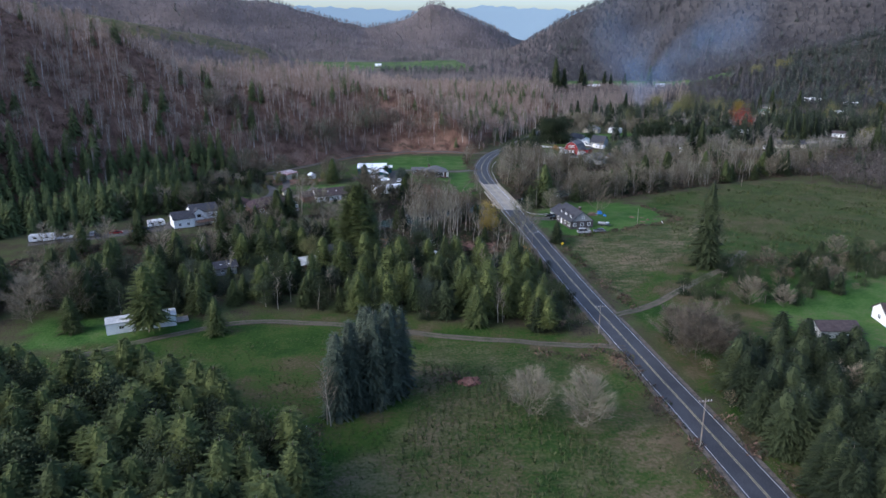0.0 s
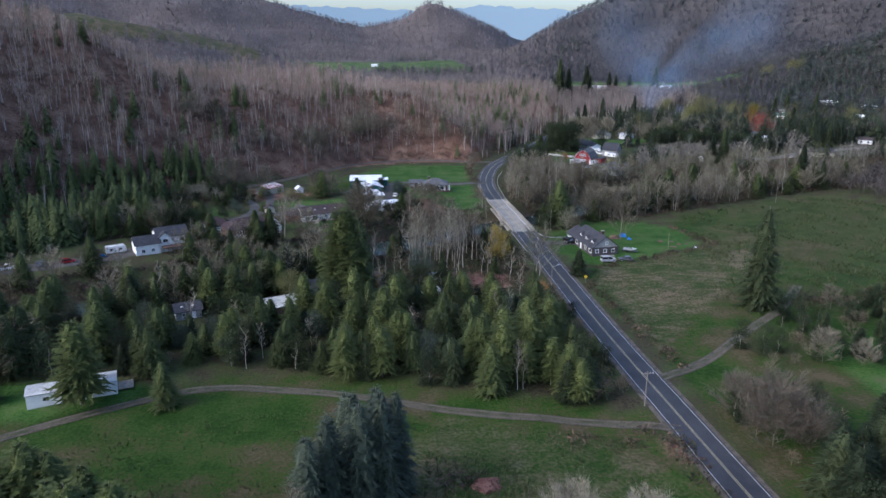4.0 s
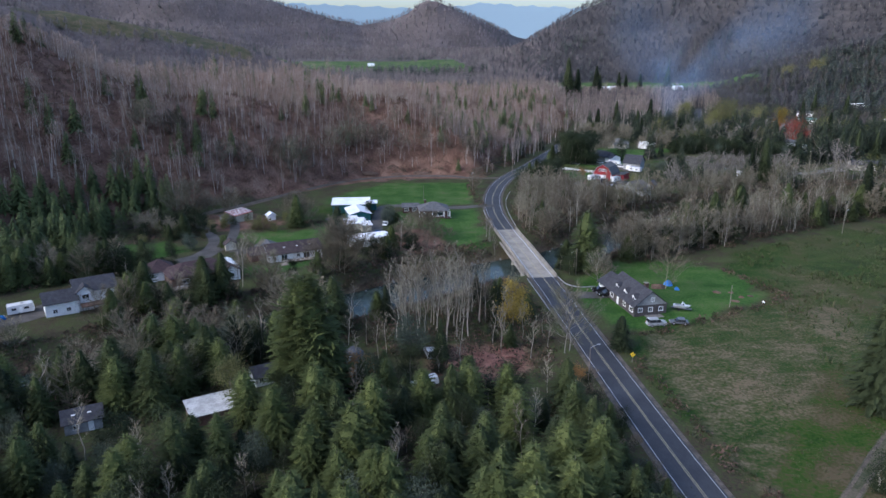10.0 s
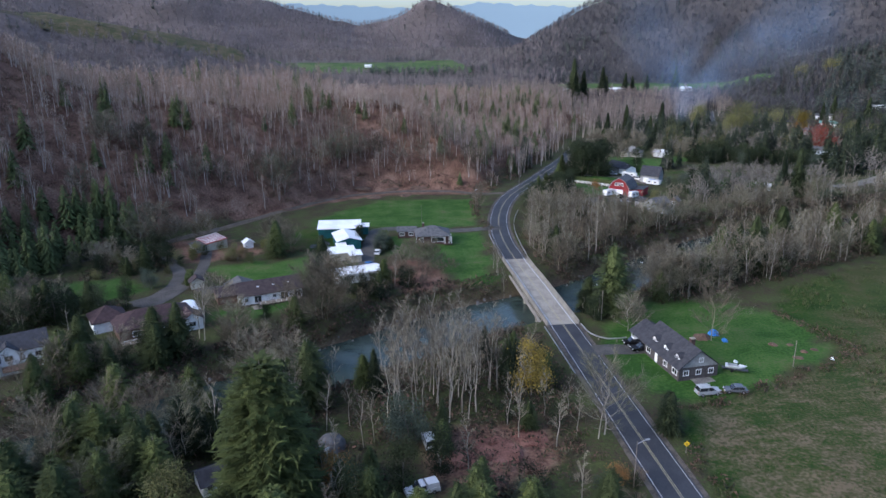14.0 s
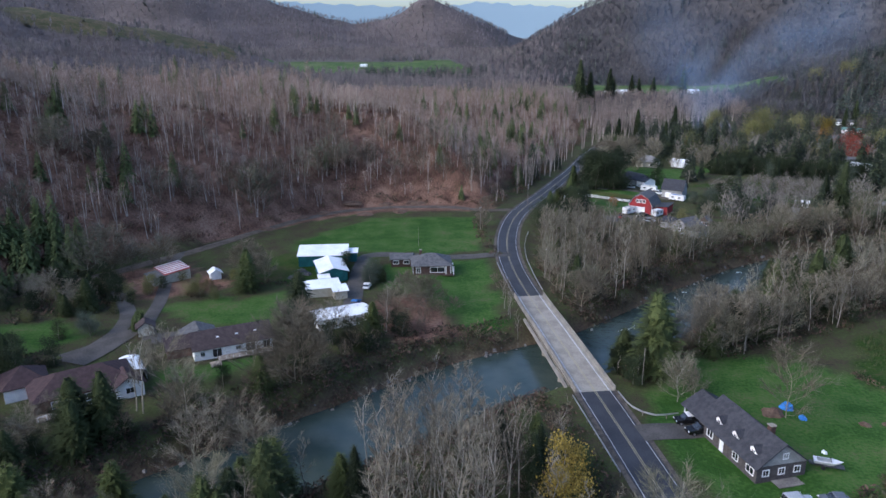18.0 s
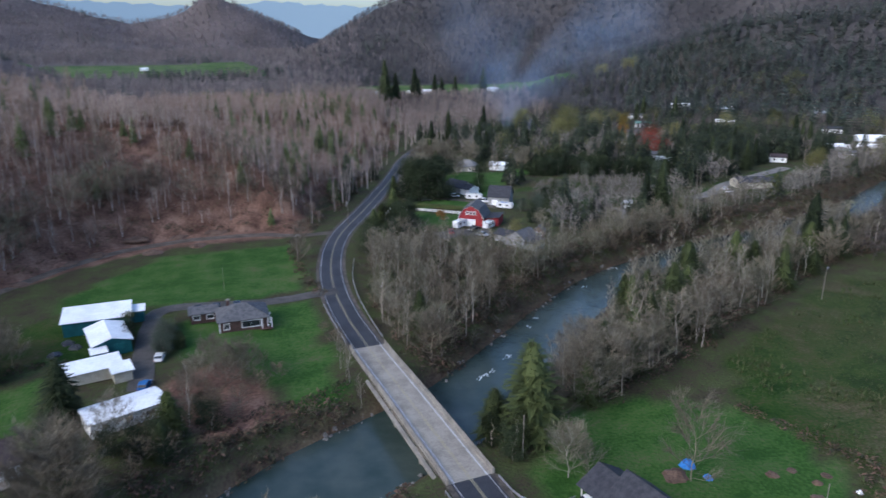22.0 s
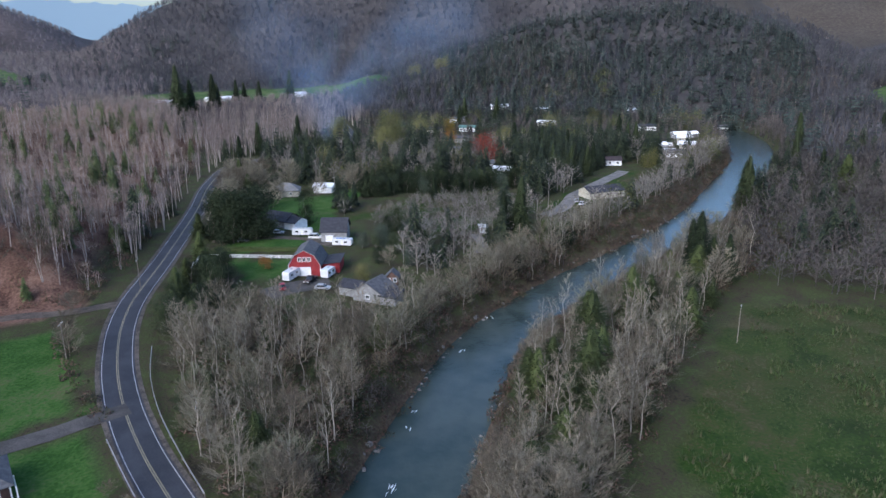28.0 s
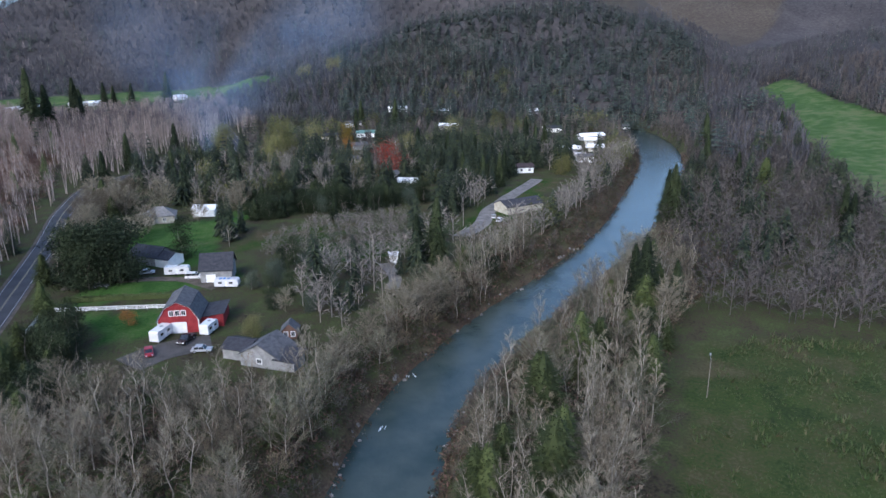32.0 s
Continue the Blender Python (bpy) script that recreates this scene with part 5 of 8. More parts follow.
def village_woods():
    """Trees between the houses up the valley and over the far bank."""
    for x, y, h in ((246, 606, 20), (232, 590, 15), (318, 470, 9), (326, 474, 8), (300, 560, 12), (205, 545, 8), (345, 560, 11), (290, 640, 15), (375, 600, 12), (240, 660, 15), (420, 600, 13), (330, 530, 10), (460, 850, 16), (440, 870, 15), (480, 870, 14)):
        OLIVE.at(x, y, h)
    RUST.at(284, 596, 9)
    GOLD.at(296, 612, 14)
    for x, y, h in ((264, 472, 17), (260, 480, 18), (276, 473, 16), (290, 482, 15), (375, 538, 19), (358, 511, 18), (366, 524, 16), (195, 560, 15), (167, 555, 16), (249, 532, 13), (189, 478, 10), (291, 543, 20), (300, 530, 18), (310, 520, 16), (384, 671, 20), (368, 690, 20), (340, 660, 18), (201, 790, 38), (162, 745, 42), (172, 752, 34), (206, 798, 30), (330, 940, 34), (300, 950, 24), (258, 900, 30), (268, 905, 26), (422, 447, 24), (497, 435, 16), (304, 339, 17), (268, 384, 21), (170, 574, 19), (166, 568, 15), (379, 425, 18), (349, 397, 16), (281, 393, 20), (295, 334, 16), (150, 600, 18), (176, 640, 20), (210, 660, 20)):
        DARKFIR.at(x, y, h)
    grove([(155, 503), (168, 516), (186, 520), (204, 508), (216, 494), (238, 490), (232, 472), (210, 478), (190, 490), (165, 497)], 4.4, [(PINE, 3, 6, 9), (CEDAR, 2, 6, 9), (BLUE, 1, 5, 8)])
    belt = np.stack(scatter([(-240, 205), (-160, 232), (-116, 262), (-103, 285), (-100, 318), (-94, 347), (-82, 360), (-94, 366), (-122, 334), (-152, 290), (-240, 226)], 4.6), 1)
    dark = np.stack(scatter([(290, 480), (345, 500), (370, 540), (330, 570), (285, 540), (265, 505)], 4.4), 1)
    polys = (([(160, 530), (262, 545), (330, 470), (420, 500), (470, 560), (520, 640), (560, 800), (480, 1000), (380, 1000), (330, 860), (290, 720), (200, 650), (160, 600)], 5.4),
             ([(196, 340), (215, 352), (270, 388), (330, 412), (405, 446), (470, 490), (540, 560), (700, 640), (780, 420), (560, 300), (420, 240), (340, 180), (240, 200), (224, 286), (207, 314)], 4.9),
             ([(225, 408), (300, 432), (365, 462), (400, 476), (470, 530), (520, 600), (560, 660), (500, 620), (440, 540), (380, 486), (340, 475), (290, 440), (235, 425), (190, 410)], 4.4),
             ([(150, 640), (60, 470), (66, 466), (110, 530), (140, 600), (200, 660), (300, 720), (360, 900), (100, 900)], 5.4),
             ([(120, 390), (160, 405), (210, 430), (200, 440), (142, 430), (128, 410)], 5.4),
             ([(170, 522), (205, 508), (240, 492), (266, 500), (270, 548), (165, 536)], 4.8),
             ([(212, 446), (236, 470), (262, 480), (264, 466), (238, 450)], 5.0),
             ([(128, 478), (150, 470), (160, 486), (150, 500), (138, 494)], 4.6))
    sets = [np.stack(scatter(q, sp), 1) for q, sp in polys]
    share = np.concatenate([np.full(len(q), f) for q, f in zip(sets, (0.46, 0.2, 0.22, 0.12, 0.25, 0.4, 0.45, 0.3))])
    p = np.concatenate(sets)
    ok = clear_fronts(*p.T)
    p, share = p[ok], share[ok]
    n = ripple(p[:, 0], p[:, 1], 15.0, 1) * 0.35 + 0.5 + nrg.uniform(-0.28, 0.28, len(p))
    fir = n < share
    south = np.concatenate([np.full(len(q), n_ == 1) for n_, q in enumerate(sets)])[ok]
    north = np.concatenate([np.full(len(q), n_ == 3) for n_, q in enumerate(sets)])[ok]
    leafy = ~fir & ~south & ~north & (nrg.uniform(0, 1, len(p)) < np.where(p[:, 1] < 720, 0.07, 0.0))
    far = np.hypot(p[:, 0] - HUB[0], p[:, 1] - HUB[1]) > 470
    bare = ~fir & ~leafy & ~north
    wood("alder_wood", HILL_TREES[:6], plant(*p[~fir & north].T, 6, 0.7, 1.15), [M["bark_wood"], M["twig_alder"]], "tall leafless alders with pale trunks before the village", "wood")
    k = bare & ~far & south
    wood("bank_trees", BARE_ROUND, plant(*p[k].T, 5, 0.6, 1.3), [M["twig_bank"], M["twig_bank"]], "dark leafless trees on the far river bank", "wood")
    k = bare & ~far & ~south
    wood("valley_bare_trees", BARE_ROUND, plant(*p[k].T, 5, 0.55, 1.35), [M["bark"], M["twig_valley"]], "leafless grey-brown trees along the upper river", "wood")
    k = bare & far
    wood("village_bare_trees", BARE_TINY, plant(*p[k].T, 5, 0.35, 0.95), [M["twig_village"], M["twig_village"]], "leafless grey-brown trees round the village", "wood")
    wood("village_leafy_trees", LEAF_MID, plant(*p[leafy].T, 4, 0.5, 1.2), [M["bark"], M["leaf_olive"]], "yellow-green leafy trees between the village houses", "wood")
    k = fir & ~far
    firs = np.concatenate([plant(*p[k].T, 5, 0.4, 1.25), plant(*dark.T, 5, 0.5, 1.0)])
    wood("valley_firs", FIR_MID[:5], firs, [M["bark"], M["needle_wood"]], "dark firs between the village houses", "wood")
    k = fir & far
    wood("village_firs", FIR_TINY, plant(*p[k].T, 5, 0.3, 0.85), [M["bark"], M["needle_wood"]], "dark firs beyond the village", "wood")
    wood("belt_firs", FIR_MID[:5], plant(*belt.T, 5, 0.5, 1.0), [M["bark"], M["needle_belt"]], "soft green firs at the foot of the wooded hill", "wood")
    x, y = scatter([(143, 452), (160, 428), (182, 430), (212, 462), (200, 476), (186, 480), (160, 474)], 3.3, lawns=False)
    wood("scrub", BARE_ROUND, plant(x, y, 5, 0.3, 0.62), [M["twig_village"], M["twig_valley"]], "grey-brown willow scrub in the hollow", "scrub")


def track(name, pts, half, label, mat="gravel", lift=0.13, ruts=False):
    if ruts:
        base = strip(curve_through(pts, 2.0), -half, half, lift - 0.05, "verge", name, label, "track", z_of=height)
        for a in (-0.82, 0.42):
            strip(curve_through(pts, 2.0), a * half, (a + 0.4) * half, lift, mat, "wheel_rut", "", "", z_of=height, parent=base)
        return base
    return strip(curve_through(pts, 2.0), -half, half, lift, mat, name, label, "track", z_of=height)


M["dirt"] = material("dirt_track", (0.055, 0.045, 0.036), (0.115, 0.094, 0.075), 0.35, 0.95, fine=3, bump=0.03)
M["verge"] = material("trodden_grass", (0.034, 0.042, 0.018), (0.062, 0.060, 0.034), 0.3, 0.95, fine=3, c=(0.085, 0.072, 0.052))
M["drive"] = material("worn_tarmac", (0.048, 0.044, 0.041), (0.088, 0.081, 0.074), 0.25, 0.9, fine=4)
track("track", [(-76, 143), (-61.6, 152.9), (-40.9, 163), (-18.7, 160.5), (13.5, 150.5), (36, 146), (48, 143)], 1.3, "dirt track across the meadow to the road", "dirt", ruts=True)
track("field_track", [(51, 162), (58, 166), (69, 174), (81, 185), (97, 199), (110, 215)], 1.3, "rutted gravel track into the field", "dirt", ruts=True)
track("logging_road", [(-110, 325), (-90, 345), (-76, 358), (-57, 380), (-34, 412), (-11, 431), (20, 434.5), (52, 427)], 2.2, "gravel road along the foot of the wooded hill", "dirt")
track("driveway", [(42, 368), (22, 367.6), (-1, 370), (-4.5, 360), (-5.5, 345), (-5.8, 326)], 2.4, "grey tarmac driveway to the sheds", "drive")
track("lane", [(-63, 378), (-61, 360), (-56, 335), (-54, 318), (-50, 308)], 1.7, "tarmac lane down to the riverside houses", "drive", 0.15)
track("lane", [(-75, 353), (-66, 335), (-60, 322), (-60, 308), (-66, 300)], 1.9, "tarmac lane fork to the riverside houses", "drive", 0.17)
track("driveway", [(-57, 314), (-60, 304), (-63, 297)], 3.6, "tarmac forecourt before the brown-roofed house", "drive", 0.19)
track("driveway", [(-50, 308), (-42, 310), (-33, 312)], 3.0, "tarmac forecourt behind the white house", "drive", 0.16)
track("driveway", [(47, 262), (53, 262.5), (58, 263)], 2.6, "short gravel driveway of the grey house", "drive")
track("driveway", [(-128, 238), (-105, 248), (-90, 256), (-84, 268)], 4.0, "gravel parking yard", "drive")
track("driveway", [(86, 410), (93, 411), (99, 410), (104, 408)], 4.5, "gravel yard in front of the red barn", "drive")
track("driveway", [(92, 472), (104, 466), (118, 455), (122, 440)], 2.0, "muddy driveway behind the barn", "dirt")
track("driveway", [(205, 428), (222, 434), (240, 446), (262, 455), (300, 470)], 3.0, "gravel lane past the dark-roofed building", "gravel")
track("driveway", [(155, 405), (162, 412), (168, 424)], 1.8, "gravel path to the little white shed", "gravel")


# ---------------------------------------------------------------- bridge
M["rail_metal"] = material("galvanised_rail", (0.30, 0.30, 0.31), (0.45, 0.45, 0.46), 0.6, 0.5, 0.6)


def make_bridge():
    line = between(FINE_ROAD, B0, B1)
    ob = thing("road_bridge", pose(*line[len(line) // 2, :2], 0), "pale concrete road bridge with railings over the river", "bridge")
    o = np.array(ob.location[:2])
    d = np.gradient(line[:, :2], axis=0)
    d /= np.linalg.norm(d, axis=1)[:, None]
    n = np.stack([d[:, 1], -d[:, 0]], 1)

    def band(name, a, b, z0, z1, mat, label=""):
        g = Geo()
        p, q = line[:, :2] + n * a - o, line[:, :2] + n * b - o
        k = len(line)
        g.add([(*v, z0) for v in p] + [(*v, z0) for v in q] + [(*v, z1) for v in p] + [(*v, z1) for v in q],
              [f for i in range(k - 1) for f in ((i, i + 1, k + i + 1, k + i), (2 * k + i, 3 * k + i, 3 * k + i + 1, 2 * k + i + 1), (i, 2 * k + i, 2 * k + i + 1, i + 1), (k + i, k + i + 1, 3 * k + i + 1, 3 * k + i))]
              + [(0, k, 3 * k, 2 * k), (k - 1, 3 * k - 1, 4 * k - 1, 2 * k - 1)])
        return part(name, g, M[mat], ob, label)

    band("deck", -3.7, 3.7, -0.5, 0.106, "concrete", "pale worn concrete deck")
    for off in (-3.0, -1.0, 1.0, 3.0):
        band("girder", off - 0.25, off + 0.25, -1.5, -0.5, "concrete")
    for a in (-4.1, 3.7):
        band("kerb", a, a + 0.4, -0.5, 0.40, "concrete")
        band("rail", a + 0.12, a + 0.28, 0.98, 1.12, "concrete")
        band("rail", a + 0.14, a + 0.26, 0.66, 0.76, "concrete")
    band("pipe_walkway", -5.2, -4.5, -0.5, -0.2, "concrete", "narrow pipe run beside the deck")
    post = Geo().box((0, 0, 0.76), (0.26, 0.26, 0.72)).mesh("post", [M["concrete"]])
    for side in (-3.9, 3.9):
        for i in range(0, len(line), 1):
            p = line[i, :2] + n[i] * side - o
            part("post", post, None, ob).location = (*p, 0)
    for i in (len(line) // 4, len(line) // 2, 3 * len(line) // 4):
        for side in (-2.8, 2.8):
            g = Geo().tube((*(line[i, :2] + n[i] * side - o), -8), (*(line[i, :2] + n[i] * side - o), -1.5), 0.6, 0.6, 10)
            part("pier", g, M["concrete"], ob)
        c = line[i, :2] - o
        part("pier_cap", Geo().box((*c, -1.9), (7.4, 1.2, 0.8), 0), M["concrete"], ob)
    return ob


make_bridge()
for a in (-0.0,):
    dk = between(FINE_ROAD, B0, B1)
    for off in (-2.85, 2.72):
        strip(dk, off, off + 0.14, 0.118, "paint_white", "edge_line", "", "", parent=road)
    for off in (-0.22, 0.08):
        strip(dk, off, off + 0.12, 0.118, "paint_yellow", "centre_line", "", "", parent=road)


def guard_rail(pts, label="galvanised steel guard rail along the road edge"):
    line = curve_through(pts, 2.0)
    ob = thing("guard_rail", pose(*line[0, :2], 0), label, "guard rail")
    g = Geo()
    k = len(line)
    vs = [(*(p[:2] - line[0, :2]), z) for z in (0.5, 0.82) for p in line]
    off = [(x + 0.09, y + 0.05, z) for x, y, z in vs]
    g.add(vs + off, [f for i in range(k - 1) for f in ((i, i + 1, k + i + 1, k + i), (2 * k + i, 3 * k + i, 3 * k + i + 1, 2 * k + i + 1), (k + i, k + i + 1, 3 * k + i + 1, 3 * k + i), (i, 2 * k + i, 2 * k + i + 1, i + 1))])
    part("rail", g, M["rail_metal"], ob)
    post = Geo().box((0, 0, 0.3), (0.14, 0.14, 0.9)).mesh("post", [M["bark"]])
    for p in line[::2]:
        part("post", post, None, ob).location = (*(p[:2] - line[0, :2]), 0)


guard_rail([(44.9, 333), (45.1, 345), (46.0, 362), (48.4, 378), (52.4, 393)])
guard_rail([(36.4, 333), (36.2, 345), (36.2, 358)])
guard_rail([(47.6, 276), (48.4, 270), (51.5, 266.8), (56, 267.2)], "white concrete-capped guard rail curving into the driveway")
guard_rail([(38.5, 275), (39.2, 262), (39.8, 250)])

# ---------------------------------------------------------------- buildings
def plain(name, a, b, scale=0.8, rough=0.7, **k):
    M[name] = material(name, a, b, scale, rough, **k)


plain("white_wall", (0.70, 0.70, 0.69), (0.84, 0.84, 0.82))
plain("cream_wall", (0.36, 0.33, 0.26), (0.48, 0.45, 0.37))
plain("brick_wall", (0.045, 0.028, 0.024), (0.085, 0.048, 0.040), 2.0, 0.85)
plain("shingle_wall", (0.050, 0.042, 0.042), (0.085, 0.075, 0.075), 2.0, 0.85)
plain("grey_wall", (0.19, 0.19, 0.19), (0.29, 0.29, 0.29))
plain("teal_wall", (0.010, 0.070, 0.075), (0.018, 0.115, 0.120), 0.6, 0.55)
plain("red_wall", (0.17, 0.014, 0.018), (0.27, 0.030, 0.034), 0.8, 0.7)
plain("wood_wall", (0.10, 0.055, 0.040), (0.17, 0.10, 0.075))
plain("roof_grey", (0.065, 0.065, 0.070), (0.115, 0.115, 0.12), 1.2, 0.9)
plain("roof_red", (0.036, 0.022, 0.024), (0.062, 0.038, 0.040), 1.2, 0.9)
plain("roof_pale", (0.13, 0.125, 0.12), (0.20, 0.195, 0.19), 1.2, 0.9)
plain("roof_dark", (0.024, 0.025, 0.031), (0.048, 0.048, 0.056), 1.2, 0.85)
plain("roof_brown", (0.036, 0.026, 0.027), (0.066, 0.049, 0.049), 1.2, 0.9)
plain("roof_white", (0.66, 0.68, 0.70), (0.82, 0.83, 0.84), 0.25, 0.45)
plain("roof_weathered", (0.30, 0.30, 0.29), (0.50, 0.50, 0.49), 0.5, 0.6)
plain("roof_rust", (0.18, 0.030, 0.030), (0.34, 0.07, 0.06), 1.0, 0.7)
plain("roof_green", (0.07, 0.14, 0.12), (0.13, 0.22, 0.19), 0.6, 0.6)
plain("trim_white", (0.66, 0.66, 0.66), (0.8, 0.8, 0.8))
plain("deck_wood", (0.20, 0.165, 0.13), (0.33, 0.28, 0.23), 1.5, 0.85)
plain("tarp_blue", (0.02, 0.11, 0.36), (0.04, 0.2, 0.5), 1.0, 0.4)
plain("steel_dark", (0.03, 0.03, 0.034), (0.06, 0.06, 0.065), 1.0, 0.5)
plain("rubber", (0.012, 0.012, 0.012), (0.022, 0.022, 0.022), 4.0, 0.8)
plain("wood_pole", (0.12, 0.10, 0.085), (0.24, 0.21, 0.18), 1.0, 0.9)
plain("sign_yellow", (0.62, 0.42, 0.02), (0.75, 0.52, 0.03), 1.0, 0.5)
M["pane"] = material("window_glass", (0.012, 0.014, 0.017), (0.03, 0.034, 0.04), 0.5, 0.08, spec=0.6)
M["lamp_glass"] = material("lamp_glass", (0.5, 0.5, 0.5), (0.7, 0.7, 0.7), 1.0, 0.2)


def gable_walls(w, d, h, rise, axis, roof="gable"):
    """Walls of a block centred on the origin, closed up to the roof."""
    g = Geo()
    x, y = w / 2, d / 2
    if roof == "hip" or roof == "flat":
        return g.box((0, 0, h / 2 - 0.2), (w, d, h + 0.4))
    if roof == "gambrel":
        prof = [(-x, -0.4), (x, -0.4), (x, h), (x * 0.62, h + rise * 0.66), (0, h + rise), (-x * 0.62, h + rise * 0.66), (-x, h)]
    elif roof == "mono":
        prof = [(-(y if axis == "x" else x), -0.4), ((y if axis == "x" else x), -0.4), ((y if axis == "x" else x), h + rise), (-(y if axis == "x" else x), h)]
    else:
        s = y if axis == "x" else x
        prof = [(-s, -0.4), (s, -0.4), (s, h), (0, h + rise), (-s, h)]
    if axis == "x":
        return g.prism([(-x, a, b) for a, b in prof], (w, 0, 0))
    return g.prism([(a, -y, b) for a, b in prof], (0, d, 0))


def slab(g, a, b, c, d, t=0.14):
    """A thin plate with corners a, b, c, d."""
    a, b, c, d = (Vector(p) for p in (a, b, c, d))
    n = (b - a).cross(d - a).normalized() * t
    if n.z < 0:
        n = -n
    g.add((a, b, c, d, a + n, b + n, c + n, d + n), [(3, 2, 1, 0), (4, 5, 6, 7), (0, 1, 5, 4), (1, 2, 6, 5), (2, 3, 7, 6), (3, 0, 4, 7)])


def roof_planes(w, d, h, rise, axis, roof="gable", over=0.45):
    """The separate slopes of a roof, each a plate."""
    x, y = w / 2, d / 2
    out = []

    def one(*p):
        g = Geo()
        slab(g, *p)
        out.append(g)

    if roof == "hip":
        r = max(0.0, (w - d) / 2)
        X, Y, z = x + over, y + over, h - 0.12
        one((-X, -Y, z), (X, -Y, z), (r, 0, h + rise), (-r, 0, h + rise))
        one((X, Y, z), (-X, Y, z), (-r, 0, h + rise), (r, 0, h + rise))
        for s in (-1, 1):
            g = Geo()
            a = [(s * X, -s * Y, z), (s * X, s * Y, z), (s * r, 0, h + rise)]
            g.add(a + [(p[0], p[1], p[2] + 0.14) for p in a], [(2, 1, 0), (3, 4, 5), (0, 1, 4, 3), (1, 2, 5, 4), (2, 0, 3, 5)])
            out.append(g)
        return out
    if roof == "flat":
        one((-x - over, -y - over, h), (x + over, -y - over, h), (x + over, y + over, h), (-x - over, y + over, h))
        return out
    s, l = (y, x + over) if axis == "x" else (x, y + over)
    if roof == "gambrel":
        prof = [[(-s - 0.3, h - 0.35), (-s * 0.62, h + rise * 0.66)], [(-s * 0.62, h + rise * 0.66), (0, h + rise)], [(0, h + rise), (s * 0.62, h + rise * 0.66)], [(s * 0.62, h + rise * 0.66), (s + 0.3, h - 0.35)]]
    elif roof == "mono":
        k = rise / (2 * s)
        prof = [[(-s - over, h - k * over), (s + over, h + rise + k * over)]]
    else:
        k = rise / s * over
        prof = [[(-s - over, h - k), (0, h + rise)], [(0, h + rise), (s + over, h - k)]]
    for (a, az), (b, bz) in prof:
        if axis == "x":
            one((-l, a, az), (l, a, az), (l, b, bz), (-l, b, bz))
        else:
            one((a, -l, az), (a, l, az), (b, l, bz), (b, -l, bz))
    return out


PANES = {}


def window(parent, x, y, z, face, w=1.1, h=1.2, frame_mat="trim_white"):
    """A window with frame and pane on a wall that faces S, N, E or W of its house."""
    t = {"S": 0, "E": 90, "N": 180, "W": -90}[face]
    key = (w, h, frame_mat)
    if key not in PANES:
        f = Geo()
        for sx in (-1, 1):
            f.box((sx * w / 2, -0.03, 0), (0.13, 0.10, h + 0.13))
        for sz in (-1, 1):
            f.box((0, -0.03, sz * h / 2), (w - 0.13, 0.10, 0.13))
        f.box((0, -0.025, 0), (0.06, 0.08, h - 0.13))
        PANES[key] = (f.mesh("window_frame", [M[frame_mat]]), Geo().box((0, -0.005, 0), (w, 0.03, h)).mesh("pane", [M["pane"]]))
    fm, pm = PANES[key]
    wd = part("window", pm, None, parent)
    wd.matrix_local = pose(x, y, z, 0, 0, t)
    part("frame", fm, None, wd)
    return wd


def door(parent, x, y, face, w=1.0, h=2.05, mat="trim_white", name="door"):
    t = {"S": 0, "E": 90, "N": 180, "W": -90}[face]
    g = Geo().box((0, -0.03, h / 2), (w, 0.09, h))
    ob = part(name, g, M[mat], parent)
    ob.matrix_local = pose(x, y, 0.05, 0, 0, t)
    for i in range(1, 4):
        part("panel", Geo().box((0, -0.09, h * (i - 0.5) / 3), (w * 0.86, 0.03, h / 3 - 0.12)), M[mat], ob)
    return ob


def building(name, x, y, turn, label, blocks, wall="white_wall", roof="roof_grey", category="house", z=None, group=""):
    """A building of blocks: dicts with cx, cy, w, d, h, rise, axis, roof kind, own wall and roof."""
    z = float(height(np.array([x]), np.array([y]))[0]) if z is None else z
    ob = thing(name, pose(x, y, z, 0, 0, turn), label, category, group)
    for b in blocks:
        w, d, h, rise = b["w"], b["d"], b["h"], b.get("rise", 1.5)
        axis, kind = b.get("axis", "x"), b.get("kind", "gable")
        shift = pose(b.get("cx", 0), b.get("cy", 0), 0, 0, 0, b.get("turn", 0))
        if b.get("open"):
            for sx in (-1, 1):
                for sy in (-1, 1):
                    part("post", Geo().box((sx * (w / 2 - 0.15), sy * (d / 2 - 0.15), h / 2), (0.16, 0.16, h)), M["trim_white"], ob).matrix_local = shift
        else:
            part("wall", gable_walls(w, d, h, rise, axis, kind), M[b.get("wall", wall)], ob).matrix_local = shift
        for g in roof_planes(w, d, h + 0.02, rise, axis, kind, b.get("over", 0.45)):
            part("roof", g, M[b.get("roof", roof)], ob).matrix_local = shift
        for face, u, zc, ww, hh in b.get("windows", ()):
            px, py = {"S": (u, -d / 2), "N": (u, d / 2), "E": (w / 2, u), "W": (-w / 2, u)}[face]
            wd = window(ob, 0, 0, 0, face, ww, hh)
            wd.matrix_local = shift @ pose(px, py, zc, 0, 0, {"S": 0, "E": 90, "N": 180, "W": -90}[face])
        for face, u, ww, hh, mt in b.get("doors", ()):
            px, py = {"S": (u, -d / 2), "N": (u, d / 2), "E": (w / 2, u), "W": (-w / 2, u)}[face]
            dr = door(ob, 0, 0, face, ww, hh, mt, "garage_door" if ww > 2 else "door")
            dr.matrix_local = shift @ pose(px, py, 0.05, 0, 0, {"S": 0, "E": 90, "N": 180, "W": -90}[face])
    return ob


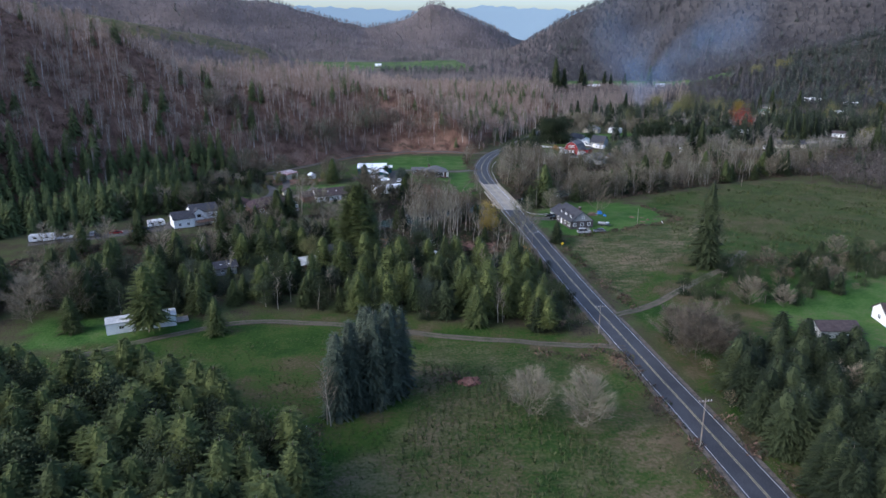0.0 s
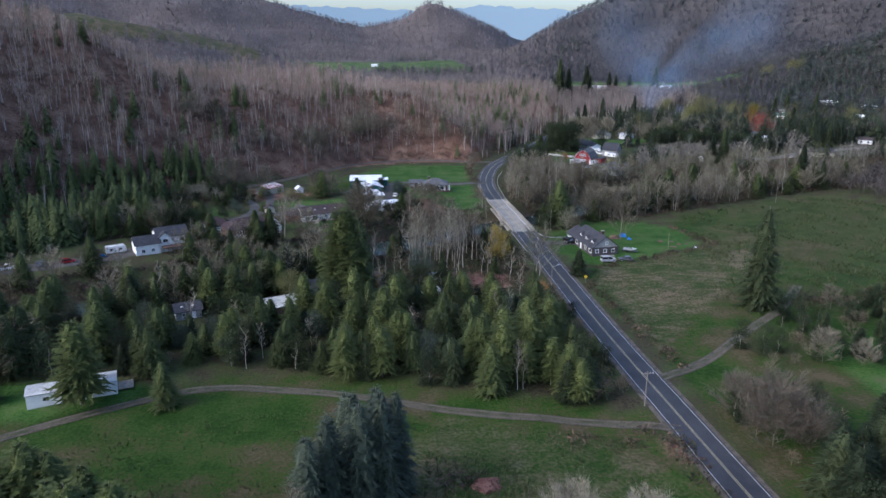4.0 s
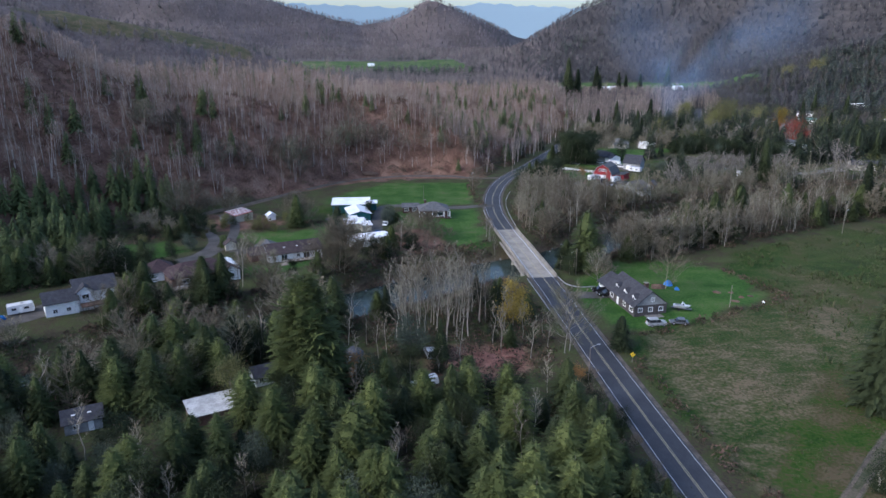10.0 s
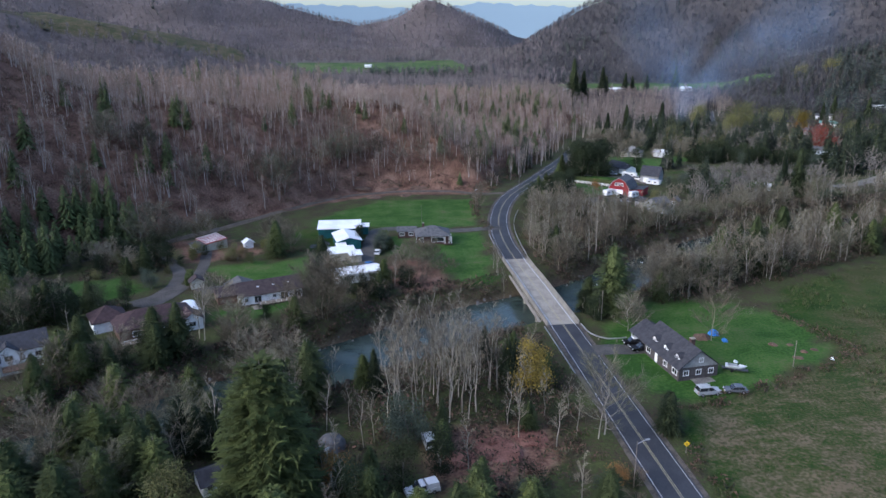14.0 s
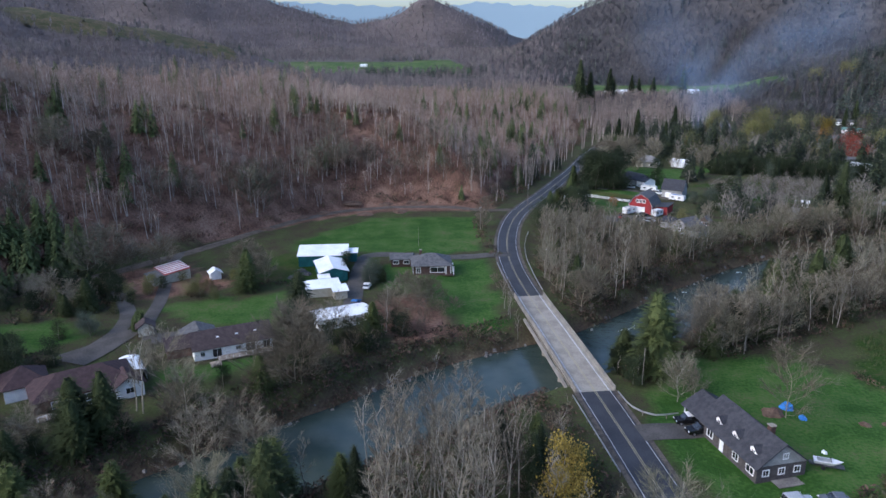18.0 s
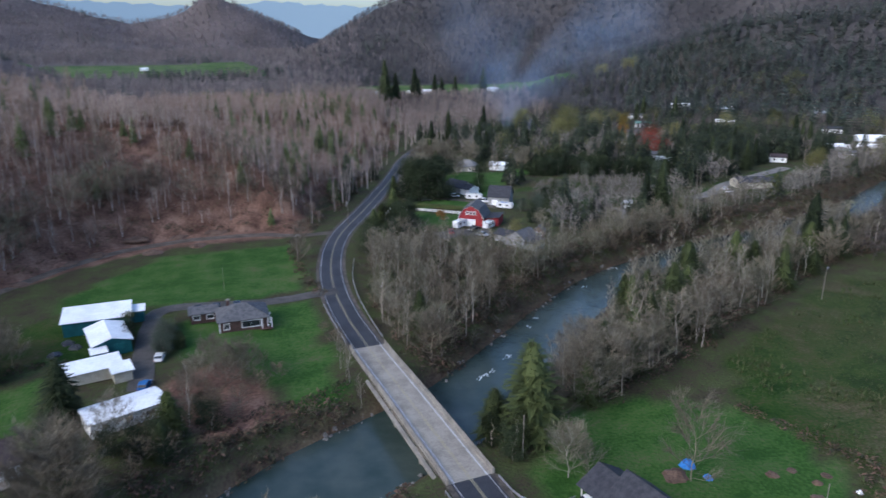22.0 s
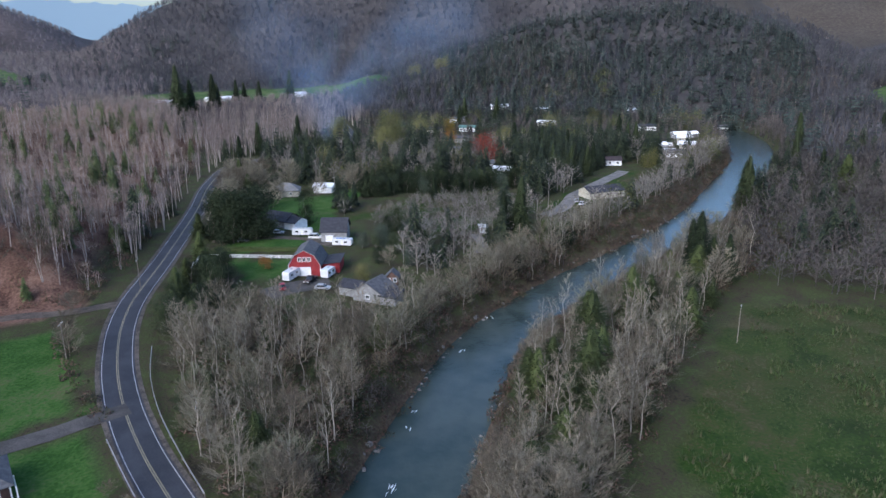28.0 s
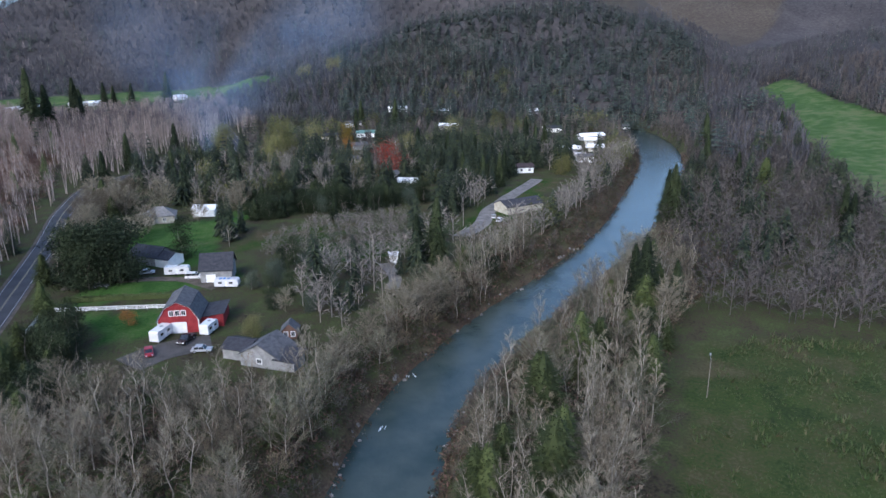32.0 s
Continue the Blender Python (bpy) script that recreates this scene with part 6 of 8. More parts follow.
def chimney(ob, x, y, z0, z1, s=0.8, mat="brick_wall"):
    c = part("chimney", Geo().box((x, y, (z0 + z1) / 2), (s, s, z1 - z0)), M[mat], ob)
    part("chimney_cap", Geo().box((x, y, z1 + 0.06), (s + 0.16, s + 0.16, 0.12)), M["concrete"], c)


# farmhouse with dormers
gh = building("farmhouse", 63.4, 255.6, 9, "dark grey farmhouse with dormers and white-framed windows",
              [dict(w=8.8, d=15.6, h=2.7, rise=3.5, axis="y", wall="shingle_wall", windows=[("S", -2.8, 1.5, 1.1, 1.1), ("S", 0, 1.5, 1.1, 1.1), ("S", 2.8, 1.5, 1.1, 1.1), ("S", 0.4, 4.1, 0.9, 1.0), ("W", -6.2, 1.4, 1.8, 1.2), ("W", -2.5, 1.4, 1.4, 1.2), ("W", 4.5, 1.4, 1.6, 1.3), ("E", -4, 1.4, 1.2, 1.1), ("E", 2, 1.4, 1.2, 1.1)], doors=[("W", 1.2, 1.0, 2.05, "trim_white")]),
               dict(cx=-0.6, cy=10.4, w=7.4, d=5.0, h=2.5, rise=2.2, axis="y", open=True)], roof="roof_dark")
for yy in (-5.2, -0.6, 3.9):
    g = Geo().prism([(-3.35, -0.85, 3.1), (-3.35, 0.85, 3.1), (-3.35, 0.85, 4.2), (-3.35, 0, 4.85), (-3.35, -0.85, 4.2)], (2.1, 0, 0))
    for q in range(len(g.v)):
        g.v[q] = (g.v[q][0], g.v[q][1] + yy, g.v[q][2])
    dm = part("dormer", g, M["trim_white"], gh, "white gabled dormer")
    for s in (-1, 1):
        r = Geo()
        slab(r, (-3.6, yy + s * 1.1, 4.02), (-1.0, yy + s * 1.1, 4.02), (-1.0, yy, 4.9), (-3.6, yy, 4.9), 0.1)
        part("dormer_roof", r, M["roof_dark"], dm)
    wd = window(gh, -3.38, yy, 3.8, "W", 0.9, 0.8)
chimney(gh, 0.7, -3.6, 5.0, 7.0, 0.9)
part("upper_gable", Geo().prism([(-4.35, -7.85, 2.75), (4.35, -7.85, 2.75), (0, -7.85, 6.1)], (0, 0.03, 0)), M["grey_wall"], gh, "pale grey shingled gable")
part("patio", Geo().box((0.6, -8.9, 0.06), (4.6, 2.0, 0.12)), M["gravel"], gh)

# bungalow by the road
bh = building("brick_bungalow", 16.0, 353.9, 0, "brown brick bungalow with a grey hipped roof and white windows",
              [dict(w=11.2, d=9.2, h=2.7, rise=2.4, kind="hip", windows=[("S", 1.6, 1.5, 4.2, 1.6), ("S", -3.9, 1.4, 1.2, 1.5), ("E", -1, 1.5, 1.4, 1.2), ("W", 1, 1.5, 1.0, 1.0)], doors=[("E", 2.4, 1.0, 2.05, "trim_white")]),
               dict(cx=-8.6, cy=6.0, w=6.2, d=5.0, h=2.4, rise=1.0, axis="x", windows=[("S", -1.7, 1.4, 1.6, 1.1), ("S", 1.4, 1.4, 1.6, 1.1)])], "brick_wall", "roof_grey")
for px, py in ((4.0, -5.4), (6.2, -5.4), (6.2, -2.0)):
    part("porch_post", Geo().box((px, py, 1.3), (0.22, 0.22, 2.6)), M["trim_white"], bh)
part("step", Geo().box((5.0, -5.2, 0.12), (3.0, 1.4, 0.24)), M["brick_wall"], bh)
for px in (-5.45, 5.45):
    part("corner_trim", Geo().box((px, -4.62, 1.3), (0.2, 0.12, 2.6)), M["trim_white"], bh)
chimney(bh, -3.0, 2.0, 4.0, 5.6, 0.7)

# farm sheds
building("long_shed", -16.2, 363.6, 1, "long teal metal shed with a white metal roof", [dict(w=14.2, d=7.8, h=3.2, rise=0.9, kind="mono", axis="x", doors=[("S", -3, 3.0, 2.6, "teal_wall"), ("S", 1.5, 3.0, 2.6, "teal_wall")]), dict(cx=8.6, cy=1.6, w=2.8, d=3.2, h=2.7, rise=0.3, kind="mono", roof="roof_white")], "teal_wall", "roof_white", "shed")
building("teal_shed", -13.0, 351.2, 13, "teal metal shed with a white gabled roof", [dict(w=7.6, d=11.4, h=3.0, rise=1.1, axis="y", doors=[("S", 1.6, 2.8, 2.5, "teal_wall")]), dict(cx=-3.0, cy=-7.0, w=2.6, d=2.0, h=2.2, rise=0.3, kind="mono", roof="roof_white")], "teal_wall", "roof_white", "shed")
building("open_shed", -13.4, 334.6, 14, "cream open-fronted shed with a white metal roof", [dict(cx=-1.0, cy=1.2, w=10.0, d=5.0, h=2.5, rise=0.5, kind="mono", axis="x"), dict(cx=3.6, cy=-2.6, w=3.4, d=3.6, h=2.3, rise=0.4, kind="mono")], "cream_wall", "roof_white", "shed")
mh = building("mobile_home", -7.8, 315.6, 20, "white mobile home with a white metal roof", [dict(w=12.8, d=6.4, h=2.7, rise=0.55, axis="x", windows=[("S", -4, 1.5, 1.2, 1.0), ("S", 0, 1.5, 1.2, 1.0), ("S", 3.6, 1.5, 1.6, 1.0), ("E", 0.5, 1.5, 1.4, 1.1)], doors=[("E", -1.8, 0.95, 2.0, "grey_wall")])], "white_wall", "roof_white")
part("deck", Geo().box((7.6, -0.6, 0.35), (2.2, 3.4, 0.14)), M["deck_wood"], mh)
for i in range(4):
    part("roof_vent", Geo().tube((-4.5 + 3 * i, 0.9, 3.0), (-4.5 + 3 * i, 0.9, 3.45), 0.12, 0.12, 8), M["rail_metal"], mh)

# riverside houses
wh = building("riverside_house", -31.2, 303.1, 23, "long white riverside house with a brown shingle roof", [dict(w=16.6, d=8.6, h=2.6, rise=2.3, axis="x", windows=[("S", -6.6, 1.4, 0.9, 1.1), ("S", -3.6, 1.2, 1.9, 1.9), ("S", 0.8, 1.5, 1.0, 1.0), ("S", 3.4, 1.2, 2.0, 1.9), ("S", 6.9, 1.2, 1.6, 1.9)], doors=[("S", -1.2, 0.95, 2.05, "trim_white")]),
               dict(cx=-10.6, cy=2.2, w=5.2, d=6.4, h=2.3, rise=1.5, axis="x", wall="wood_wall"), dict(cx=-6.0, cy=6.0, w=7.0, d=5.0, h=2.4, rise=1.6, axis="y", roof="roof_grey")], "white_wall", "roof_brown")
part("deck", Geo().box((2.0, -5.5, 0.32), (11.5, 2.4, 0.16)), M["deck_wood"], wh)
part("deck_stair", Geo().box((-4.5, -7.4, 0.12), (2.2, 2.4, 0.2)), M["deck_wood"], wh)
for i in range(9):
    part("rail_post", Geo().box((-3.6 + 1.4 * i, -6.6, 0.85), (0.09, 0.09, 0.95)), M["trim_white"], wh)
for i in range(3):
    part("skylight", Geo().box((-3 + 4 * i, -2.1, 3.95), (0.6, 0.7, 0.12)), M["trim_white"], wh)
ph = building("brown_roofed_house", -55.0, 283.6, 31, "sprawling brown-roofed riverside house with pale eaves", [dict(wall="wood_wall", w=17.5, d=10.0, h=2.7, rise=2.6, kind="hip", windows=[("S", -5, 1.4, 1.8, 1.3), ("S", 0, 1.4, 2.2, 1.5), ("S", 5.2, 1.4, 1.8, 1.3)]), dict(cx=7.2, cy=-4.4, w=5.0, d=5.0, h=2.6, rise=1.6, axis="y", windows=[("S", 0, 1.4, 1.6, 1.2)]),
               dict(cx=-9.0, cy=7.0, w=7.4, d=7.4, h=2.8, rise=2.6, kind="hip")], "white_wall", "roof_red")
part("deck", Geo().box((-3.5, -6.8, 0.3), (10.5, 2.6, 0.16)), M["deck_wood"], ph)
for i in range(8):
    part("rail_post", Geo().box((-8.5 + 1.4 * i, -8.0, 0.8), (0.1, 0.1, 0.9)), M["trim_white"], ph)
part("rail", Geo().box((-3.6, -8.0, 1.25), (10.2, 0.1, 0.1)), M["trim_white"], ph)
building("well_house", -52.2, 311.6, 20, "small beige pump house beside the lane", [dict(w=3.4, d=3.0, h=2.2, rise=1.1, axis="y", doors=[("S", 0, 0.9, 1.9, "cream_wall")])], "cream_wall", "roof_brown", "shed")
building("white_garden_shed", -45.6, 350.6, 25, "little white garden shed", [dict(w=2.8, d=2.6, h=2.0, rise=0.9, axis="y", doors=[("S", 0, 0.9, 1.8, "trim_white")])], "white_wall", "roof_white", "shed")


def canopy(x, y, turn, l, w):
    ob = thing("canopy_garage", pose(x, y, 0, 0, 0, turn), "white fabric canopy garage with a rounded roof", "canopy")
    g = Geo()
    prof = [(-w / 2, 0), (-w / 2, 1.7)] + [(w / 2 * math.sin(a), 1.7 + 0.9 * math.cos(a)) for a in np.radians(range(-70, 71, 20))] + [(w / 2, 1.7), (w / 2, 0)]
    n = len(prof)
    g.add([(-l / 2, a, b) for a, b in prof] + [(l / 2, a, b) for a, b in prof], [(i, i + 1, n + i + 1, n + i) for i in range(n - 1)] + [tuple(range(n))])
    part("cover", g, M["roof_white"], ob)
    for s in (-1, 1):
        for e in (-1, 0, 1):
            part("pole", Geo().tube((e * l * 0.48, s * (w / 2 - 0.05), 0), (e * l * 0.48, s * (w / 2 - 0.05), 1.7), 0.04, 0.04, 6), M["rail_metal"], ob)


canopy(-48.4, 291.4, -62, 8.0, 4.2)
sh = building("tin_shack", -58.0, 352.6, -54, "old tin shack with a red and white striped metal roof", [dict(w=9.0, d=7.0, h=2.4, rise=0.7, kind="mono", axis="x", over=0.2), dict(cx=1.5, cy=-5.2, w=6.0, d=3.4, h=2.0, rise=0.3, kind="mono", axis="x", roof="roof_grey", wall="grey_wall")], "cream_wall", "roof_rust", "shed")
for i in range(6):
    g = Geo()
    u = -4.2 + 1.5 * i
    slab(g, (u, -3.6, 2.62), (u + 0.55, -3.6, 2.62), (u + 0.55, 3.6, 3.34), (u, 3.6, 3.34), 0.02)
    for q in range(len(g.v)):
        g.v[q] = (g.v[q][0], g.v[q][1], g.v[q][2] + 0.03)
    part("roof_sheet", g, M["roof_white"], sh, "white roof sheet")
dh = building("terrace_house", -77.0, 266.0, 30, "white two-storey house with a dark roof and red deck", [dict(w=9.5, d=8.4, h=4.8, rise=2.2, axis="x", windows=[("S", -2.8, 3.2, 1.6, 1.4), ("S", 2.8, 3.2, 1.2, 1.2), ("S", 2.8, 1.2, 1.2, 1.1), ("E", 0, 1.8, 1.2, 1.2)]), dict(cx=-8.2, cy=-2.6, w=7.4, d=6.4, h=3.6, rise=2.0, axis="x", windows=[("S", -1.6, 1.4, 1.0, 1.0), ("S", 1.4, 1.4, 1.0, 1.0)]), dict(cx=-2.6, cy=-3.4, w=3.6, d=3.0, h=5.0, rise=1.3, axis="y", windows=[("S", 0, 3.6, 1.6, 1.2)])], "white_wall", "roof_dark")
part("deck", Geo().box((-0.6, -6.4, 1.9), (7.0, 3.2, 0.18)), M["wood_wall"], dh, "red-brown timber deck")
for i in range(6):
    part("deck_post", Geo().box((-3.9 + 1.35 * i, -7.9, 1.4), (0.12, 0.12, 2.9)), M["wood_wall"], dh)
part("deck_rail", Geo().box((-0.6, -7.9, 2.85), (7.0, 0.1, 0.12)), M["wood_wall"], dh)

# meadow edge and woodland buildings
wb = building("mobile_home", -64.4, 162.0, 21, "long white mobile home beside the track", [dict(w=15.4, d=4.6, roof="roof_weathered", h=2.6, rise=0.4, axis="x", over=0.15, windows=[("S", -4.4, 1.5, 1.1, 0.9), ("S", 0.5, 1.5, 1.1, 0.9), ("S", 4.6, 1.5, 1.1, 0.9)], doors=[("S", -2, 0.9, 1.95, "trim_white")])], "white_wall", "roof_white")
part("deck", Geo().box((8.8, 0.4, 0.3), (3.6, 3.6, 0.14)), M["deck_wood"], wb)
ts = building("lean_to", -31.6, 205.4, 27, "open timber lean-to with a pale tin roof", [dict(w=9.6, d=5.6, h=2.0, rise=0.6, kind="mono", axis="x", over=0.3, roof="roof_weathered", wall="wood_wall")], "wood_wall", "roof_weathered", "shed")
building("white_cabin", -25.4, 218.2, 30, "small white cabin with a dark roof", [dict(w=4.4, d=4.6, h=2.2, rise=1.3, axis="x", windows=[("S", -1.1, 1.3, 0.8, 0.9), ("S", 1.2, 1.3, 0.8, 0.9)])], "white_wall", "roof_dark", "cabin")
lc = building("dark_cabin", -54.2, 203.0, 24, "small cabin with a dark roof and two skylights", [dict(w=6.0, d=5.0, h=2.3, rise=1.3, axis="x", windows=[("S", -1.2, 1.3, 0.8, 0.9)], doors=[("S", 1.2, 0.9, 1.95, "trim_white")])], "grey_wall", "roof_dark", "cabin")
for u in (-1.4, 1.2):
    part("skylight", Geo().box((u, -1.2, 3.08), (0.6, 0.6, 0.12)), M["trim_white"], lc)
dome = Geo()
for k in range(4):
    a0, a1 = radians(90 * k / 4), radians(90 * (k + 1) / 4)
    dome.tube((0, 0, 2.3 * math.sin(a0)), (0, 0, 2.3 * math.sin(a1)), 2.6 * math.cos(a0), max(0.02, 2.6 * math.cos(a1)), 14, caps=False)
tent = thing("dome_tent", pose(-8, 228, float(height(np.array([-8.0]), np.array([228.0]))[0])), "grey dome tent under the big cedar", "tent")
part("cover", dome, M["roof_grey"], tent)
part("door_flap", Geo().box((-0.6, -2.45, 0.7), (0.9, 0.12, 1.3), 12), M["trim_white"], tent)
building("farm_shed", 98.8, 147.4, -4, "low shed with a dark brown roof behind the hedge", [dict(w=9.0, d=6.0, h=2.2, rise=1.2, axis="x", windows=[("W", 0, 1.3, 1.0, 0.9)])], "grey_wall", "roof_brown", "shed")
building("farm_house", 119, 153.5, -8, "white farmhouse beyond the brown-roofed shed", [dict(w=9.0, d=7.0, h=2.8, rise=2.2, axis="x", windows=[("W", 0, 1.5, 1.2, 1.1), ("S", 0, 1.5, 1.4, 1.1)])], "white_wall", "roof_brown")

# barn and its neighbours
bn_ = building("red_barn", 104.4, 422.5, -36, "red gambrel-roofed barn with white trim and a white garage door",
               [dict(w=9.2, d=10.6, h=3.4, rise=4.4, axis="y", kind="gambrel", wall="red_wall", windows=[("S", -1.35, 5.0, 1.0, 1.25), ("S", 0, 5.0, 1.0, 1.25), ("S", 1.35, 5.0, 1.0, 1.25)], doors=[("S", 0.1, 3.4, 2.7, "trim_white")]),
                dict(cx=7.2, cy=1.6, w=5.0, d=8.4, h=2.7, rise=0.6, kind="mono", axis="y", roof="roof_dark", wall="red_wall")], "red_wall", "roof_grey", "barn")
for a, b in (((-4.6, 3.4), (-2.85, 6.3)), ((-2.85, 6.3), (0, 7.8)), ((0, 7.8), (2.85, 6.3)), ((2.85, 6.3), (4.6, 3.4))):
    part("trim_board", Geo().tube((a[0], -5.36, a[1] - 0.05), (b[0], -5.36, b[1] - 0.05), 0.13, 0.13, 4), M["trim_white"], bn_)
for sx in (-4.55, 4.55):
    part("corner_board", Geo().box((sx, -5.34, 1.7), (0.2, 0.1, 3.4)), M["trim_white"], bn_)
building("dark_workshop", 127.0, 448.6, -35, "grey workshop with a tall dark roof", [dict(w=8.6, d=9.0, h=3.8, rise=3.6, axis="x", doors=[("S", -1.5, 2.6, 2.4, "trim_white")])], "grey_wall", "roof_dark", "workshop")
building("dark_roofed_house", 119.8, 477.2, -66, "low house with a dark roof and a white garage", [dict(w=10.5, d=8.0, h=2.7, rise=2.2, axis="x", wall="grey_wall"), dict(cx=7.4, cy=-0.8, w=5.0, d=6.6, h=2.6, rise=1.4, axis="x", wall="white_wall")], "grey_wall", "roof_dark")
gr = building("grey_roofed_house", 108.6, 391.0, -62, "grey-roofed house half hidden by the river trees", [dict(w=9.0, d=7.4, h=2.6, rise=2.6, axis="y", windows=[("S", 0, 1.4, 1.2, 1.1)]), dict(cx=-7.0, cy=1.0, w=6.0, d=6.0, h=2.4, rise=1.2, axis="x", roof="roof_dark"), dict(cx=6.0, cy=-1.5, w=4.4, d=4.6, h=2.3, rise=0.8, kind="mono", roof="roof_dark")], "grey_wall", "roof_grey")
cb = building("glass_cabin", 118.6, 398.2, -40, "little wooden garden cabin with white window frames", [dict(w=3.2, d=3.0, h=2.3, rise=1.5, axis="y", windows=[("S", -0.8, 1.3, 0.9, 1.2), ("S", 0.8, 1.3, 0.9, 1.2), ("W", 0, 1.3, 1.2, 1.2)])], "wood_wall", "roof_grey", "cabin")
building("pale_house", 142.2, 523.5, -30, "pale grey house with a weathered hipped roof among trees", [dict(w=11.0, d=8.0, h=2.7, rise=2.8, kind="hip", windows=[("S", -2, 1.5, 1.0, 1.1), ("S", 2, 1.5, 1.0, 1.1)]), dict(cx=-3.4, cy=-4.6, w=4.0, d=3.0, h=2.5, rise=1.5, axis="y")], "cream_wall", "roof_pale")
building("white_garage", 159.0, 520.6, -45, "white garage beside the white house", [dict(w=8.4, d=6.0, h=2.8, rise=1.2, axis="x", doors=[("S", -2, 2.6, 2.2, "trim_white"), ("S", 2, 2.6, 2.2, "trim_white")])], "white_wall", "roof_white", "garage")
building("black_roofed_hall", 248.0, 438.0, -14, "low hall with a broad black roof on the terrace", [dict(w=17.0, d=9.0, h=2.8, rise=1.8, axis="x", doors=[("S", 4, 2.6, 2.3, "cream_wall")])], "cream_wall", "roof_dark", "hall")
building("white_shed", 171.5, 423.5, -30, "small white shed at the end of the path", [dict(w=2.4, d=2.2, h=2.3, rise=0.4, kind="mono")], "white_wall", "roof_white", "shed")

VILLAGE = [(336, 645, 12, 7, "roof_green"), (298, 605, 11, 8, "roof_grey"), (267, 571, 11, 6, "roof_grey"), (327, 597, 10, 7, "roof_grey"), (253, 521, 7, 6, "roof_grey"), (247, 502, 8, 6, "roof_white"),
           (421, 710, 15, 7, "roof_white"), (492, 627, 9, 6, "roof_white"), (399, 629, 13, 7, "roof_white"), (440, 568, 12, 8, "roof_dark"), (426, 526, 17, 6, "roof_white"), (389, 497, 9, 6, "roof_white"),
           (356, 482, 8, 6, "roof_grey"), (505, 638, 12, 8, "roof_dark"), (500, 603, 10, 7, "roof_grey"), (311, 487, 8, 7, "roof_brown"), (372, 505, 9, 6, "roof_white"), (410, 515, 8, 5, "roof_white"),
           (360, 690, 12, 8, "roof_grey"), (440, 677, 12, 7, "roof_white"), (310, 650, 10, 7, "roof_dark"), (520, 560, 9, 6, "roof_grey")]
for n, (x, y, w, d, rf) in enumerate(VILLAGE):
    words = {"roof_green": "pale green", "roof_grey": "grey", "roof_white": "white", "roof_dark": "dark", "roof_brown": "brown"}[rf]
    building("village_house", x, y, -40 + 17 * math.sin(n * 2.1), "village house with a %s roof among the firs" % words, [dict(w=w, d=d, h=2.8, rise=1.4, axis="x", windows=[("S", -w / 4, 1.5, 1.2, 1.1), ("S", w / 4, 1.5, 1.2, 1.1), ("W", 0, 1.5, 1.1, 1.1)])], ("white_wall", "grey_wall", "cream_wall")[n % 3], rf, "house", group="village houses")
    KEEP.append((x, y, 9))
for x, y, w in ((216, 990, 36), (273, 992, 30), (362, 985, 12), (-40, 1400, 12)):
    building("farm_barn", x, y, 4, "long white farm building in the far fields", [dict(w=w, d=9, h=3, rise=1.8, axis="x")], "white_wall", "roof_white", "barn", group="far farm buildings")


# ---------------------------------------------------------------- poles, signs, fences
def utility_pole(x, y, h, label="weathered wooden utility pole with a crossarm", arm=True, turn=0, lamp=False, r=0.14):
    z = float(height(np.array([x]), np.array([y]))[0])
    ob = thing("utility_pole", pose(x, y, z, 0, 0, turn), label, "pole", "utility poles")
    part("post", Geo().tube((0, 0, -0.5), (0, 0, h), r, r * 0.65, 8), M["wood_pole"], ob)
    if arm:
        c = part("crossarm", Geo().box((0, 0, h - 0.5), (2.4, 0.12, 0.14)), M["wood_pole"], ob)
        for u in (-1.1, -0.5, 0.5, 1.1):
            part("insulator", Geo().tube((u, 0, h - 0.43), (u, 0, h - 0.2), 0.06, 0.04, 6), M["lamp_glass"], c)
    if lamp:
        part("lamp_arm", Geo().tube((0, 0, h - 0.4), (1.5, 0, h + 0.1), 0.05, 0.04, 6), M["rail_metal"], ob)
        part("lamp_head", Geo().box((1.7, 0, h + 0.1), (0.7, 0.28, 0.16)), M["rail_metal"], ob)
    return ob


utility_pole(48.3, 103.0, 9.0, turn=8)
utility_pole(44.2, 151.4, 7.2, turn=5)
utility_pole(39.6, 213, 8.0, "grey street lamp pole beside the road", False, 10, True, 0.1)
utility_pole(48.7, 346.8, 8.6, turn=70)
utility_pole(53.8, 280.0, 8.0, "bare wooden pole by the bridge end", False)
utility_pole(158.4, 317.4, 8.2, "tall yard light pole at the field edge", False, 30, True, 0.1)
utility_pole(154.0, 402.6, 7.6, "yard light pole with twin lamp heads", False, 40, True, 0.1)
utility_pole(216.2, 437.4, 10.5, turn=40)
utility_pole(152.2, 497.4, 11, turn=40)
utility_pole(13.3, 379.4, 6.5, "thin white flagpole in the field", False, 0, False, 0.05)
utility_pole(36.3, 400, 8.5, turn=60)
utility_pole(86.5, 251.0, 6.0, "meter pole with white boxes in the yard", False, 0, False, 0.1)
utility_pole(60.5, 437.0, 8.5, turn=60)


def make_sign():
    ob = thing("road_sign", pose(51.3, 221.4, 0, 0, 0, -4), "yellow diamond warning sign on a wooden post", "sign")
    part("post", Geo().box((0, 0, 1.0), (0.1, 0.1, 2.4)), M["wood_pole"], ob)
    s = Geo().prism([(0, -0.09, 1.25), (0.55, -0.09, 1.8), (0, -0.09, 2.35), (-0.55, -0.09, 1.8)], (0, 0.03, 0))
    f = part("plate", s, M["sign_yellow"], ob)
    part("arrow", Geo().box((0, -0.105, 1.8), (0.12, 0.012, 0.5)), M["steel_dark"], f)


make_sign()


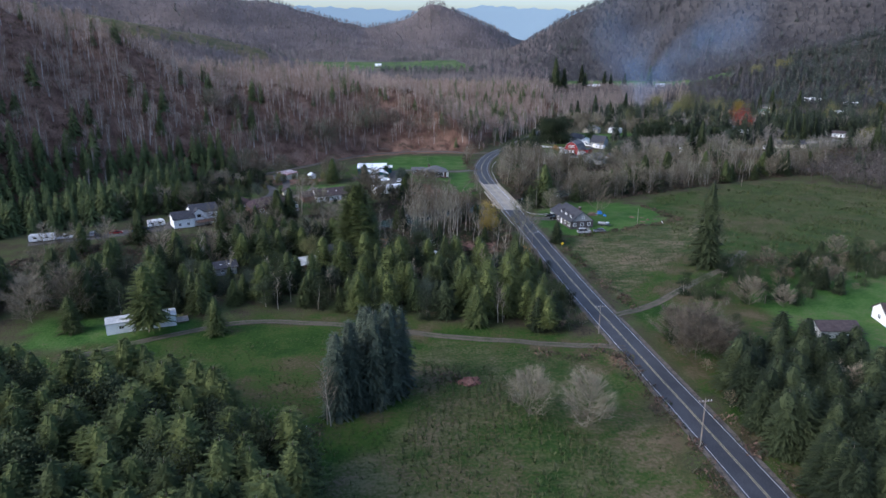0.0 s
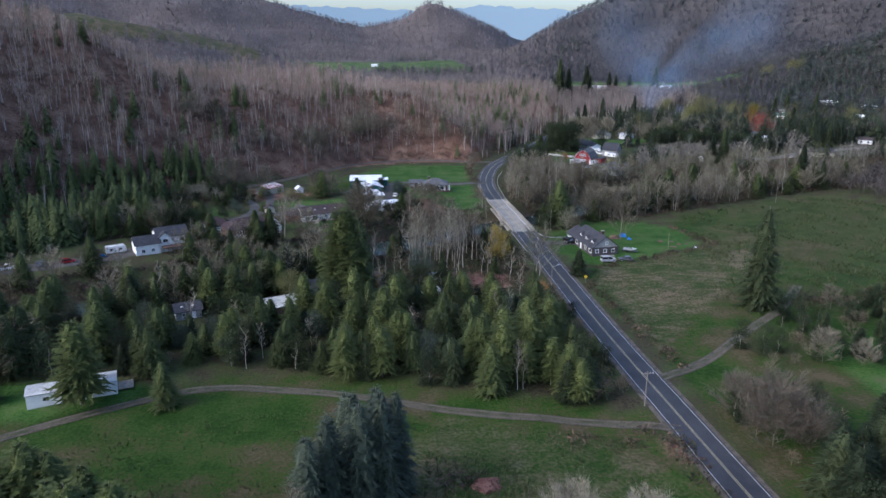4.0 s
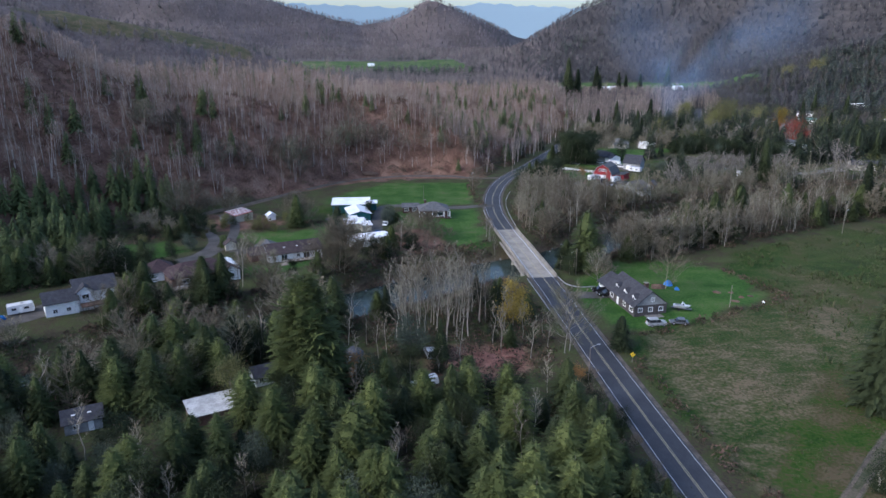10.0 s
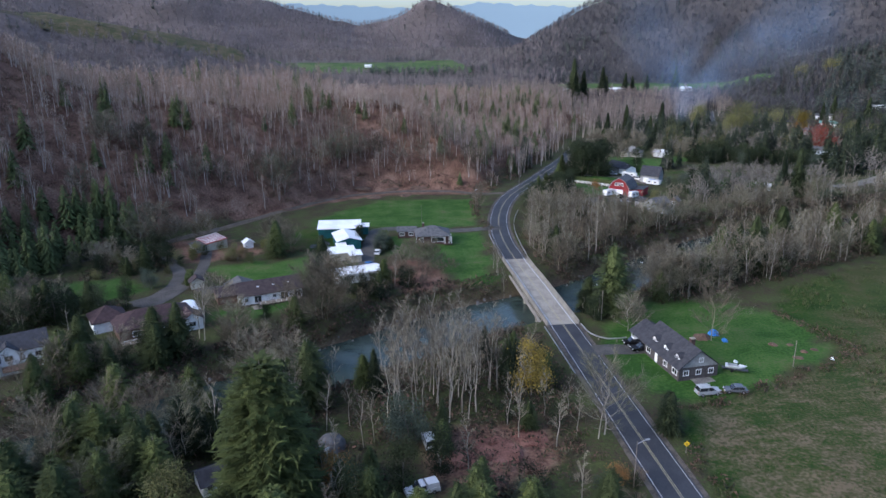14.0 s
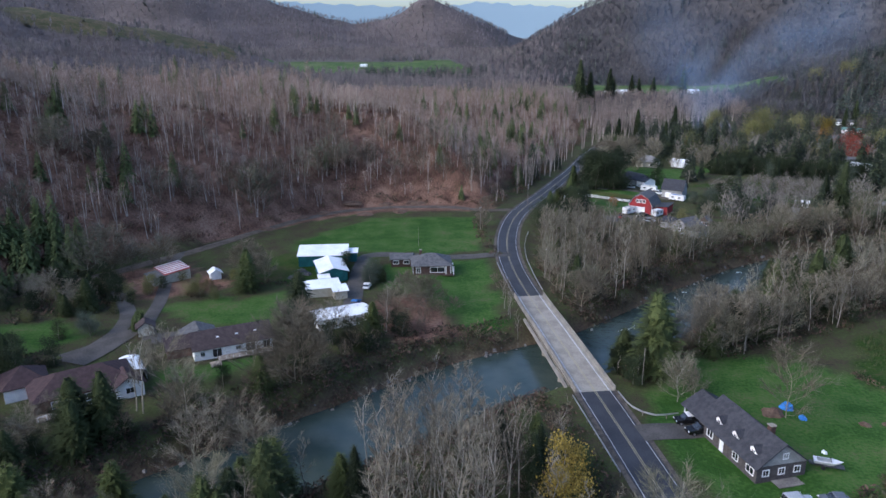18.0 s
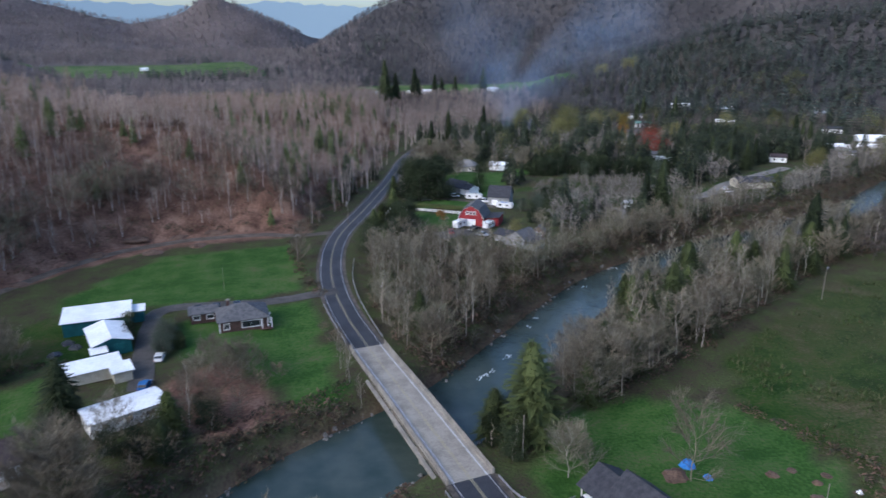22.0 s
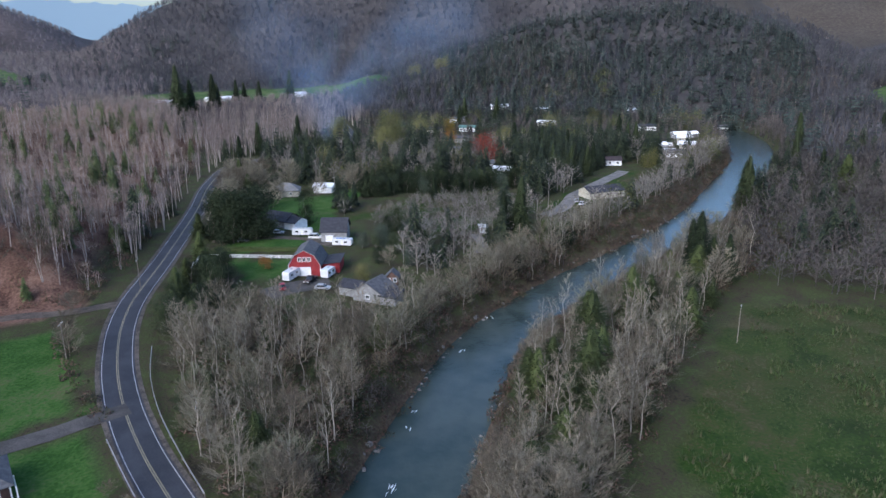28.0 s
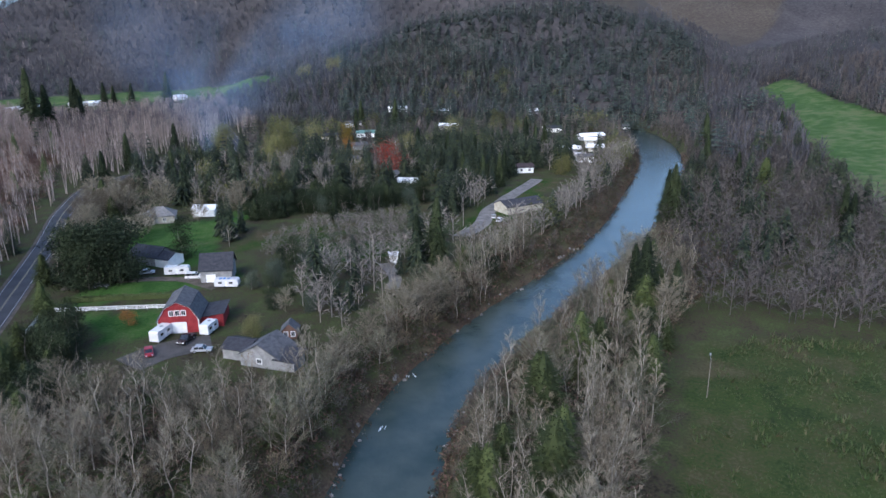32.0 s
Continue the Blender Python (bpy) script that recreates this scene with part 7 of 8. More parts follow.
def rail_fence(pts, label):
    """A white board fence: posts and three boards between each pair."""
    a, b = Vector((*pts[0], 0)), Vector((*pts[1], 0))
    n = int((b - a).length / 2.4)
    ob = thing("rail_fence", Matrix.Translation(a), label, "fence")
    post = Geo().box((0, 0, 0.6), (0.14, 0.14, 1.3)).mesh("post", [M["trim_white"]])
    step = (b - a) / n
    ang = math.degrees(math.atan2(step.y, step.x))
    board = Geo().box((0, 0, 0), (step.length, 0.05, 0.17)).mesh("board", [M["trim_white"]])
    for i in range(n + 1):
        part("post", post, None, ob).location = step * i
        if i < n:
            for z in (0.35, 0.72, 1.08):
                part("board", board, None, ob).matrix_local = Matrix.Translation(step * (i + 0.5) + Vector((0, 0, z))) @ pose(0, 0, 0, 0, 0, ang)


rail_fence([(84.9, 453.2), (106, 435.6)], "white board fence along the barn paddock")
rail_fence([(72.7, 438.0), (82.0, 453.6)], "white board fence beside the road")


# ---------------------------------------------------------------- vehicles
PAINT = {}
for nm, a in (("white", (0.68, 0.68, 0.68)), ("black", (0.012, 0.012, 0.014)), ("silver", (0.36, 0.37, 0.38)), ("blue", (0.012, 0.10, 0.30)), ("red", (0.25, 0.02, 0.025)), ("grey", (0.10, 0.105, 0.115))):
    PAINT[nm] = material("car_paint_" + nm, tuple(c * 0.85 for c in a), a, 1.0, 0.25, spec=0.5)
WHEEL = {}


def vehicle(name, x, y, turn, colour, label, form="car", z=None):
    """A car, pickup, van or truck with body, cabin, glass, wheels and lamps; its nose points along local x."""
    z = float(height(np.array([x]), np.array([y]))[0]) if z is None else z
    ob = thing(name, pose(x, y, z + 0.12, 0, 0, turn), label, "car", "parked vehicles")
    L, W, H = {"car": (4.4, 1.75, 1.42), "pickup": (5.4, 1.95, 1.8), "van": (4.9, 1.95, 1.85), "suv": (4.7, 1.85, 1.75)}[form]
    lo, belt = 0.32, H * 0.56
    body = [(-L / 2, lo), (L / 2 - 0.05, lo), (L / 2, lo + 0.25), (L / 2 - 0.15, belt - 0.12), (L * 0.22, belt), (-L / 2 + 0.08, belt), (-L / 2, belt - 0.2)]
    g = Geo().prism([(a, -W / 2, b) for a, b in body], (0, W, 0))
    bd = part("body", g, PAINT[colour], ob)
    back = {"car": -L * 0.36, "pickup": -L * 0.12, "van": -L * 0.48, "suv": -L * 0.46}[form]
    glass = [(L * 0.24, belt), (L * 0.06, H - 0.1), (back + 0.25, H - 0.1), (back, belt)]
    k = 0.09
    part("cabin_glass", Geo().prism([(a, -W / 2 + k, b) for a, b in glass], (0, W - 2 * k, 0)), M["pane"], ob)
    roof = [(L * 0.07, H - 0.1), (L * 0.03, H), (back + 0.32, H), (back + 0.2, H - 0.1)]
    part("roof", Geo().prism([(a, -W / 2 + k - 0.01, b) for a, b in roof], (0, W - 2 * k + 0.02, 0)), PAINT["white" if label.find("white roof") >= 0 else colour], ob)
    for u in (L * 0.15, -L * 0.1 if form != "pickup" else -L * 0.1, back + 0.12):
        for s in (-1, 1):
            part("pillar", Geo().tube((u + (0.12 if u > 0 else 0), s * (W / 2 - k + 0.005), belt), (u - 0.12 if u > 0 else u + 0.06, s * (W / 2 - k + 0.005), H - 0.08), 0.05, 0.05, 4), PAINT[colour], ob)
    if form == "pickup":
        part("bed", Geo().box((-L * 0.31, 0, belt - 0.02), (L * 0.34, W - 0.3, 0.06)), M["steel_dark"], bd)
    if "wheel" not in WHEEL:
        WHEEL["tyre"] = Geo().tube((0, -0.11, 0), (0, 0.11, 0), 0.34, 0.34, 14).mesh("tyre", [M["rubber"]])
        WHEEL["rim"] = Geo().tube((0, -0.12, 0), (0, 0.12, 0), 0.2, 0.2, 10).mesh("rim", [M["rail_metal"]])
        WHEEL["wheel"] = True
    for sx in (0.31, -0.31):
        for sy in (-1, 1):
            w = part("wheel", WHEEL["tyre"], None, ob)
            w.location = (sx * L, sy * (W / 2 - 0.1), 0.26)
            part("rim", WHEEL["rim"], None, w)
    for s in (-1, 1):
        part("headlight", Geo().box((L / 2 - 0.04, s * W * 0.36, belt - 0.24), (0.1, 0.34, 0.16)), M["lamp_glass"], ob)
        part("tail_light", Geo().box((-L / 2 - 0.005, s * W * 0.42, belt - 0.22), (0.06, 0.18, 0.24)), PAINT["red"], ob)
    if label.find("canopy") >= 0:
        part("canopy", Geo().prism([(a, -W / 2 + 0.08, b) for a, b in ((-L / 2 + 0.05, belt), (-L * 0.13, belt), (-L * 0.13, H), (-L / 2 + 0.2, H))], (0, W - 0.16, 0)), PAINT[colour], ob)
    return ob


def camper(x, y, turn, l, label, h=2.6, stripes=False):
    """A caravan: rounded box body on two wheels, with windows, door and hitch."""
    z = float(height(np.array([x]), np.array([y]))[0])
    ob = thing("camper_trailer", pose(x, y, z + 0.1, 0, 0, turn), label, "trailer", "parked trailers")
    p = [(-l / 2, 0.45), (l / 2 - 0.3, 0.45), (l / 2, 1.0), (l / 2 - 0.15, h - 0.35), (l / 2 - 0.6, h), (-l / 2 + 0.2, h), (-l / 2, h - 0.3)]
    part("body", Geo().prism([(a, -1.15, b) for a, b in p], (0, 2.3, 0)), PAINT["white"], ob)
    for u in (-l * 0.25, l * 0.2):
        for s in (-1, 1):
            part("window", Geo().box((u, s * 1.15, h * 0.62), (1.0, 0.05, 0.55)), M["pane"], ob)
    part("door", Geo().box((0, -1.165, h * 0.5), (0.65, 0.05, 1.5)), M["trim_white"], ob)
    part("roof_vent", Geo().box((0.4, 0, h + 0.08), (0.6, 0.6, 0.16)), M["grey_wall"], ob)
    part("hitch", Geo().tube((l / 2 - 0.1, 0, 0.5), (l / 2 + 1.0, 0, 0.45), 0.07, 0.05, 6), M["steel_dark"], ob)
    if stripes:
        for u in (-1.6, -0.6, 0.6):
            part("stripe", Geo().box((u, -0.2, h + 0.012), (0.8, 1.4, 0.02)), M["tarp_blue"], ob)
    for s in (-1, 1):
        w = part("wheel", Geo().tube((-0.4, s * 1.0, 0.3), (-0.4, s * 1.17, 0.3), 0.36, 0.36, 12), M["rubber"], ob)


vehicle("white_car", -2.3, 339.8, 80, "white", "white hatchback parked beside the hedge")
vehicle("blue_car", -4.9, 327.0, 75, "blue", "bright blue car parked on the tarmac")
vehicle("white_pickup", 6.9, 213.9, 198, "white", "white pickup with a canopy on the grass", "pickup")
vehicle("white_van", 8.6, 227.2, 100, "white", "white van parked under the trees", "van")
vehicle("black_suv", 57.0, 265.4, 180, "black", "black car with a white roof on the drive", "suv")
vehicle("dark_pickup", 58.0, 262.0, 185, "black", "dark pickup truck parked by the house", "pickup")
vehicle("silver_van", 64.0, 241.6, 5, "silver", "silver minivan parked on the lawn", "van")
vehicle("grey_car", 69.4, 241.4, 170, "grey", "grey sedan parked on the lawn")
vehicle("dark_truck", 100.2, 412.2, -145, "black", "dark pickup parked before the barn", "pickup")
vehicle("silver_car", 100.2, 404.8, -40, "silver", "silver car parked in the gravel yard")
vehicle("red_car", 91.4, 411.6, -110, "red", "small red car at the yard edge")
vehicle("dark_car", 100.0, 464.4, -30, "grey", "dark car with pale windows on the grass")
vehicle("white_sedan", 113.6, 466.5, -30, "white", "white car beside the dark-roofed house")
for x in (6.2, 10.6, 15.6):
    vehicle("black_car", x, 365.6, 88, "black", "black car parked behind the bungalow", "suv")
vehicle("white_car", 229.6, 431.6, 20, "white", "white car on the gravel lane")
vehicle("silver_car", 231.6, 436.6, 40, "silver", "silver car on the gravel lane")
vehicle("white_van", 121.5, 452.6, -40, "white", "white van beside the workshop", "van")
vehicle("blue_truck", -96, 253, 40, "blue", "blue pickup in the parking yard", "pickup")
vehicle("red_car", -103, 249, 20, "red", "red car in the parking yard")
vehicle("grey_car", -110, 247, 100, "grey", "grey car in the parking yard", "suv")
vehicle("white_pickup", -118, 243, 20, "white", "white pickup in the parking yard", "pickup")
camper(-124, 240, 15, 8.0, "long white camper in the parking yard")
camper(-92, 258.5, 30, 6.0, "pale camper beside the terrace house")
camper(97.0, 418.0, 35, 6.0, "tall white camper beside the barn", 2.8)
camper(106.4, 413.6, 35, 4.8, "white camper in front of the barn lean-to", 2.7)
camper(119.8, 459.6, -36, 7.0, "white box trailer on the muddy drive")
camper(124.4, 438.6, -46, 6.6, "white camper with blue patches behind the barn", 2.5, True)
camper(383, 508, -30, 8.0, "white camper in the riverside park")
camper(396, 506, 10, 8.0, "white camper in the riverside park")
camper(366, 492, -20, 7.0, "white camper in the riverside park")


# ---------------------------------------------------------------- yard clutter
def boat(x, y, turn):
    ob = thing("motor_boat", pose(x, y, 0.1, 0, 0, turn), "white motor boat on a trailer beside the house", "boat")
    g = Geo()
    top = [(-2.0, -0.8, 1.2), (1.0, -0.8, 1.25), (2.3, 0, 1.4), (1.0, 0.8, 1.25), (-2.0, 0.8, 1.2)]
    low = [(-1.9, -0.45, 0.6), (0.8, -0.4, 0.62), (1.8, 0, 0.9), (0.8, 0.4, 0.62), (-1.9, 0.45, 0.6)]
    g.add(low + top, [(4, 3, 2, 1, 0), (5, 6, 7, 8, 9)] + [(i, (i + 1) % 5, 5 + (i + 1) % 5, 5 + i) for i in range(5)])
    part("hull", g, PAINT["white"], ob)
    part("cockpit", Geo().box((-0.5, 0, 1.26), (2.0, 1.1, 0.1)), M["grey_wall"], ob)
    part("windscreen", Geo().prism([(0.6, -0.62, 1.26), (0.6, 0.62, 1.26), (0.35, 0.55, 1.62), (0.35, -0.55, 1.62)], (0.06, 0, 0)), M["pane"], ob)
    part("trailer_frame", Geo().box((0, 0, 0.45), (5.0, 1.2, 0.12)), M["steel_dark"], ob)
    for s in (-1, 1):
        part("wheel", Geo().tube((-0.6, s * 0.85, 0.3), (-0.6, s * 1.05, 0.3), 0.32, 0.32, 12), M["rubber"], ob)


boat(73.4, 250.0, -25)


def heap(name, x, y, r, h, mat, label, n=26, seed=1):
    """A low uneven pile."""
    q = random.Random(seed)
    z = float(height(np.array([x]), np.array([y]))[0])
    g = Geo()
    rings = [(1.0, 0.0), (0.7, 0.55), (0.35, 0.85)]
    vs = []
    for k, (a, b) in enumerate(rings):
        for i in range(n // 2):
            t = 2 * math.pi * i / (n // 2)
            vs.append((a * r * math.cos(t) * q.uniform(0.75, 1.25), a * r * math.sin(t) * q.uniform(0.75, 1.25), b * h * q.uniform(0.6, 1.3) - (0.2 if k == 0 else 0)))
    vs.append((0, 0, h))
    m = n // 2
    g.add(vs, [(k * m + i, k * m + (i + 1) % m, (k + 1) * m + (i + 1) % m, (k + 1) * m + i) for k in range(2) for i in range(m)] + [(2 * m + i, 2 * m + (i + 1) % m, 3 * m) for i in range(m)])
    ob = new(name, g.mesh(name, [M[mat]]))
    ob.matrix_world = pose(x, y, z, 0, 0, q.uniform(0, 360))
    return tagged(ob, label, "heap")


M["red_earth"] = material("red_earth", (0.11, 0.045, 0.032), (0.20, 0.10, 0.075), 0.4, 0.95, fine=3, bump=0.05)
M["brush"] = material("dead_brush", (0.07, 0.042, 0.030), (0.13, 0.085, 0.06), 0.5, 0.95, fine=4, bump=0.1)
heap("blue_tarp", 77.0, 268.4, 1.2, 1.2, "tarp_blue", "blue tarpaulin over a stack in the yard", seed=3)
heap("blue_tarp", 78.0, 264.6, 0.8, 0.7, "tarp_blue", "crumpled blue tarpaulin on the lawn", seed=4)
heap("wood_mound", 73.6, 267.0, 2.2, 0.9, "brush", "heap of cut wood and scrap under the tree", seed=5)
for i, (x, y, r) in enumerate(((88, 262, 1.2), (93, 258, 0.9))):
    heap("compost_heap", x, y, r, 0.5, "brush", "heap of brown compost in the vegetable plot", seed=10 + i)
for i, (x, y, r) in enumerate(((-30, 421, 4.0), (-22, 427, 3.5), (-12, 440, 5), (2, 441, 4), (14, 443, 5), (-6, 424, 3.5), (8, 427, 3), (-40, 404, 3))):
    heap("brush_mound", x, y, r, 0.8, "brush", "low heap of reddish dead brush", seed=30 + i)
for i, (x, y, r) in enumerate(((20, 224, 5.0), (26, 229, 4.0), (14, 222, 3.0))):
    heap("leaf_drift", x, y, r, 0.35, "red_earth", "drift of red-brown leaves under the alders", seed=50 + i)
for i, (x, y) in enumerate(((-14, 341), (-20, 353), (-24, 350), (-22, 356))):
    heap("scrap_mound", x, y, 1.6, 0.8, "steel_dark", "heap of dark scrap beside the sheds", seed=60 + i)


for i, (x, y, r, h) in enumerate(((90, 255, 1.3, 0.25), (96, 259, 1.1, 0.2), (92, 262, 1.0, 0.2))):
    heap("garden_bed", x, y, r, h, "brush", "bare red-brown vegetable bed in the yard", seed=80 + i)
for i, (x, y) in enumerate(((97, 254), (75.5, 254))):
    heap("white_tarp", x, y, 0.5, 0.5, "roof_white", "crumpled white plastic sheet on the lawn", seed=90 + i)
for i, (x, y) in enumerate(((-19.5, 113), (-19.3, 109.5))):
    heap("white_tarp", x, y, 0.6, 0.4, "roof_white", "crumpled white plastic sheet in the meadow", seed=96 + i)
heap("dead_bracken", 11.5, 128.5, 2.6, 0.7, "red_earth", "patch of rust-red dead bracken in the meadow", seed=98)


def clipped_hedge(x, y, turn, l, w, h, label):
    q = random.Random(int(x * 7 + y))
    g = Geo()
    for _ in range(int(l * w * h * 26)):
        a, b, c = q.uniform(-l / 2, l / 2), q.uniform(-w / 2, w / 2), q.uniform(0, h)
        s = q.choice((0, 1, 2))
        if s == 0:
            b = math.copysign(w / 2, b) * q.uniform(0.85, 1.05)
        elif s == 1:
            c = h * q.uniform(0.9, 1.06)
        else:
            a = math.copysign(l / 2, a) * q.uniform(0.92, 1.03)
        o = Vector((a, b, c))
        u = Vector((q.gauss(0, 1), q.gauss(0, 1), q.gauss(0, 1))).normalized()
        v = u.orthogonal().normalized()
        k = q.uniform(0.14, 0.28)
        g.add((o - v * k, o + u * k, o + v * k, o - u * k), [(0, 1, 2, 3)])
    g.box((0, 0, h * 0.46), (l * 0.9, w * 0.84, h * 0.9))
    ob = new("hedge", g.mesh("hedge", [M["needle"]]))
    ob.matrix_world = pose(x, y, 0, 0, 0, turn)
    return tagged(ob, label, "hedge")


clipped_hedge(-0.6, 354.5, 92, 9.0, 2.4, 2.6, "clipped dark green hedge beside the driveway")
clipped_hedge(0.8, 346.0, 100, 5.0, 3.4, 2.4, "square clipped evergreen hedge by the bungalow lawn")
clipped_hedge(-55.5, 316.0, 100, 7.0, 1.6, 2.8, "tall dark green hedge between the lanes")
clipped_hedge(101, 449.6, -38, 30.0, 1.2, 1.3, "low dark hedge behind the white fence")


# ---------------------------------------------------------------- river stones and foam
M["foam"] = material("foam", (0.5, 0.54, 0.55), (0.8, 0.82, 0.82), 3.0, 0.6)
M["stone"] = material("river_stone", (0.10, 0.095, 0.09), (0.22, 0.21, 0.2), 2.0, 0.8)


def river_details():
    q = random.Random(5)
    g, s = Geo(), Geo()
    spots = [(62, 316), (63.5, 317), (66, 318.5), (71, 323), (72, 324.2), (84, 337.5), (88.5, 342), (113, 359), (131, 370.5)]
    for cx, cy in spots:
        for _ in range(4):
            x, y = cx + q.gauss(0, 0.55), cy + q.gauss(0, 0.55)
            a, ln, wd = 0.72 + q.gauss(0, 0.25), q.uniform(0.25, 1.0), q.uniform(0.04, 0.13)
            n = 9
            ring = []
            for i in range(n):
                u, v = ln * q.uniform(0.6, 1.1) * math.cos(6.28 * i / n), wd * q.uniform(0.5, 1.5) * math.sin(6.28 * i / n)
                ring.append((x + u * math.cos(a) - v * math.sin(a), y + u * math.sin(a) + v * math.cos(a), WATER + 0.03))
            g.add(ring + [(x, y, WATER + 0.09)], [(i, (i + 1) % n, n) for i in range(n)])
    d = np.gradient(RIVER[:, :2], axis=0)
    d /= np.linalg.norm(d, axis=1)[:, None]
    for i in range(len(RIVER)):
        if not -40 < RIVER[i, 0] < 260:
            continue
        for side in (-1, 1):
            for _ in range(q.choice((0, 0, 1, 1, 4))):
                o = RIVER[i, :2] + np.array([d[i, 1], -d[i, 0]]) * side * (RIVER[i, 2] + q.uniform(-0.2, 2.2)) + d[i] * q.uniform(-1.5, 1.5)
                r = q.uniform(0.2, 0.7)
                z = float(max(WATER - 0.1, height(o[:1], o[1:])[0]))
                s.box((o[0], o[1], z + r * 0.2), (r * 1.6, r * 1.2, r), q.uniform(0, 180), taper=0.6)
    tagged(new("river_foam", g.mesh("river_foam", [M["foam"]])), "white foam where the river runs over stones", "foam", kind="stuff")
    tagged(new("river_stones", s.mesh("river_stones", [M["stone"]])), "grey stones along the water's edge", "stones", kind="stuff")


river_details()


# ---------------------------------------------------------------- planting
def bank_scrub():
    """Reddish brush along the river banks and the field edges."""
    d = np.gradient(RIVER[:, :2], axis=0)
    d /= np.linalg.norm(d, axis=1)[:, None]
    nrm = np.stack([d[:, 1], -d[:, 0]], 1)
    pts = []
    for i in range(len(RIVER)):
        if -130 < RIVER[i, 0] < 420:
            for side in (-1, 1):
                for _ in range(7):
                    p = RIVER[i, :2] + nrm[i] * side * (RIVER[i, 2] + nrg.uniform(-0.3, 9.0)) + d[i] * nrg.uniform(-1.6, 1.6)
                    if not (33 < p[0] < 53 and 270 < p[1] < 335):
                        pts.append(p)
    for line in ([(55, 236), (66, 239), (78, 243), (92, 250), (105, 257), (101, 270), (98, 281)], [(57, 168), (54, 195), (52.5, 222)], [(47, 60), (46.5, 100), (45, 140), (38, 139), (30, 142)], [(5, 131), (7, 129), (9, 131), (11, 128.5), (8, 130)], [(-18, 112), (-19, 108), (-17, 105)], [(58, 60), (57.5, 110)],
                 [(-50, 336), (-40, 344), (-22, 344)], [(36, 366), (36, 400), (40, 424)], [(-20, 446), (20, 442), (46, 436)], [(93, 200), (120, 206), (160, 212), (230, 226)]):
        for p in curve_through(line, 1.6):
            pts.append(p[:2] + nrg.uniform(-1.3, 1.3, 2))
    pts = np.array(pts)
    wood("bank_scrub", UNDER, plant(*pts.T, 5, 0.5, 1.4), [M["bramble"], M["dead_stems"]], "low reddish-brown brush along banks and field edges", "scrub")


bank_scrub()
hill_woods()
far_woods()
undergrowth()
single_trees()
hill_foot_trees()
village_woods()
for kind in (FIR, LIGHT, CEDAR, PINE, BLUE, ALDER, MAPLE, MOSSY, DENSE, BUSH):
    if kind.rest:
        wood(kind.name + "_grove", kind.shapes, kind.rest, list(kind.mats), kind.label.replace(" tree", "") + ", many together in a grove", "grove")


def grass_tufts():
    """Tussocks of rough grass in the meadows."""
    t, c = Geo(), Geo()
    forms = []
    for _ in range(5):
        t, c = Geo(), Geo()
        for k in range(8):
            a = rng.uniform(0, 6.28)
            g = t if k < 5 else c
            g.sliver((0.1 * math.cos(a), 0.1 * math.sin(a), -0.05), (0.5 * math.cos(a), 0.5 * math.sin(a), rng.uniform(0.35, 0.8)), 0.09, (math.sin(a), -math.cos(a), 0))
        forms.append(arrays(t, c))
    x1, y1 = scatter([(-60, 60), (-58, 148), (-20, 154), (44, 141), (47, 60)], 0.95, lawns=False, clear_road=6)
    x2, y2 = scatter([(57, 168), (53, 225), (56, 236), (78, 242), (104, 256), (98, 280), (110, 298), (160, 320), (180, 328), (203, 310), (220, 284), (228, 200), (140, 190), (95, 198)], 0.95, lawns=False, clear_road=6)
    x, y = np.concatenate([x1, x2]), np.concatenate([y1, y2])
    ok = ripple(x, y, 7.0, 9) + nrg.uniform(-0.7, 0.7, len(x)) > 0.05
    gx, gy = np.meshgrid(np.arange(-6, 34, 1.55), np.arange(84, 139, 0.75))
    px = (gx + 0.10 * (gy - 110) + nrg.uniform(-0.22, 0.22, gx.shape)).ravel()
    py = (gy + nrg.uniform(-0.3, 0.3, gx.shape)).ravel()
    on = (ripple(px, py, 11.0, 4) + nrg.uniform(-0.6, 0.6, len(px)) > -0.25) & inside([(-6, 84), (-2, 106), (2, 138), (16, 136), (20, 122), (34, 100), (34, 84)], px, py)
    cx, cy = scatter([(100, 200), (60, 240), (104, 262), (110, 298), (160, 320), (196, 326), (222, 284), (228, 205)], 1.5, clear_road=8, lawns=False)
    big = (ripple(cx, cy, 9.0, 12) + 0.7 * ripple(cx, cy, 4.0, 13) + nrg.uniform(-0.5, 0.5, len(cx)) > 0.3) & (cx > 96 + 0.2 * (cy - 240))
    m_dry = material("dry_grass", (0.050, 0.050, 0.022), (0.088, 0.080, 0.040), 0.1, 0.9, fine=1.0, per_island=0.4)
    m_green = material("green_grass", (0.028, 0.050, 0.012), (0.052, 0.074, 0.022), 0.1, 0.9, fine=1.0, per_island=0.4)
    wood("meadow_tussocks", forms, np.concatenate([plant(x[ok], y[ok], 5, 0.4, 0.95), plant(px[on], py[on], 5, 0.8, 1.5), plant(cx[big], cy[big], 5, 1.0, 2.1)]), [m_green, m_dry], "tussocks of rough green and dry grass", "grass")


grass_tufts()


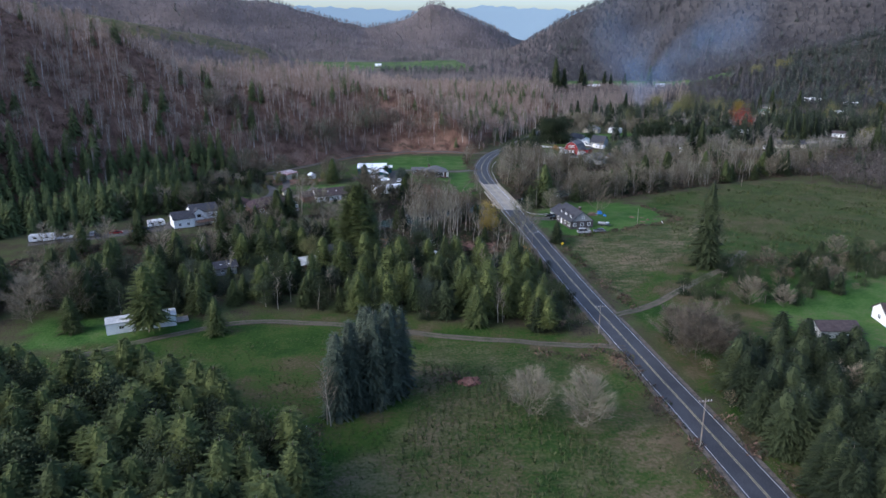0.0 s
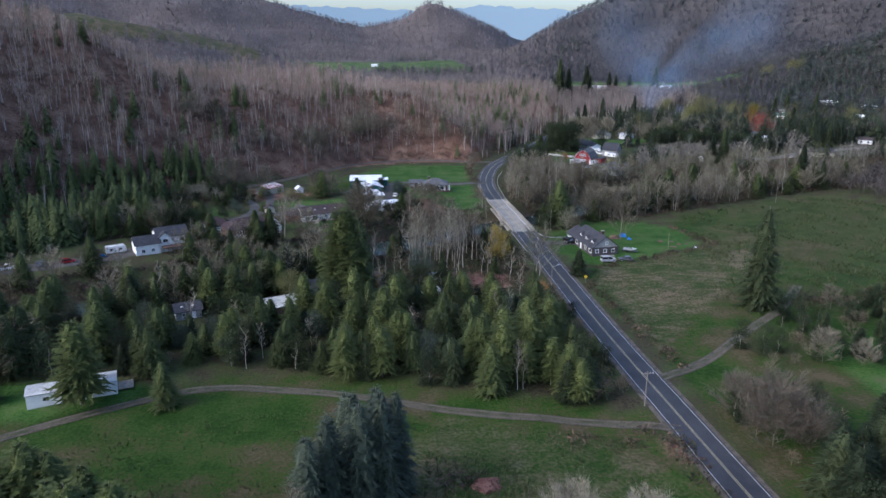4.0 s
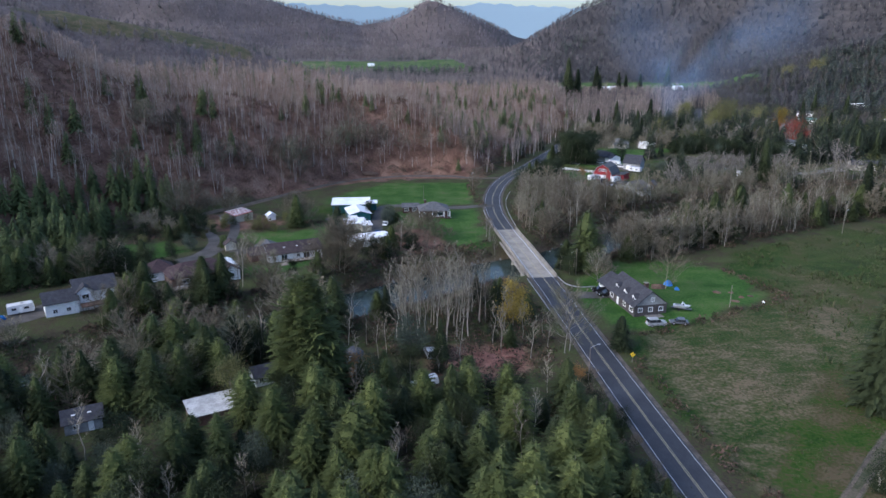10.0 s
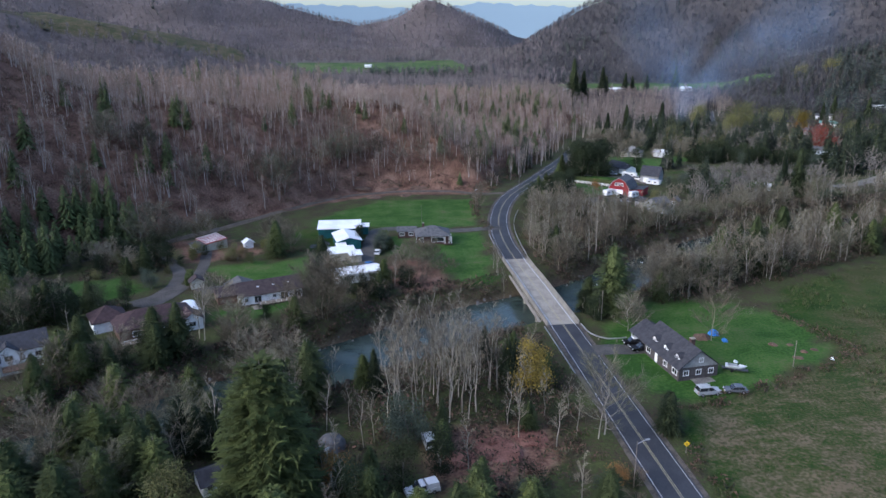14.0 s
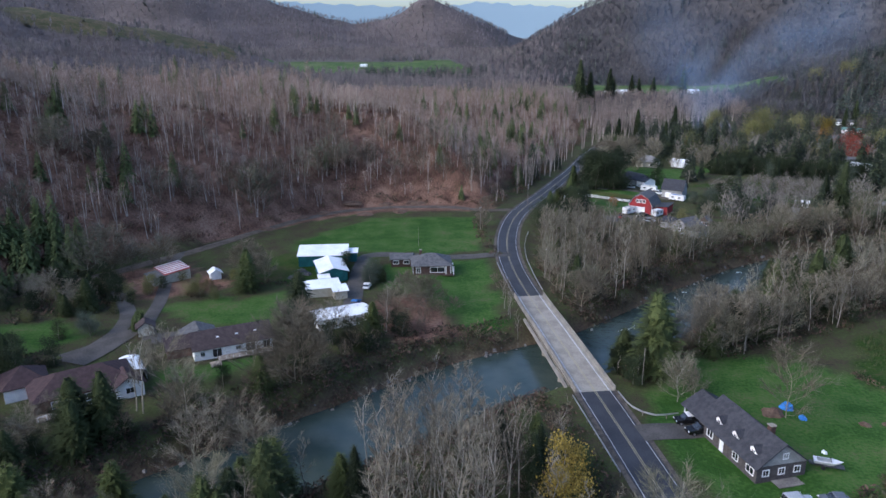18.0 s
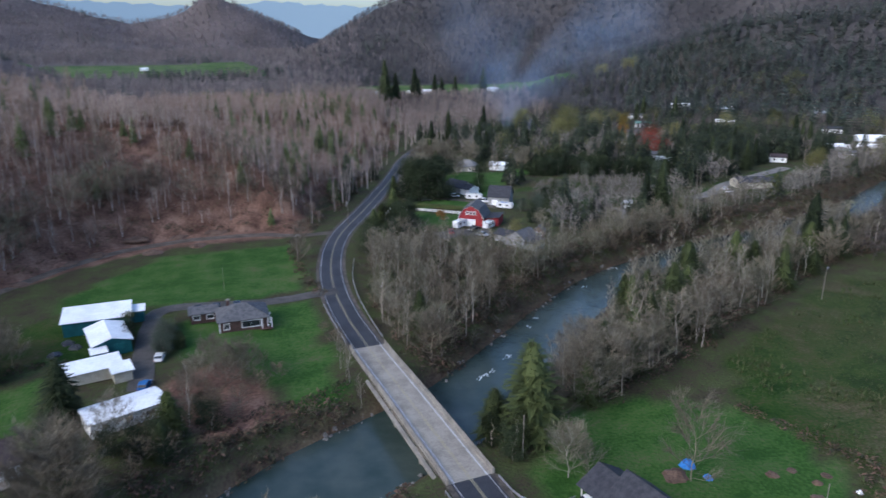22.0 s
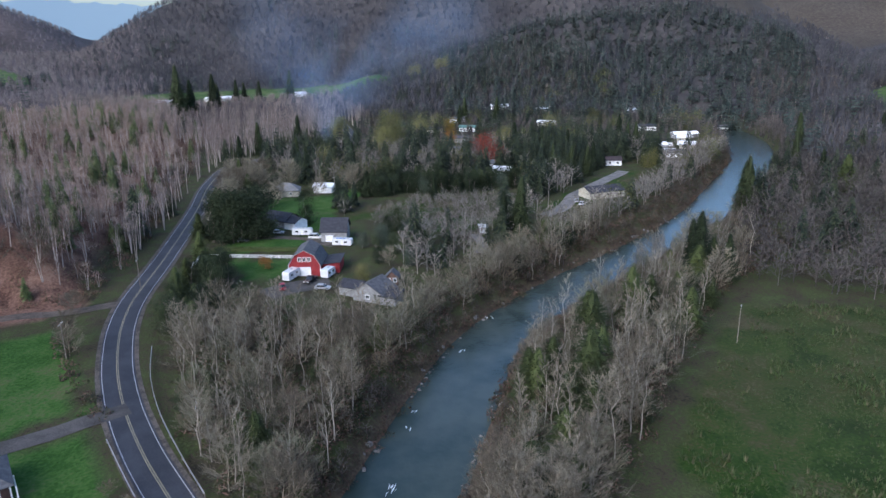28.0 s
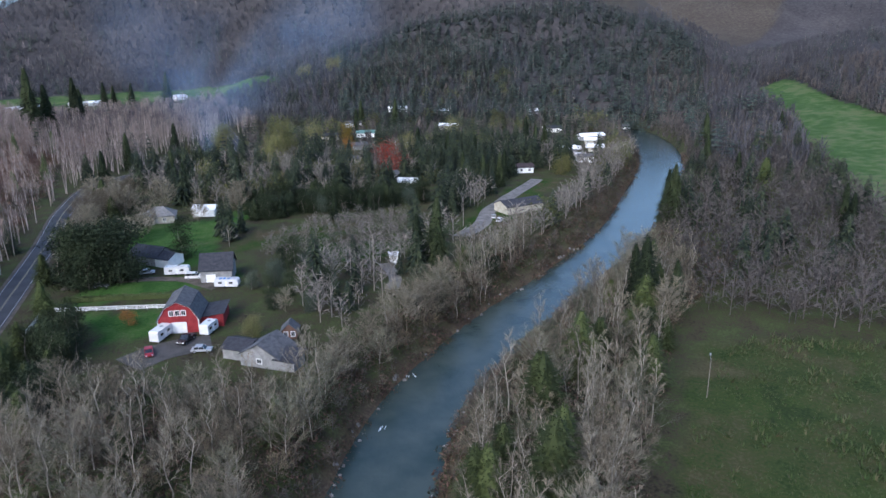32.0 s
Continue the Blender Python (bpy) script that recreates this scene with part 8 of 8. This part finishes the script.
def smoke():
    """Thin blue chimney smoke: a column that splits into two drifting plumes, and the haze that it leaves."""
    me = bpy.data.meshes.new("smoke")
    vs, fs, uv = [], [], []
    e, back = Vector((0.87, -0.5, 0)), Vector((0.5, 0.87, 0))
    base = Vector((205, 606, 2))
    # along the valley, up and half width, for each plume; then its depth behind the first
    plumes = [([(0, 0, 3), (-2, 14, 8), (-6, 28, 15), (-13, 48, 27), (-18, 76, 42), (-8, 118, 60)], (0, 7)),
              ([(0, 0, 2), (-1, 15, 6), (8, 28, 12), (30, 46, 21), (60, 68, 33), (105, 104, 52)], (3, 9, 14))]
    m_ = 12
    for pts, depths in plumes:
        line = curve_through(pts, 3.0)
        tan = np.gradient(line[:, :2], axis=0)
        tan /= np.linalg.norm(tan, axis=1)[:, None]
        for deep in depths:
            k, n = len(vs), len(line) - 1
            for a in range(n + 1):
                f = a / n
                c = base + e * line[a, 0] + Vector((0, 0, line[a, 1])) + back * (deep * (0.2 + f))
                side = e * -tan[a, 1] + Vector((0, 0, tan[a, 0]))
                for b in range(m_ + 1):
                    g = 2 * b / m_ - 1
                    vs.append(c + side * line[a, 2] * g + back * (0.25 * line[a, 2] * math.sin(2.5 * g + deep + 5 * f)))
                    uv.append((f, 0.5 + 0.5 * g))
            w_ = m_ + 1
            fs += [(k + a * w_ + b, k + a * w_ + b + 1, k + (a + 1) * w_ + b + 1, k + (a + 1) * w_ + b) for a in range(n) for b in range(m_)]
    me.from_pydata([v for v in vs], [], fs)
    lay = me.uv_layers.new(name="puff")
    for loop in me.loops:
        lay.data[loop.index].uv = uv[loop.vertex_index]
    m = bpy.data.materials.new("smoke")
    m.use_nodes = True
    n, l = m.node_tree.nodes, m.node_tree.links
    out = n["Material Output"]
    n.remove(n["Principled BSDF"])
    co = n.new("ShaderNodeUVMap")
    co.uv_map = "puff"
    xy = n.new("ShaderNodeSeparateXYZ")
    l.new(co.outputs[0], xy.inputs[0])

    def bell(out_, lo, peak, hi, top):
        up, down = n.new("ShaderNodeMapRange"), n.new("ShaderNodeMapRange")
        for q_, e0, e1 in ((up, lo, peak), (down, hi, peak)):
            q_.interpolation_type = "SMOOTHSTEP"
            q_.inputs["From Min"].default_value, q_.inputs["From Max"].default_value = e0, e1
            l.new(out_, q_.inputs["Value"])
        pr = n.new("ShaderNodeMath")
        pr.operation = "MULTIPLY"
        l.new(up.outputs[0], pr.inputs[0])
        l.new(down.outputs[0], pr.inputs[1])
        sc = n.new("ShaderNodeMath")
        sc.operation = "MULTIPLY"
        sc.inputs[1].default_value = top
        l.new(pr.outputs[0], sc.inputs[0])
        return sc
    across, along = bell(xy.outputs[1], 0.0, 0.5, 1.0, 0.15), bell(xy.outputs[0], -0.02, 0.25, 1.0, 1.0)
    r = n.new("ShaderNodeMath")
    r.operation = "MULTIPLY"
    l.new(across.outputs[0], r.inputs[0])
    l.new(along.outputs[0], r.inputs[1])
    geo, nz = n.new("ShaderNodeNewGeometry"), n.new("ShaderNodeTexNoise")
    nz.inputs["Scale"].default_value, nz.inputs["Detail"].default_value = 0.03, 5.0
    l.new(geo.outputs["Position"], nz.inputs["Vector"])
    nr = n.new("ShaderNodeMapRange")
    nr.inputs["From Min"].default_value, nr.inputs["From Max"].default_value = 0.26, 0.78
    l.new(nz.outputs["Fac"], nr.inputs["Value"])
    mul = n.new("ShaderNodeMath")
    mul.operation = "MULTIPLY"
    l.new(r.outputs[0], mul.inputs[0])
    l.new(nr.outputs[0], mul.inputs[1])
    tr, df, mx = n.new("ShaderNodeBsdfTransparent"), n.new("ShaderNodeBsdfDiffuse"), n.new("ShaderNodeMixShader")
    df.inputs["Color"].default_value = (0.24, 0.42, 0.72, 1)
    l.new(mul.outputs[0], mx.inputs[0])
    l.new(tr.outputs[0], mx.inputs[1])
    l.new(df.outputs[0], mx.inputs[2])
    l.new(mx.outputs[0], out.inputs["Surface"])
    me.materials.append(m)
    ob = tagged(new("smoke", me), "thin blue chimney smoke drifting up the valley", "smoke", kind="stuff")
    ob.visible_shadow = False


smoke()
